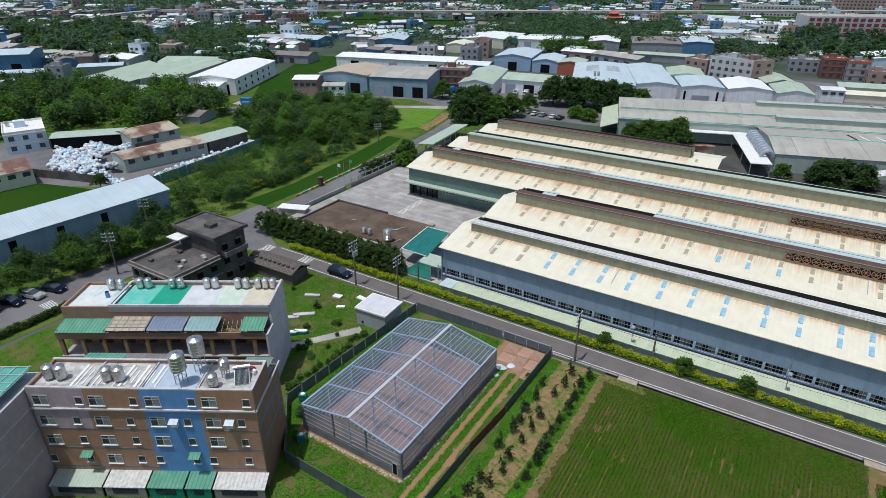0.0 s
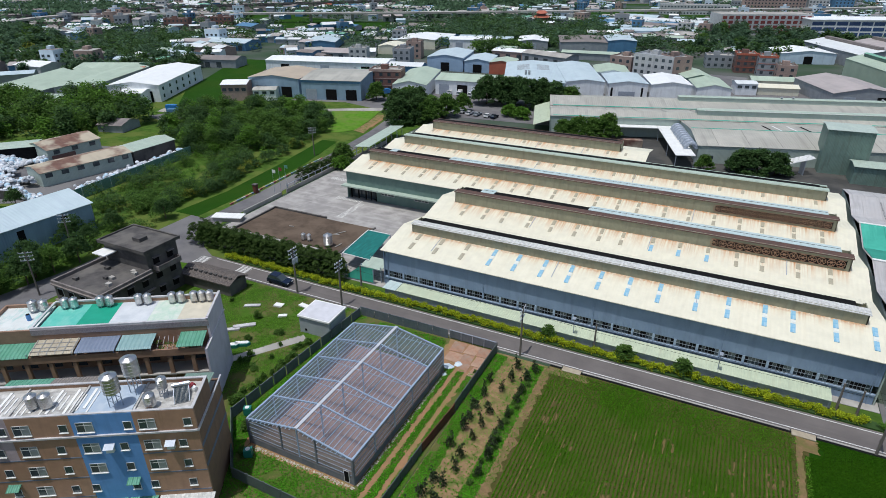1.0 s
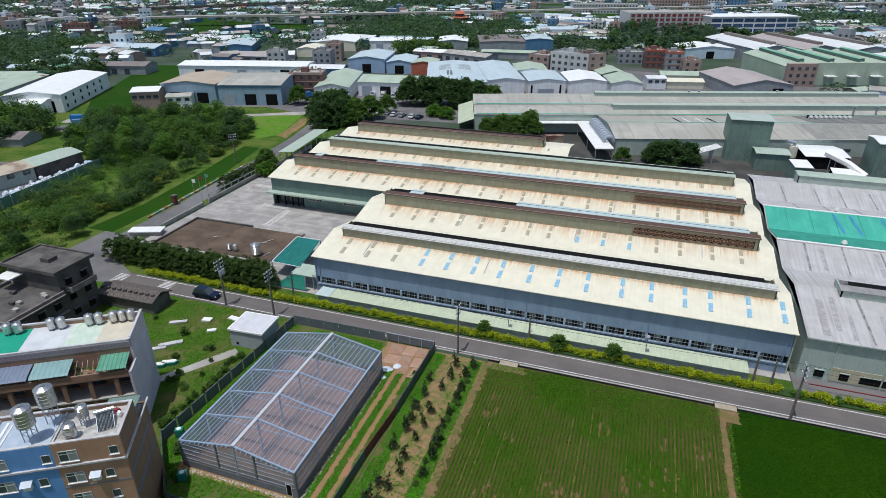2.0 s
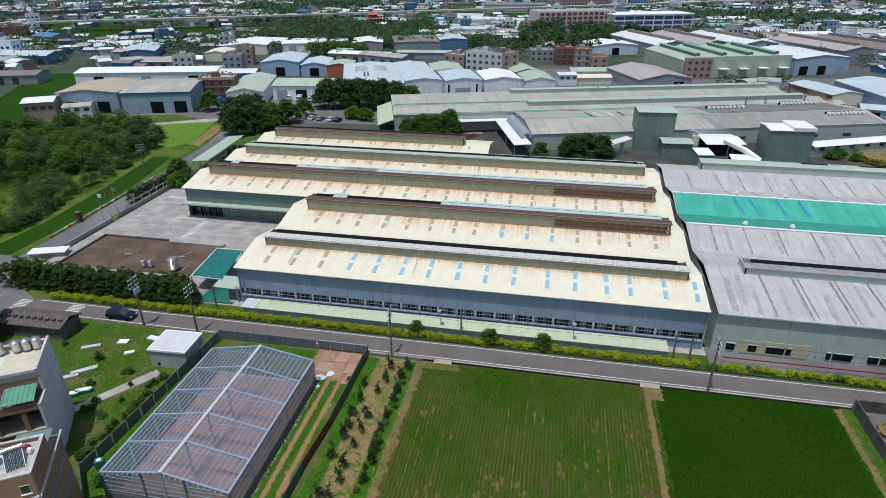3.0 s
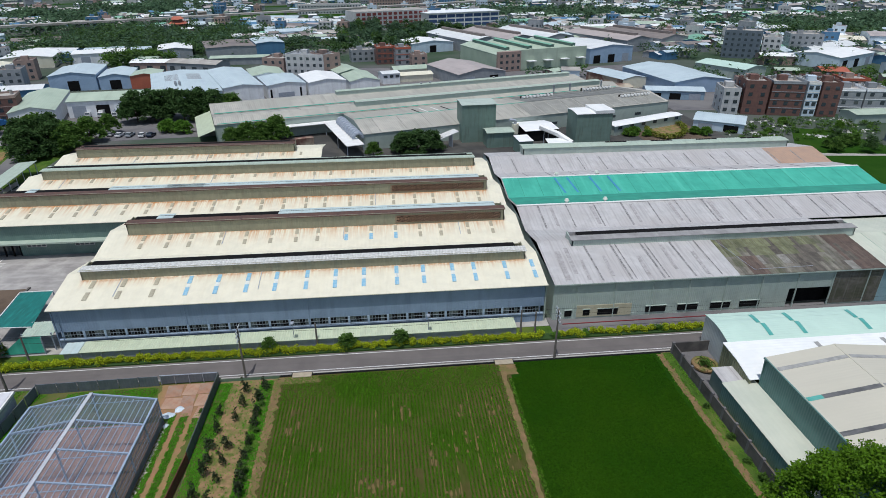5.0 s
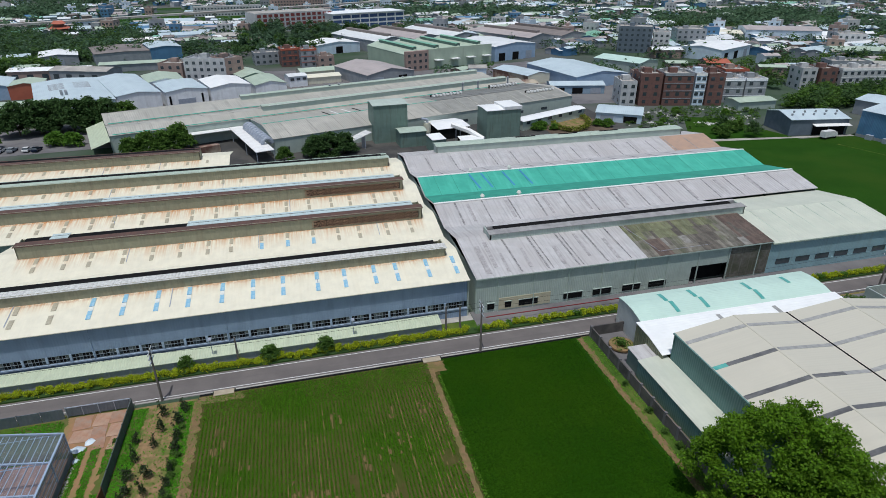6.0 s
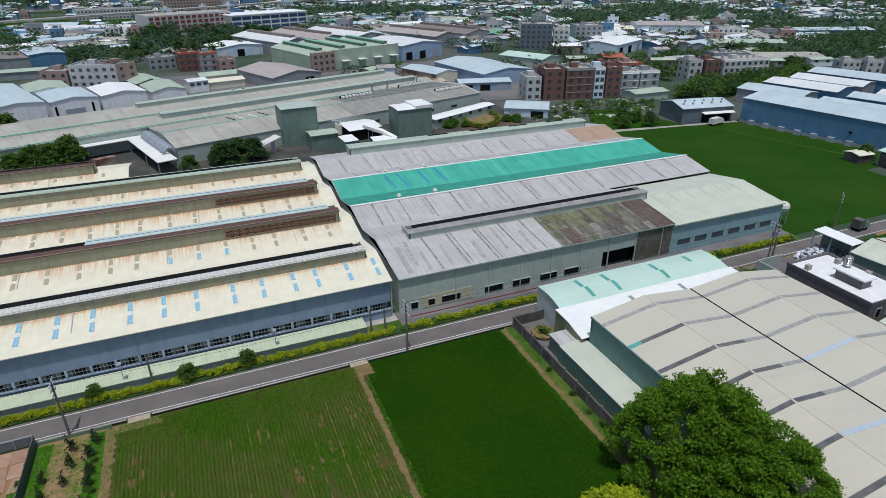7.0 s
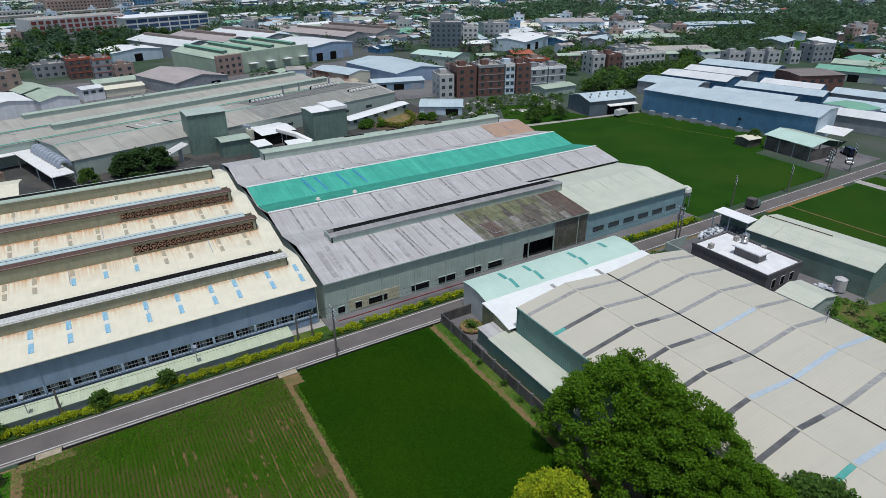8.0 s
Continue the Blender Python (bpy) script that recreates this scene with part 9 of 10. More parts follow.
rub = Build()
for i in range(420):
    x, y = rng.uniform(120, 176), rng.uniform(184, 212)
    if noise.noise(Vector((x * 0.12, y * 0.12, 2.2))) < 0.02:
        continue
    r = rng.uniform(0.2, 0.8)
    rub.add([(x + r * rng.uniform(0.6, 1.4) * math.cos(a * 1.2566), y + r * rng.uniform(0.6, 1.4) * math.sin(a * 1.2566), 0.0) for a in range(5)] + [(x, y, r * 0.6)], [(a, (a + 1) % 5, 5) for a in range(5)])
tagged(new("rubble", rub.mesh("rubble", surf("garden_rubble", (0.52, 0.52, 0.50), (0.30, 0.29, 0.27), 1.5, 0.9, island=0.4))), "pale litter and rubble on rough gardens", "rubble", "", "stuff")
single("path", Build().prism([(130, 169), (131.5, 167.6), (166, 163.6), (189, 160.6), (189, 162.4), (166, 165.2), (131, 170.6)], -0.1, 0.04, 2), CONCRETE, "pale dusty path along the rice field", "path", "", "structure")
poly("pavement_yards", [(-75, 250), (60, 246), (112, 232), (172, 226), (196, 260), (176, 330), (140, 346), (60, 328), (30, 345), (-20, 352), (-60, 345)], -0.025, ASPHALT_OLD, "old concrete yards between factory halls", "pavement")
# sheds in a row beyond the complex
shed(-136, 228, 15, 40, 6.0, 17, GREENROOF, PALEWALL, "pale green roofed workshop with white walls", 1.6, "y", 1)
shed(-123, 244, 34, 18, 6.4, 8, GREENROOF, PALEWALL, "pale green roofed workshop with open bays", 1.6, "x", 4)
shed(-155, 298, 20, 30, 7.2, 12, BLUEROOF, STEELBLUE, "blue walled shed with a pale roof", 1.4, "y", 1)
shed(-134, 301, 14, 24, 6.0, 12, BLUEROOF, STEELBLUE, "small blue walled shed with a pale roof", 1.2, "y", 1)
shed(-120, 302, 13, 16, 6, 10, GREENROOF, REDROOF, "shed with an orange-red front wall", 1.0, "y")
v = shed(-92.4, 250.6, 26.6, 57, 6.6, 19, BLUEROOF, PALEBLUEWALL, "pale steel shed with louvred roof vents", 0.9, "y")
for j in range(6):
    for s0, s1, z0, z1 in ((5.5, 11.5, 7.1, 7.5), (15.0, 21.0, 7.5, 7.1)):
        part("louvre", Build().sheet([(s0, z0), (s1, z1)], 30 + 2.6 * j, 31.3 + 2.6 * j, 0.3, 1), GREYWALL, v, "roof louvre")
for j in range(6):
    part("roof_vent", Build().cyl(9.5 + (j % 2) * 1.6, 14 + 1.6 * (j // 2), 7.6, 9.0, 0.5, 8), GREYWALL, v)
shed(-67.2, 261.6, 16.4, 52, 7.0, 21.5, BLUEROOF, PALEWALL, "pale shed with a blue-grey roof", 0.9, "y", 0)
sd = shed(-50.2, 268.4, 16.8, 27, 6.4, 20, BLUEROOF, PALEWALL, "white walled shed with tall doors", 1.0, "y", 0)
for x0, x1, z1, m in ((1.0, 1.8, 4.6, BLACK), (14.0, 14.8, 4.6, BLACK), (4.4, 11.4, 3.0, GALV)):
    part("door", Build().box(x0, x1, -0.02, 0.08, 0.1, z1), m, sd, "tall dark doorway" if m is BLACK else "wide grey shutter")
shed(-32.6, 271.6, 16.6, 24, 6.8, 18, BRIGHTROOF, PALEWALL, "white walled shed with a bright roof", 1.1, "y", 0)
shed(-21.5, 301, 13, 24, 5.6, 22, GREENROOF, DARKGREEN, "green walled shed with a pale green roof", 1.5, "y", 1)
shed(-61.0, 291.0, 15.5, 22, 6.8, 17, GREENROOF, PALEWALL, "shed with a pale green roof between others", 1.2, "y")
shed(-15, 281, 14, 26, 5.2, 15, GREENROOF, PALEWALL, "pale shed with round roof vents", 1.4, "y")
shed(0, 300, 9, 9, 5, 15, WHITEROOF2, PALEWALL, "small white office with three windows", 0.5, "x", 0, windows=3)
shed(6, 320, 20, 10, 3.6, 12, GREENROOF, CREAM_CLEAN, "cream shed with a pale green roof", 1.2, "x")
shed(9, 305, 17, 9, 3.2, 12, CREAM_CLEAN, CREAM_CLEAN, "low cream shed beside a lane", 0.9, "x")
block(-48.6, 316.4, 20.4, 13, 4, -17, PALEWALL, "white block of flats with rows of windows", GREYWALL, 8)
block(-62, 326, 12, 13, 3, -17, PINKBRICK, "brown brick block of flats", None, 5)
block(-28.9, 310.4, 9.5, 13, 4, 35, PINKBRICK, "brown block of flats with roof tanks", None, 4)
block(-18, 372, 14, 11, 2, 10, GREYWALL, "low grey house with flat roof", None, 2)
block(-3, 362, 10, 10, 3, 8, REDBRICK, "red brick house with red awnings", None, 4, REDROOF)
block(8, 357, 9, 10, 3, 8, GREYWALL, "grey house with red awnings", None, 4, REDROOF)
block(17, 350, 9, 9, 2, 8, PINKBRICK, "ochre house with a flat roof", None, 3)
shed(20, 404, 30, 24, 6, 20, BRIGHTROOF, PALEBLUEWALL, "white roofed shed before a grove", 1.4, "y", 1)
shed(36.5, 290.4, 26.6, 36, 5.6, 21, PINKROOF, GREYWALL, "low grey hall with a faded pink roof", 2.2, "y", 2)
# pale green hall with four ridges and green monitors
gx = thing("hall", pose(63, 330, 0, 0, 0, 18), "large green walled hall with ridged roofs", "hall")
part("wall", Build().box(0, 58, 0, 48, 0, 8.6), GREENROOF, gx, "pale green wall")
part("front_parapet", Build().box(0, 58, -0.02, 0.2, 8.6, 10.6), GREENROOF, gx, "pale green front wall with a straight top")
of = part("office", Build().box(-1, 13, -2.5, 0, 0, 10.5), PINKBRICK, gx, "tiled office front")
for k in range(3):
    for i in range(4):
        part("window", win_far, None, of, at=(0.8 + 3.5 * i, -2.52, 1.2 + 3.2 * k))
for k in range(4):
    x0 = 14.5 * k
    part("roof_slope", Build().sheet([(x0 - 0.1, 8.7), (x0 + 7.25, 10.8)], 0.25, 48.5, 0.15, 1), GREENROOF, gx)
    part("roof_slope", Build().sheet([(x0 + 7.25, 10.8), (x0 + 14.4, 8.7)], 0.25, 48.5, 0.15, 1), GREENROOF, gx)
    part("monitor", Build().box(x0 + 6.0, x0 + 8.5, 3, 44, 10.2, 12.0), DARKGREEN, gx, "dark green roof monitor")
    part("monitor_cap", Build().sheet([(x0 + 5.6, 12.0), (x0 + 7.25, 12.3), (x0 + 8.9, 12.0)], 2.6, 44.4, 0.1, 1), TEALROOF, gx)
for k in range(4):
    part("door_hood", Build().box(18 + 11 * k, 23 + 11 * k, -3, 0, 4.4, 4.8), BRIGHTROOF, gx)
shed(121, 349, 32, 40, 8.6, 20, WHITEROOF2, STEELBLUE, "blue walled hall beside a green one", 1.5, "y", 3)
for x, y, w, m in ((58, 400, 24, WHITEROOF2), (84, 408, 24, PINKROOF), (110, 412, 26, WHITEROOF2), (160, 392, 24, PINKROOF), (186, 398, 26, BROWNROOF)):
    h = shed(x, y, w, 62, 7.6, 24, m, GREYWALL, "grey works hall with a ridge monitor", 2.2, "y", group="grey works halls")
    part("monitor", Build().box(w / 2 - 1.4, w / 2 + 1.4, 4, 58, 9.2, 11.2), BROWNROOF, h, "brown ridge monitor")
sr = shed(112.5, 275, 14.5, 27, 4.6, 20, BLUEROOF, RUSTROOF, "shed with a pale blue roof and rust red wall", 1.1, "y", 0)
part("gable", Build().prism([(0.1, 0), (0.1, 4.4), (7.25, 5.5), (14.4, 4.4), (14.4, 0)], -0.02, 0.08, 1), CREAM_CLEAN, sr, "cream front wall")
shed(124.5, 307, 46, 30, 5.4, -81, BLUEROOF, STEELBLUE, "wide pale blue steel shed with a blunt gable", 1.8, "x", 0)
shed(167, 313, 29, 18.5, 5.8, -63, MINTROOF, SAGE, "long hall with a pale mint roof", 1.3, "x", 0)
shed(115, 253.5, 25, 10, 3.8, -13, BLUEROOF, SLATEWALL, "low shed with a curved pale blue roof", 1.0, "x", 3)
shed(99, 262, 15, 9, 3.2, 10, RUSTROOF, PINKBRICK, "low rusty roofed shed beside a hall", 0.7, "x")
block(133.5, 224, 6.5, 12, 3, -14, PALEWALL, "narrow white tower house", None, 1)
TOWN = "narrow brick town house with roof tanks"
for x, y, w, fl, mat, bd, lab in ((141, 222, 9, 4, REDBRICK, None, TOWN), (150.5, 219.5, 12, 4, REDBRICK, GREYWALL, "brick town house with grey balconies"), (163, 216.5, 4.5, 4, PALEBLUEWALL, WHITE, "slim pale blue tiled town house"), (168, 215, 7, 4, REDBRICK, None, TOWN),
                                  (178, 218, 9, 3, GREYWALL, PALEWALL, "grey town house with pale balconies"), (187.5, 216, 9, 3, GREYWALL, PALEWALL, "grey town house with pale balconies"), (150, 240, 12, 3, PINKBRICK, None, TOWN), (164, 238, 14, 3, GREYWALL, WHITE, "grey town house with white balconies"), (180, 240, 12, 3, REDBRICK, None, TOWN), (194, 238, 11, 3, PINKBRICK, REDROOF, "pink brick house with red awnings")):
    block(x, y, w, 11, fl, -14, mat, lab, None, 3, bd)
shed(222, 288, 13, 13, 4.2, -15, REDROOF, PINKBRICK, "house with a bright red roof", 1.4, "x", 0, windows=2)
shed(205, 264, 20, 12, 3.6, -12, TEALROOF, GREYWALL, "low shed with a green roof", 0.8, "x")
block(230.5, 231.5, 7, 11, 3, -14, PALEWALL, "pale end house of a terrace", None, 2)
block(238.2, 228.5, 8, 11, 3, -10, REDBRICK, "red brick house of a terrace", None, 3)
block(247, 225.5, 26, 11, 3, -10, PALEWALL, "white town house row with arched windows", None, 6, WHITE)
shed(175, 203, 18, 9, 3.4, 0, GREENROOF, SAGE, "low pale green shed in gardens", 0.6, "x")
block(211, 366, 21, 18, 5, -31, DOCKGREY, "dark grey office block", None, 3)
block(230, 355, 10, 15, 4, -31, PALEWALL, "pale grey office block", None, 2)
block(256, 368, 19, 16, 4, -20, GREYWALL, "low dark grey office block", None, 2)
shed(250, 313, 40, 26, 6.6, 28, BRIGHTROOF, PALEBLUEWALL, "pale blue hall with a bright roof", 1.5, "x", 3)
shed(325, 386, 50, 30, 9, -28, PINKROOF, PALEBLUEWALL, "large pale blue hall with a grey roof", 1.5, "x", 0)
shed(302, 400, 26, 26, 6, -28, CREAM_CLEAN, CREAM_CLEAN, "cream hall beside a pale blue one", 1.2, "x", 0)
block(360, 340, 17, 16, 3, -35, PALEWALL, "white square office block", None, 2)
shed(300, 252, 40, 22, 4.5, -22, GREYROOF_FAR, GREYWALL, "low grey hall with a weathered roof", 1.2, "x", 4)
block(278, 262, 20, 12, 2, -20, GREYWALL, "low grey block with roof clutter", None, 4)
shed(318, 300, 46, 20, 6, -24, GREENROOF, SAGE, "hall with a pale green steel roof", 1.2, "x", 4)
block(352, 198, 6, 7, 2, -20, PALEWALL, "small white house beside a field", None, 1)
block(365, 193, 15, 11, 3, -14, GREYWALL, "dark framed house beside a field", None, 1)
for x, y, w in ((318, 214, 10), (330, 209, 9), (341, 205, 8)):
    block(x, y, w, 8, 2, -20, PALEWALL, "small pale house in a row", None, 1)
shed(385, 182, 19, 14, 6, -40, BROWNROOF, REDBRICK, "brown brick house beside a field", 0.6, "x", 0, windows=3)
shed(430, 330, 60, 20, 6, -20, BLUEROOF, BLUEWALL, "long blue hall beyond fields", 1.2, "x", 0)
shed(545, 385, 62, 20, 6, -30, BLUEROOF, BLUEWALL, "long blue hall in the distance", 1.2, "x", 0)
poly("field_plot", [(294, 317), (326, 297), (357, 322), (339, 346)], 0.02, PADDYFAR, "small green rice field among halls", "field")
# further back on the other side of the street
shed(-212, 339, 13, 20, 5, 14, CREAM_CLEAN, CREAM_CLEAN, "yellow walled workshop with a cream roof", 1.0, "y")
shed(-198, 335, 12, 22, 4.6, 14, WHITEROOF2, PALEWALL, "white roofed workshop beside a street", 1.0, "y")
shed(-213, 366, 26, 36, 6, 16, BRIGHTROOF, CREAM_CLEAN, "pale hall with bright patched roofs", 1.2, "y")
block(-178, 300, 10, 12, 3, 17, GREYWALL, "dark house with terraces beside a street", BROWNROOF, 1)
block(-186, 330, 9, 10, 3, 17, PINKBRICK, "brown house beside a street", BROWNROOF, 1)
shed(-180, 378, 28, 20, 6.4, 16, BRIGHTROOF, PALEWALL, "white factory hall with roof vents", 0.6, "x", 2)
shed(-138, 398, 20, 28, 5.4, 16, BRIGHTROOF, GREYWALL, "hall with a bright white roof", 1.0, "y", 1)
shed(-109, 399, 32, 38, 6.0, 18, BROWNROOF, GREYWALL, "wide dark brown flat roofed works", 0.4, "y")
shed(-80, 408, 18, 30, 7.3, 18, BLUEROOF, BLUEWALL, "dark blue hall with a pale blue roof", 0.8, "y")
shed(-100, 369, 34, 10, 4.0, 5, GREENROOF, GREYWALL, "long low shed with a pale green roof", 0.8, "x")
shed(-266, 334, 20, 38, 5.0, 26, BLUEROOF, BLUEWALL, "blue-grey shed with a pale roof among trees", 1.2, "y")
block(-216, 312, 11, 9, 2, 20, PALEWALL, "white house with roof tanks", None, 3)
shed(-298, 273, 12, 12, 4.4, 30, BRIGHTROOF, PALEWALL, "small white hall beside a rice field", 0.8, "x", 1)
shed(-330, 300, 30, 12, 3.4, 30, CREAM_CLEAN, GREYWALL, "low shed with a cream roof", 0.8, "x")
shed(-372, 345, 32, 14, 4, 38, BLUEROOF, GREYWALL, "long low shed with a pale blue roof", 0.8, "x")
block(-447, 376, 20, 12, 3, 31, REDBRICK, "brown brick block beside far fields", None, 2)
block(-424, 406, 18, 12, 3, 31, REDBRICK, "brown brick block beside far fields", None, 2)

# loading dock, long blue shed and its neighbours
dk = shed(166.5, 166.5, 21.5, 15, 5.6, -9, BLUEROOF, DOCKGREY, "grey loading dock with small roof vents", 1.5, "x", 0)
for k in range(2):
    part("door", Build().box(8.5 + 6.2 * k, 14.2 + 6.2 * k, -0.02, 0.08, 0.1, 3.4), BLACK, dk, "dark loading doorway")
part("canopy", Build().sheet([(-2.0, 3.6), (0.1, 4.0)], 8, 21.4, 0.1), WHITE, dk, "white canopy over the loading doors")
for k in range(10):
    part("roof_vent", Build().cyl(2 + 2.0 * k, 3.2 + 2.2 * (k % 2), 5.9 + 0.44 * (k % 2), 7.0 + 0.44 * (k % 2), 0.35, 8), GREYWALL, dk)
lb = thing("blue_shed", pose(189.0, 160.5, 0, 0, 0, -78), "long blue steel shed with a pale blue roof", "shed")
part("wall", Build().box(0, 62, 0, 20, 0, 9.0), BLUEWALL, lb, "blue ribbed steel wall")
part("gable", Build().prism([(0.0, 0), (0.0, 9.0), (10, 9.8), (20.0, 9.0), (20.0, 0)], 61.9, 62.1, 0), PALEBLUEWALL, lb)
part("roof_slope", Build().sheet([(-0.3, 9.0), (10, 10.2)], -0.3, 62.4, 0.1), BLUEROOF, lb)
part("roof_slope", Build().sheet([(10, 10.2), (20.3, 9.0)], -0.3, 62.4, 0.1), BLUEROOF, lb)
part("plinth", Build().box(-0.05, 62, -0.06, 0.0, 0, 1.0), GREYWALL, lb)
for j in range(10):
    part("machine", Build().box(4 + 5.6 * j, 6 + 5.6 * j, -1.4, -0.1, 0, 1.6), GALV, lb, "air handling unit" if j == 0 else "")
part("vent", Build().cyl(38, -0.3, 4.0, 4.6, 0.5, 8), BLACK, lb)
part("porch", Build().sheet([(2, 4.0), (12, 4.4)], 62.1, 70, 0.1), WHITE, lb)
for i, (x, y, l, w, h) in enumerate(((216, 188, 26, 17, 5.6), (236, 192, 30, 18, 6.0), (226, 158, 32, 12, 5.0), (243, 158, 34, 14, 5.4), (257, 196, 30, 17, 5.8), (276, 202, 36, 20, 6.2), (224, 120, 34, 14, 5.2), (243, 120, 36, 15, 5.0), (263, 128, 44, 15, 5.4), (261, 158, 24, 13, 5.0), (298, 120, 40, 16, 5.4))):
    shed(x, y, l, w, h, -74, (BLUEROOF, WHITEROOF2, BLUEROOF, BLUEROOF, WHITEROOF2)[i % 5], (GREYWALL, BLUEWALL)[i % 2], "long shed with a pale blue steel roof" if i % 5 in (0, 2, 3) else "long shed with a pale grey steel roof", 1.1, "x", group="pale blue sheds")
shed(236, 104, 12, 14, 6, -10, TEALROOF, PALEBLUEWALL, "blue office at the end of a shed", 0.4, "x", 0, windows=3)
shed(278, 150, 22, 18, 7.4, -25, BROWNROOF, REDBRICK, "brown brick works with a flat roof", 0.3, "x", 0, windows=5)
shed(319, 166, 34, 18, 4.8, -70, TEALROOF, SAGE, "hall with a faded green roof", 1.2, "x", 3)
shed(345, 172, 40, 18, 4.6, -70, GREENROOF, SAGE, "hall with a pale green roof behind", 1.2, "x", 3)
ws = thing("workshop", pose(184.6, 105.5, 0, 0, 0, -95), "open workshop with a shallow green roof", "shed")
part("roof_slope", Build().sheet([(-0.6, 4.6), (6.5, 6.0)], -0.5, 16.0, 0.12), MINTROOF, ws, "pale green steel roof")
part("roof_slope", Build().sheet([(6.5, 6.0), (13.6, 4.6)], -0.5, 16.0, 0.12), GREENROOF, ws)
part("wall", Build().box(15.3, 15.5, 0, 13, 0, 3.4).box(0, 15.5, 0, 0.2, 0, 3.9).box(0, 0.2, 0, 13, 0, 4.5), DARKCONC, ws, "stained block wall")
for x in (0.2, 5, 10, 15.3):
    part("post", Build().box(x - 0.12, x + 0.12, -0.15, 0.1, 0, 4.7).box(x - 0.12, x + 0.12, 12.8, 13.05, 0, 4.7), GALV, ws)
shed(180.5, 108.5, 6, 5, 2.6, -5, CREAM_CLEAN, DARKCONC, "small hut with a cream roof", 0.4, "x")
patch("pavement_workshop", 183.5, 205, 80, 98, 0.02, ASPHALT_OLD, "stained workshop yard beside the road", "pavement")

# left background
shed(-171, 209, 27, 30, 8.4, 17, GREYROOF_FAR, SLATEWALL, "blue-grey showroom shed with a wide fascia", 1.2, "x", 3, fascia=BLUEWALL)
shed(-197, 205, 24, 26, 8.2, 14, TANPALE, SLATEWALL, "blue-grey shed with a tan roof", 1.2, "y", 2)
shed(-232, 256, 68, 18, 6.4, 14, BRIGHTROOF, PALEWALL, "long low building with a bright white roof", 1.0, "x", 3)
block(-153, 236, 15, 10, 3, 18, REDBRICK, "brown brick house with balconies and blue awning", None, 2, PINKBRICK)
shed(-160, 231, 9, 7, 2.8, 14, PALEGREEN, GREYWALL, "small green roofed hut in a yard", 0.6, "x")
shed(-137, 234, 8, 6, 2.8, 14, PALEGREEN, GREYWALL, "small green roofed hut in a yard", 0.6, "x")
shed(-200, 191, 11, 12, 7.0, 30, BRIGHTROOF, PINKBRICK, "two storey white and brick house", 0.8, "x", 0, windows=4)
shed(-188, 197, 10, 8, 4.6, 30, GREYROOF_FAR, PALEWALL, "small white house with dark windows", 0.6, "x", 0, windows=3)
wf = shed(-242, 168, 22, 52, 7.2, 27, BRIGHTROOF, PALEWALL, "white factory hall with a bright roof", 1.4, "y", 2)
for j in range(6):
    for z in (1.4, 4.4):
        part("window", win_far, None, wf, at=pose(22.06, 4 + 7.5 * j, z, 0, 0, 90))
shed(-231, 164, 10, 12, 5.4, 27, BRIGHTROOF, PALEWALL, "low white wing before a factory hall", 0.6, "x", 1)
for k in range(3):
    shed(-292 + 8.4 * k, 144 + 3.5 * k, 9.0, 50 + 4 * k, 5.2, 22, GREENROOF, GREYWALL, "weathered workshop with a pale green roof", 1.3, "y", 1, group="green roofed workshops")
shed(-266, 160, 15, 56, 5.8, 24, GREENROOF, GREYWALL, "narrow workshop with a pale green roof", 1.2, "y", 1, group="green roofed workshops")
shed(-305, 196, 30, 20, 5.6, 24, GREENROOF, TEALROOF, "long workshop with a green wall", 1.4, "x", 0, group="green roofed workshops")
# Open side drawn as black walls in place of its shade.
shed(-262, 148, 14, 10, 3.6, 27, PALEGREEN, BLACK, "open lean-to before the workshops", 0.4, "x")
shed(-280, 206, 9, 8, 5, 27, REDROOF, PINKBRICK, "small house with a red roof", 1.2, "x")
shed(-384, 138, 30, 24, 9.4, 48, BLUEROOF, BLUEWALL, "blue walled hall with a pale roof", 1.6, "x", 2)
shed(-352, 132, 34, 12, 4, 48, BLUEROOF, GREYWALL, "long low shed with a pale roof", 0.8, "x", 2)
shed(-322, 128, 16, 10, 4, 45, BLUEROOF, BLUEWALL, "small blue-grey shed among workshops", 0.6, "x", 1)
block(-334, 152, 9, 9, 2, 35, GREYWALL, "grey concrete house with a tank", None, 1)
shed(-334, 168, 22, 12, 4, 50, BLUEROOF, GREYWALL, "low grey shed behind workshops", 0.8, "x")
shed(-300, 116, 60, 8, 2.6, 36, CREAM_CLEAN, CONCRETE, "long low cream roofed shed among trees", 0.6, "x")
shed(-203, 133.5, 10, 10, 2.6, 15, BROWNROOF, GREYWALL, "grey shed with a brown hipped roof in the woods", 1.3, "x")
# scrap yard with bag heaps
# The shade under this roof is put in as black walls.
shed(-203, 88, 21, 8, 4.6, 47, PALEGREEN, BLACK, "open shed with a pale green roof in the scrap yard", 0.5, "x")
bs = shed(-182.3, 102.3, 16.5, 13, 4.2, 84, RUSTROOF, SAGE, "brick shed with a rusty roof in the scrap yard", 1.4, "x", 0, windows=3)
part("panel", Build().box(1, 8, -0.06, 0.08, 0.1, 2.2), REDBRICK, bs, "bare red brick panel")
shed(-164, 88.5, 25, 10, 4.0, 78, RUSTROOF, SAGE, "long shed with a rusty and cream roof", 0.9, "x", 0, windows=6)
shed(-158.8, 113.5, 15, 9, 4.0, 88, PALEGREEN, DARKCONC, "pale green roofed shed with open brown bays", 0.8, "x")
block(-212, 79, 11.5, 17, 2, 67, PALEBLUEWALL, "pale blue house with white parapets", WHITE, 1, WHITE)
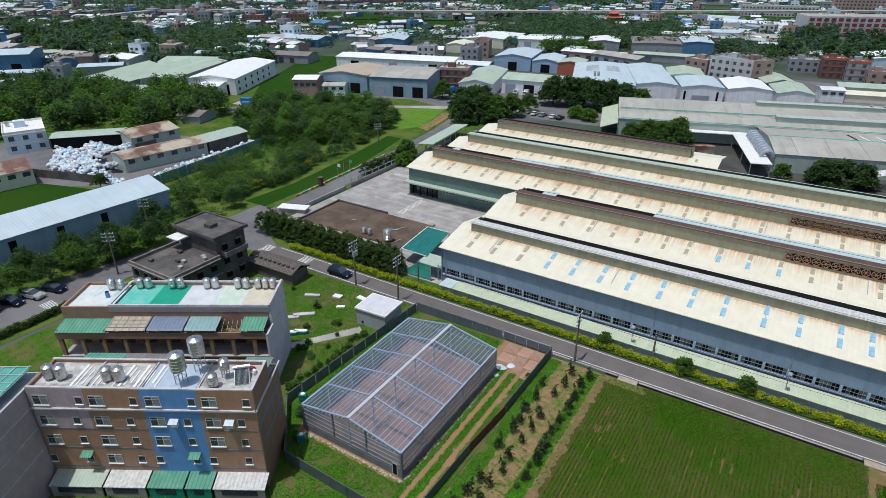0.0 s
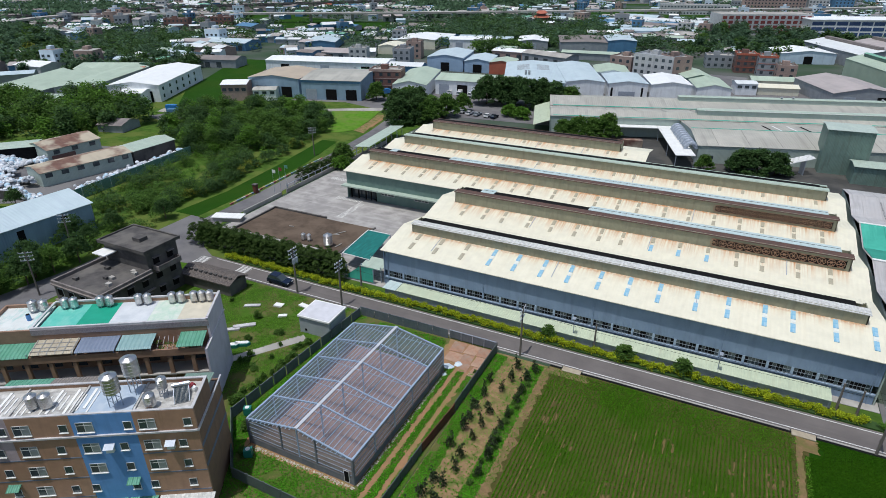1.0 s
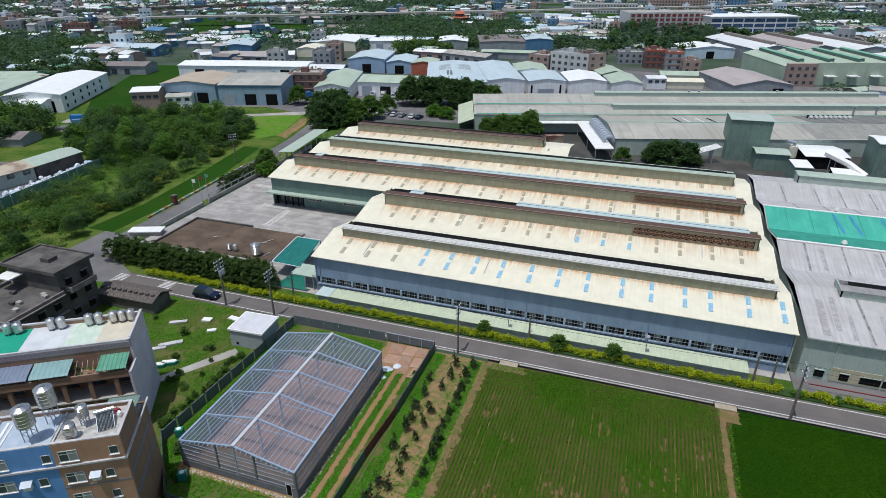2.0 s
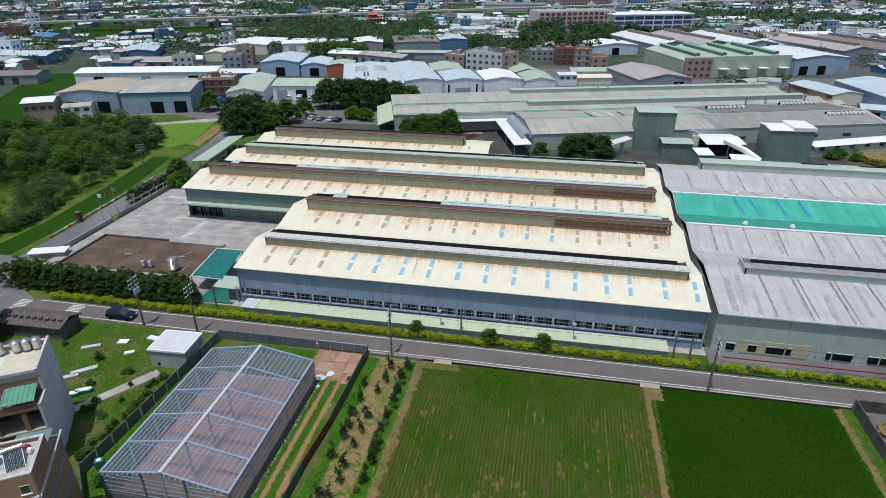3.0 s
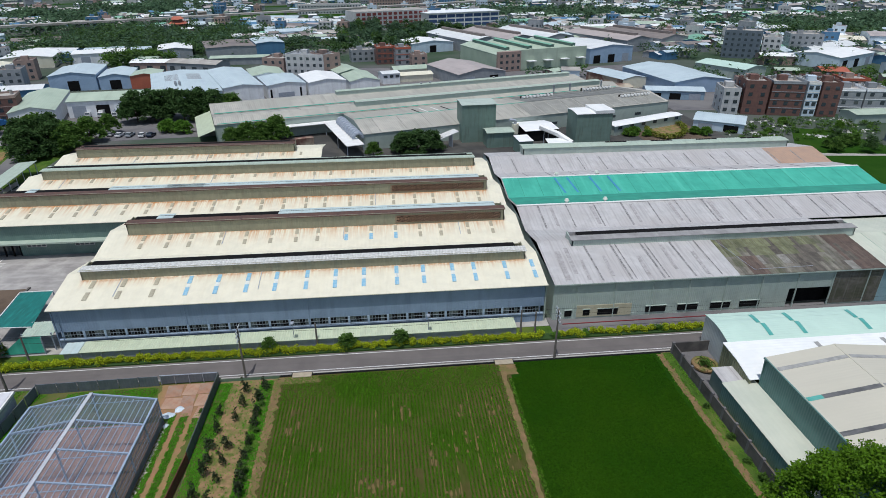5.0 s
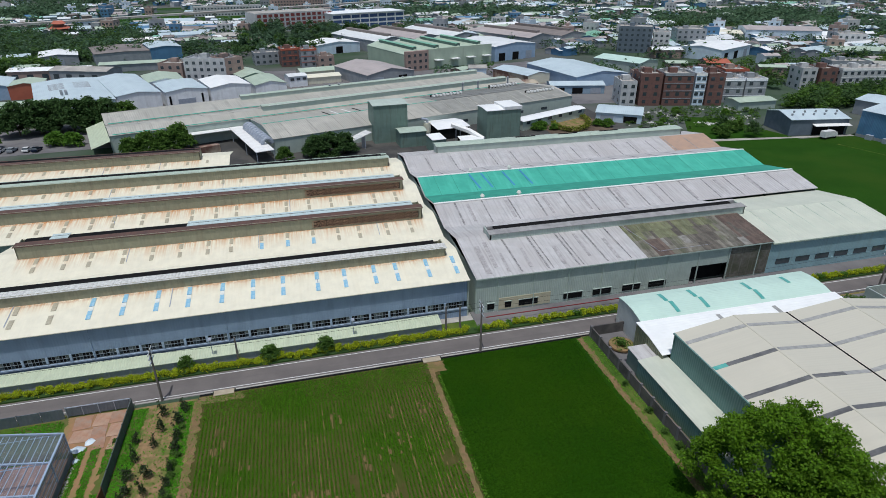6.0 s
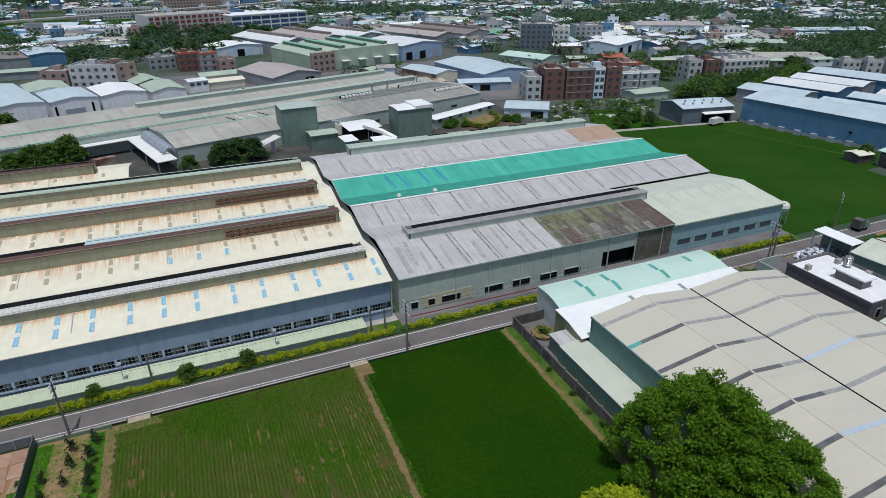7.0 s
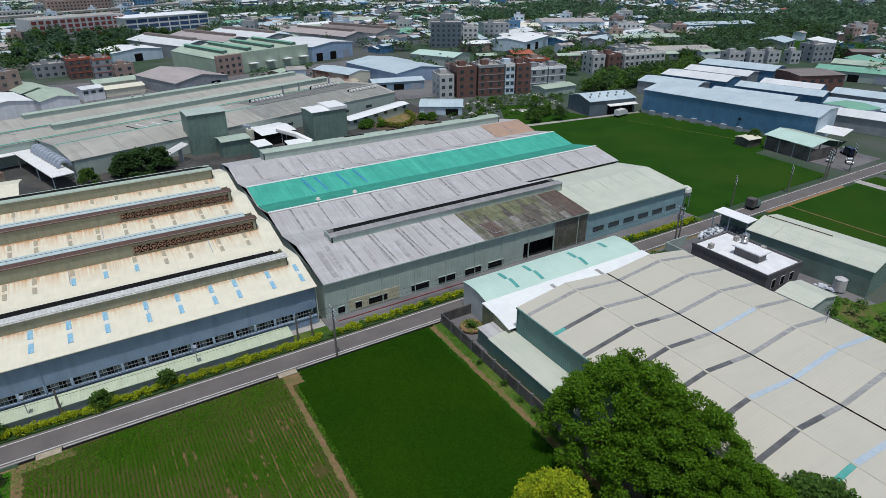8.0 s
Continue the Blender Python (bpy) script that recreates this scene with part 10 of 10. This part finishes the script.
shed(-178.6, 60, 10.5, 12, 4.4, 80, RUSTROOF, CREAM_CLEAN, "house with a dark red roof beside a rice field", 1.8, "x", 0, windows=3)
fence("fence", [(-147, 85.5), (-148.6, 106), (-151, 128)], 2.9, TEALWALL, "teal sheet fence round the scrap yard", 3.0)
fence("fence", [(-186, 72), (-172, 76.5), (-160, 80)], 2.4, DARKCONC, "dark block wall beside the scrap yard", 3.0)
pts = []
for x, y, z, r in scatter([(-190, 80), (-202, 89), (-203, 97), (-201, 107), (-182, 102), (-176, 98), (-175.3, 93.5), (-157.5, 87), (-157, 80), (-167.5, 79), (-174.4, 80.5), (-182, 77)], 2300, 0.35, 0.85):
    if x > -175.5 and y > 87.6 - (x + 164) * 0.2 or x > -196 and x < -181 and y > 101.5 or noise.noise(Vector((x * 0.11, y * 0.11, 9.0))) < -0.22:
        continue
    top = 2.8 * max(0.1, 0.6 + 1.3 * noise.noise(Vector((x * 0.14, y * 0.14, 4.0))))
    pts.append((x, y, max(0.3, top * rng.uniform(0.5, 1.0)), r))
for i in range(260):
    u = rng.uniform(0, 1)
    pts.append((-150.9 - 2.6 * u - abs(rng.normal(0, 1.2)), 90 + 37 * u, rng.uniform(0.3, 1.8), rng.uniform(0.4, 0.8)))
bag_heap("bag_heap", [p for i, p in enumerate(pts) if i % 6], "wide heaps of white plastic bags", pose(0, 0, 0), BAG)
bag_heap("bag_heap", pts[::6], "pale blue plastic bags among white ones", pose(0, 0, 0.15), surf("pale_blue_bag", (0.40, 0.58, 0.72), (0.52, 0.64, 0.72), 0.4, 0.5))
poly("pavement_scrap", [(-232, 80), (-206, 110), (-186, 122), (-152, 130), (-149, 84), (-174, 70), (-205, 70)], 0.03, ASPHALT_OLD, "stained concrete floor of the scrap yard", "pavement")
poly("field_west", [(-192, 42), (-178.5, 66), (-176, 71), (-159, 76), (-146, 70), (-150, 50), (-160, 40)], 0.04, PADDYFAR, "small green rice field beside a long shed", "field")
poly("pavement_lot", [(-207, 158), (-194, 154), (-188, 166), (-200, 172)], 0.03, ASPHALT_OLD, "grey parking lot before a factory", "pavement")
truck(-197, 163, 30, WHITECAR, BLUEWALL, "blue and white lorry on a parking lot", 6.0)
ls = thing("long_shed", pose(-126.2, 76.8, 0, 0, 0, 85), "long pale blue roofed shed beside the avenue", "shed")
part("roof", Build().sheet([(-0.4, 6.4), (8.6, 8.2)], -75, 0.4, 0.12), BLUEROOF, ls, "pale blue steel roof")
part("wall", Build().box(-75, 0, 0, 0.25, 0, 6.4), SLATEWALL, ls, "slate blue steel wall")
part("gable", Build().prism([(0, 0), (0, 6.3), (8.4, 8.05), (8.4, 0)], -0.3, 0, 0), PALEBLUEWALL, ls)
part("back_wall", Build().box(-75, 0, 8.2, 8.4, 0, 7.9), GREYWALL, ls)
for j in range(8):
    part("doorway", Build().box(-7 - 9.0 * j, -5.6 - 9.0 * j, -0.05, 0.1, 0, 5.4), BLACK, ls, "dark doorway" if j == 0 else "")
for x, y, r in ((-108, 217, 0), (-104, 216.5, 5), (-100.5, 216, 0), (-96.5, 216, 3), (-93, 214.8, 0), (-89.5, 214.5, 0), (-85, 214, 4), (-82, 213.4, 0)):
    car(x, y, 85 + r, (WHITECAR, SILVER, NAVY, WHITECAR, GREYWALL)[int(-x) % 5], "car parked in a works car park", 4.4, 1.8, 1.45)
for x, y in ((-116, 247), (-111, 246), (-105.5, 246)):
    truck(x, y, -90, WHITECAR, WHITECAR if x != -105.5 else GALV, "lorry parked in a workshop bay", 6.5)
poly("pavement_works_lot", [(-175, 205), (-150, 212), (-128, 206), (-55, 212), (-60, 245), (-130, 252), (-150, 236), (-175, 214)], -0.01, ASPHALT_OLD, "wide concrete works yard with parked vehicles", "pavement")
poly("ground_bare", [(-121, 174.5), (-122.6, 186), (-125.6, 198), (-121.5, 199), (-119, 190), (-117.5, 180), (-116, 173)], 0.07, SOIL, "bare orange soil patch", "soil")
poly("field_north", [(-207, 172), (-188, 184), (-205, 205), (-255, 290), (-280, 285), (-232, 200)], 0.0, PADDYFAR, "long green rice field between factories", "field")
poly("road_north", [(-210, 165), (-190, 168), (-128, 205), (-130, 210), (-192, 174), (-212, 170)], 0.03, CONCRETE, "pale lane between fields", "road")


# ---- the far town: scattered houses, fields and trees out to the horizon ----
taken = [(o.matrix_basis.translation.x, o.matrix_basis.translation.y) for o in scene.objects if o.parent is None and o.type == 'EMPTY' and o.name.split(".")[0] in ("shed", "apartment_block", "hall", "blue_shed", "hall_complex")]
tk = np.array(taken)


FIELDS = [[(-448, 303), (-434, 384), (-393, 358), (-410, 318)], [(-501, 366), (-508, 425), (-465, 388), (-474, 349)], [(-368, 365), (-382, 461), (-331, 463), (-337, 406)],
          [(-451, 473), (-441, 532), (-370, 522), (-355, 478), (-412, 432)], [(-328, 412), (-300, 475), (-268, 425), (-301, 405)], [(-375, 478), (-355, 510), (-311, 528), (-258, 548), (-231, 490), (-254, 474), (-281, 456), (-316, 433), (-336, 426)], [(-157, 536), (-140, 550), (-130, 508), (-170, 515)],
          [(385, 240), (469, 272), (483, 217), (427, 185), (381, 208)], [(504, 514), (558, 515), (514, 458), (462, 462)]]


def within(pts, x, y):
    inside = False
    for (xa, ya), (xb, yb) in zip(pts, pts[1:] + pts[:1]):
        if (ya > y) != (yb > y) and x < (xb - xa) * (y - ya) / (yb - ya) + xa:
            inside = not inside
    return inside


def use_of(x, y):
    """What stands at a far place: field, wood or town."""
    if any(within(p, x, y) for p in FIELDS):
        return "field"
    n = noise.noise(Vector((x * 0.0052, y * 0.0052, 2.0))) + 0.35 * noise.noise(Vector((x * 0.016, y * 0.016, 5.0)))
    if x > 430 and y < 620 or x > 330 and y < 300:
        n -= 0.30
    return "field" if n > 0.34 and math.hypot(x, y) > 620 else "wood" if n < -0.26 else "town"


roofs = [BRIGHTROOF, WHITEROOF2, BLUEROOF, GREENROOF, PINKROOF, BROWNROOF, CONCRETE, REDROOF, TEALROOF, BLUEWALL]
share = np.array([0.09, 0.17, 0.19, 0.11, 0.11, 0.13, 0.18, 0.012, 0.035, 0.04])
walls = [BLOCKWALL, GREYWALL, PINKBRICK, BLUEWALL, GREYWALL, PALEBLUEWALL]
roof_b, wall_b, glass_b = [Build() for _ in roofs], [Build() for _ in walls], Build()
woods_near, woods_far, count = [], [], 0
while count < 15000:
    az = rng.uniform(-1.30, 1.30)
    r = 265 * math.exp(rng.uniform(0, 1.0) ** 0.8 * (1.5 if count % 8 else 2.1))
    x, y = r * math.sin(az), r * math.cos(az)
    count += 1
    kind = use_of(x, y)
    if r < 430 and np.min(np.hypot(tk[:, 0] + 12 - x, tk[:, 1] + 10 - y)) < 34:
        continue
    if 118 < x < 200 and y < 165 or (190 < x < 330 and y < 76) or (-285 < x < -185 and 165 < y < 292) or (x < -150 and y < 120 and r < 340) or (abs(x + 190) < 60 and y < 215) or (60 < x < 200 and y < 270) or (-35 < x < 95 and 425 < y < 560) or (-560 < x < -400 and 190 < y < 300) or (-30 < x < 115 and 530 < y < 600):
        continue
    if kind == "wood" or (kind == "town" and rng.uniform() < (0.72 if -480 < x < -180 and 320 < y < 600 else 0.45)):
        for _ in range(3 if kind == "wood" else 1):
            q = rng.uniform(1.8, 4.2) * (1 + r / 1500)
            (woods_near if r < 600 else woods_far).append((x + rng.normal(0, 8), y + rng.normal(0, 8), q * 0.6, q))
        continue
    if kind == "field" and rng.uniform() < 0.97:
        continue
    tall = rng.uniform() < (0.02 if r < 480 else 0.07)
    long_one = not tall and rng.uniform() < 0.18
    w = rng.uniform(6, 12) if not long_one else rng.uniform(18, 40)
    d = rng.uniform(6, 11) if not long_one else rng.uniform(10, 18)
    h = rng.uniform(8, 12.5) if tall else rng.uniform(3.0, 5.6)
    a = 0.29 + 0.5 * round(rng.uniform(-1, 1)) + rng.normal(0, 0.12)
    c, s = math.cos(a), math.sin(a)

    def at(u, v, z):
        return (x + c * u - s * v, y + s * u + c * v, z)
    wb = wall_b[int(rng.integers(len(walls)))]
    pick = int(rng.choice(len(roofs), p=share / share.sum()))
    rb = roof_b[5 if long_one and pick == 7 else pick] if not tall else roof_b[int(rng.choice([6, 6, 5, 5, 4]))]
    wb.add([at(0, 0, 0), at(w, 0, 0), at(w, d, 0), at(0, d, 0), at(0, 0, h), at(w, 0, h), at(w, d, h), at(0, d, h)], [(0, 1, 5, 4), (1, 2, 6, 5), (2, 3, 7, 6), (3, 0, 4, 7), (4, 5, 6, 7)])
    if tall:
        rb.add([at(0.3, 0.3, h + 0.05), at(w - 0.3, 0.3, h + 0.05), at(w - 0.3, d - 0.3, h + 0.05), at(0.3, d - 0.3, h + 0.05)], [(0, 1, 2, 3)])
        wb.add([at(w * 0.3, d * 0.4, h + 1.8), at(w * 0.6, d * 0.4, h + 1.8), at(w * 0.6, d * 0.8, h + 1.8), at(w * 0.3, d * 0.8, h + 1.8), at(w * 0.3, d * 0.4, h), at(w * 0.6, d * 0.4, h), at(w * 0.6, d * 0.8, h), at(w * 0.3, d * 0.8, h)],
               [(0, 1, 2, 3), (4, 5, 1, 0), (5, 6, 2, 1), (6, 7, 3, 2), (7, 4, 0, 3)])
        if r < 900:
            for fl in range(int(h / 3.1)):
                for i in range(int(w / 3.4)):
                    u = 1.0 + 3.4 * i
                    glass_b.add([at(u, -0.06, 3.1 * fl + 1), at(u + 1.7, -0.06, 3.1 * fl + 1), at(u + 1.7, -0.06, 3.1 * fl + 2.4), at(u, -0.06, 3.1 * fl + 2.4)], [(0, 1, 2, 3)])
                for i in range(int(d / 4)):
                    v = 1.2 + 4 * i
                    for uu in (-0.06, w + 0.06):
                        glass_b.add([at(uu, v, 3.1 * fl + 1), at(uu, v + 1.6, 3.1 * fl + 1), at(uu, v + 1.6, 3.1 * fl + 2.4), at(uu, v, 3.1 * fl + 2.4)], [(0, 1, 2, 3)])
    else:
        up = d * 0.09 + 0.3
        rb.add([at(-0.4, -0.4, h), at(w + 0.4, -0.4, h), at(w + 0.4, d / 2, h + up), at(-0.4, d / 2, h + up), at(-0.4, d + 0.4, h), at(w + 0.4, d + 0.4, h)], [(0, 1, 2, 3), (3, 2, 5, 4)])
        wb.add([at(0, 0, h), at(0, d / 2, h + up - 0.1), at(0, d, h), at(w, 0, h), at(w, d / 2, h + up - 0.1), at(w, d, h)], [(0, 1, 2), (3, 5, 4)])
        if r < 700 and long_one:
            for i in range(int(w / 7)):
                u = 2 + 7 * i
                glass_b.add([at(u, -0.06, 0.2), at(u + 3, -0.06, 0.2), at(u + 3, -0.06, h * 0.7), at(u, -0.06, h * 0.7)], [(0, 1, 2, 3)])
for b, m in zip(roof_b, roofs):
    if b.f:
        single("distant_roofs", b, m, "roofs of the far town", "town", "", "stuff")
for b, m in zip(wall_b, walls):
    single("distant_walls", b, m, "walls of the far town", "town", "", "stuff")
single("distant_windows", glass_b, GLASSM, "dark windows of the far town", "town", "", "stuff")
# Far crowns carry the haze in their leaf colour.
wood("distant_trees", woods_near[::2], 2.2, 1.0, LEAFHAZE, "scattered haze-tinted trees of the plain")
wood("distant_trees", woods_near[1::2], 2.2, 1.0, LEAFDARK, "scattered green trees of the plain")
wood("distant_trees", woods_far, 0.55, 2.0, LEAFHAZE, "scattered haze-tinted trees of the far plain")

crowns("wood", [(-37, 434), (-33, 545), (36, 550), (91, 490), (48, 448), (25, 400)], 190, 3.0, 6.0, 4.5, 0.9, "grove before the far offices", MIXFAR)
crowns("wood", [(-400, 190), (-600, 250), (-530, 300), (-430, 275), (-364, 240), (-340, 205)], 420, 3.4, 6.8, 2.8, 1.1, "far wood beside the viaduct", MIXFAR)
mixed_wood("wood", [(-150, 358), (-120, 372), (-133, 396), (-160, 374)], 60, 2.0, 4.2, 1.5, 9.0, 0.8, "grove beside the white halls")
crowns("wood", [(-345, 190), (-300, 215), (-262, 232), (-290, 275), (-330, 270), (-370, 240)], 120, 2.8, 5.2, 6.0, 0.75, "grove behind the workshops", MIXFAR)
mixed_wood("scrub", [(196, 202), (210, 214), (238, 226), (262, 218), (290, 224), (318, 245), (296, 210), (240, 200), (205, 192)], 330, 1.0, 3.2, 1.2, 16, 0.6, "gardens behind the blue sheds")
for i in range(26):
    x, y = rng.uniform(200, 330), rng.uniform(236, 300)
    if np.min(np.hypot(tk[:, 0] + 8 - x, tk[:, 1] + 6 - y)) > 16:
        shed(x, y, rng.uniform(7, 14), rng.uniform(6, 9), rng.uniform(3, 5.5), rng.uniform(-24, -10), (GREENROOF, PINKROOF, WHITEROOF2, BROWNROOF, BLUEROOF)[i % 5], (GREYWALL, PALEWALL, PINKBRICK)[i % 3], "small house among gardens behind the sheds", 0.8, "x", 0, "garden_house", 2, group="garden houses")
mixed_wood("scrub", [(196, 236), (340, 236), (350, 300), (210, 296)], 260, 1.0, 3.2, 1.2, 12, 0.7, "gardens between small houses")
crowns("scrub", [(141, 170), (158, 167), (160, 178), (144, 180)], 12, 1.5, 3.0, 60, 0.28, "bushes beside the loading dock")
mixed_wood("scrub", [(118, 172), (140, 182), (172, 188), (196, 205), (170, 212), (128, 207)], 95, 0.3, 1.0, 1.0, 70, 0.24, "rough gardens beside the loading dock")
# far rice fields in the gaps
fields = Build()
n = 0
for _ in range(900):
    az, r = rng.uniform(-1.36, 1.36), 620 * math.exp(rng.uniform(0, 1.1))
    x, y = r * math.sin(az), r * math.cos(az)
    if use_of(x, y) != "field":
        continue
    w, d = rng.uniform(25, 60), rng.uniform(25, 70)
    z = -0.05 + 0.0004 * (n % 100)
    n += 1
    fields.add([(x, y, z), (x + 0.95 * w, y + 0.3 * w, z), (x + 0.95 * w - 0.3 * d, y + 0.3 * w + 0.95 * d, z), (x - 0.3 * d, y + 0.95 * d, z)], [(0, 1, 2, 3)])
for p in FIELDS:
    poly("field_far", p, 0.0, PADDYFAR, "far green rice field before the town", "field")
single("distant_fields", fields, PADDYFAR, "patchwork of far green rice fields", "field", "", "stuff")

# landmarks of the far town
DEEPRED = surf("deep_red_panel", (0.22, 0.05, 0.045), (0.17, 0.04, 0.04), 0.3, 0.6)
BLUEGLASS = surf("blue_office_glass", (0.05, 0.09, 0.19), (0.07, 0.11, 0.22), 0.2, 0.15)
lw = thing("factory_block", pose(-21, 545, 0, 0, 0, 22), "long white factory block with a grid of dark red panels", "building")
part("wall", Build().box(0, 70, 0, 26, 0, 15), BLOCKWALL, lw)
for k in range(4):
    for i in range(14):
        part("panel", Build().box(1.0 + 4.95 * i, 4.3 + 4.95 * i, -0.1, 0, 1.2 + 3.5 * k, 3.5 + 3.5 * k), DEEPRED, lw)
part("roof", Build().box(0.5, 69.5, 0.5, 25.5, 15, 15.2), CONCRETE, lw)
lw = thing("factory_block", pose(42, 553, 0, 0, 0, 20), "large white office block with dark window bands", "building")
part("wall", Build().box(0, 72, 0, 28, 0, 12.5), WHITE, lw)
for k in range(3):
    for i in range(8):
        part("window", Build().box(0.8 + 8.9 * i, 8.6 + 8.9 * i, -0.1, 0, 1.0 + 3.9 * k, 3.6 + 3.9 * k), BLUEGLASS, lw)
part("roof", Build().box(-0.8, 72.8, -0.8, 28.8, 12.5, 13.0), PALEWALL, lw)
shed(-104, 588, 82, 24, 5.5, -12, WHITEROOF2, GREYWALL, "long pale roofed works before the far town", 1.0, "x", 0)
for x, y, w, h, m in ((34, 800, 16, 34, BLUEWALL), (54, 806, 20, 30, PALEWALL), (78, 800, 18, 32, BLUEWALL), (-10, 760, 60, 16, PINKBRICK), (-90, 720, 70, 12, PALEWALL)):
    block(x, y, w, 16, int(h / 3.1), 10, m, "tall far office block", None, 2, None, "office_block", False)
tp = thing("temple", pose(-169, 548, 0, 0, 0, 10) @ Matrix.Diagonal((0.7, 0.7, 0.85, 1)), "small temple with an orange double roof", "temple")
part("hall", Build().box(-8, 8, -6, 6, 0, 8), REDBRICK, tp)
for z, s in ((8, 1.0), (12, 0.7)):
    part("roof", Build().add([(-10 * s, -8 * s, z + 1.2), (10 * s, -8 * s, z + 1.2), (10 * s, 8 * s, z + 1.2), (-10 * s, 8 * s, z + 1.2), (-6 * s, 0, z + 3.6), (6 * s, 0, z + 3.6), (0, -8 * s, z + 0.6), (0, 8 * s, z + 0.6)],
                              [(0, 6, 4), (6, 5, 4), (6, 1, 5), (1, 2, 5), (2, 7, 5), (7, 4, 5), (7, 3, 4), (3, 0, 4)]), REDROOF, tp)
part("upper_hall", Build().box(-5, 5, -3.5, 3.5, 9, 13), REDBRICK, tp)
vd = thing("viaduct", pose(0, 0, 0), "grey concrete motorway viaduct across the far plain", "bridge")
way = [Vector(p) for p in ((-500, 205, 4), (-528.5, 257.5, 9), (-554.5, 304.4, 9), (-571.5, 341, 9), (-575.7, 376, 9), (-548, 400.5, 9), (-518, 418, 9), (-455, 447, 9), (-398, 481, 9), (-326, 516, 9), (-200, 590, 9), (40, 735, 9), (300, 900, 9))]
for p, q in zip(way, way[1:]):
    d = (q - p).normalized()
    s = Vector((-d.y, d.x, 0)) * 4.5
    part("deck", Build().add([tuple(v) for v in (p - s, q - s, q + s, p + s)] + [tuple(v - Vector((0, 0, 1.6))) for v in (p - s, q - s, q + s, p + s)],
                             [(0, 1, 2, 3), (7, 6, 5, 4), (0, 4, 5, 1), (1, 5, 6, 2), (2, 6, 7, 3), (3, 7, 4, 0)]), CONCRETE, vd)
    n = max(2, int((q - p).length / 32))
    for i in range(n):
        c = p.lerp(q, (i + 0.5) / n)
        part("pier", Build().box(c.x - 1, c.x + 1, c.y - 1, c.y + 1, 0, c.z - 1.5), CONCRETE, vd)
mw = thing("motorway", pose(0, 0, 0), "dark motorway bank with a long noise wall and lamp posts", "road")
line = [Vector(p) for p in ((-700, 150, 0), (-653, 273, 0), (-637, 310, 0), (-638, 360, 0), (-633, 414, 0), (-622, 448, 0), (-560, 560, 0), (-420, 720, 0))]
for p, q in zip(line, line[1:]):
    d = (q - p).normalized()
    k = Vector((-d.y, d.x, 0))
    prof = [(9, 0), (4, 5), (-14, 5), (-19, 0)]
    part("bank", Build().add([tuple(p + k * a + Vector((0, 0, z))) for a, z in prof] + [tuple(q + k * a + Vector((0, 0, z))) for a, z in prof], [(0, 4, 5, 1), (1, 5, 6, 2), (2, 6, 7, 3)]), DARKCONC, mw)
    for a in (3.5, -13.5):
        part("noise_wall", Build().beam(tuple(p + k * a + Vector((0, 0, 6.0))), tuple(q + k * a + Vector((0, 0, 6.0))), 1.3), DARKCONC, mw, "dark noise wall")
    for i in range(max(1, int((q - p).length / 22))):
        c = p.lerp(q, (i + 0.5) / max(1, int((q - p).length / 22)))
        part("lamp_post", Build().cyl(c.x, c.y, 5, 16, 0.22, 6, 0.12).box(c.x - 1.6, c.x + 1.6, c.y - 0.12, c.y + 0.12, 15.8, 16.0), GALV, mw)
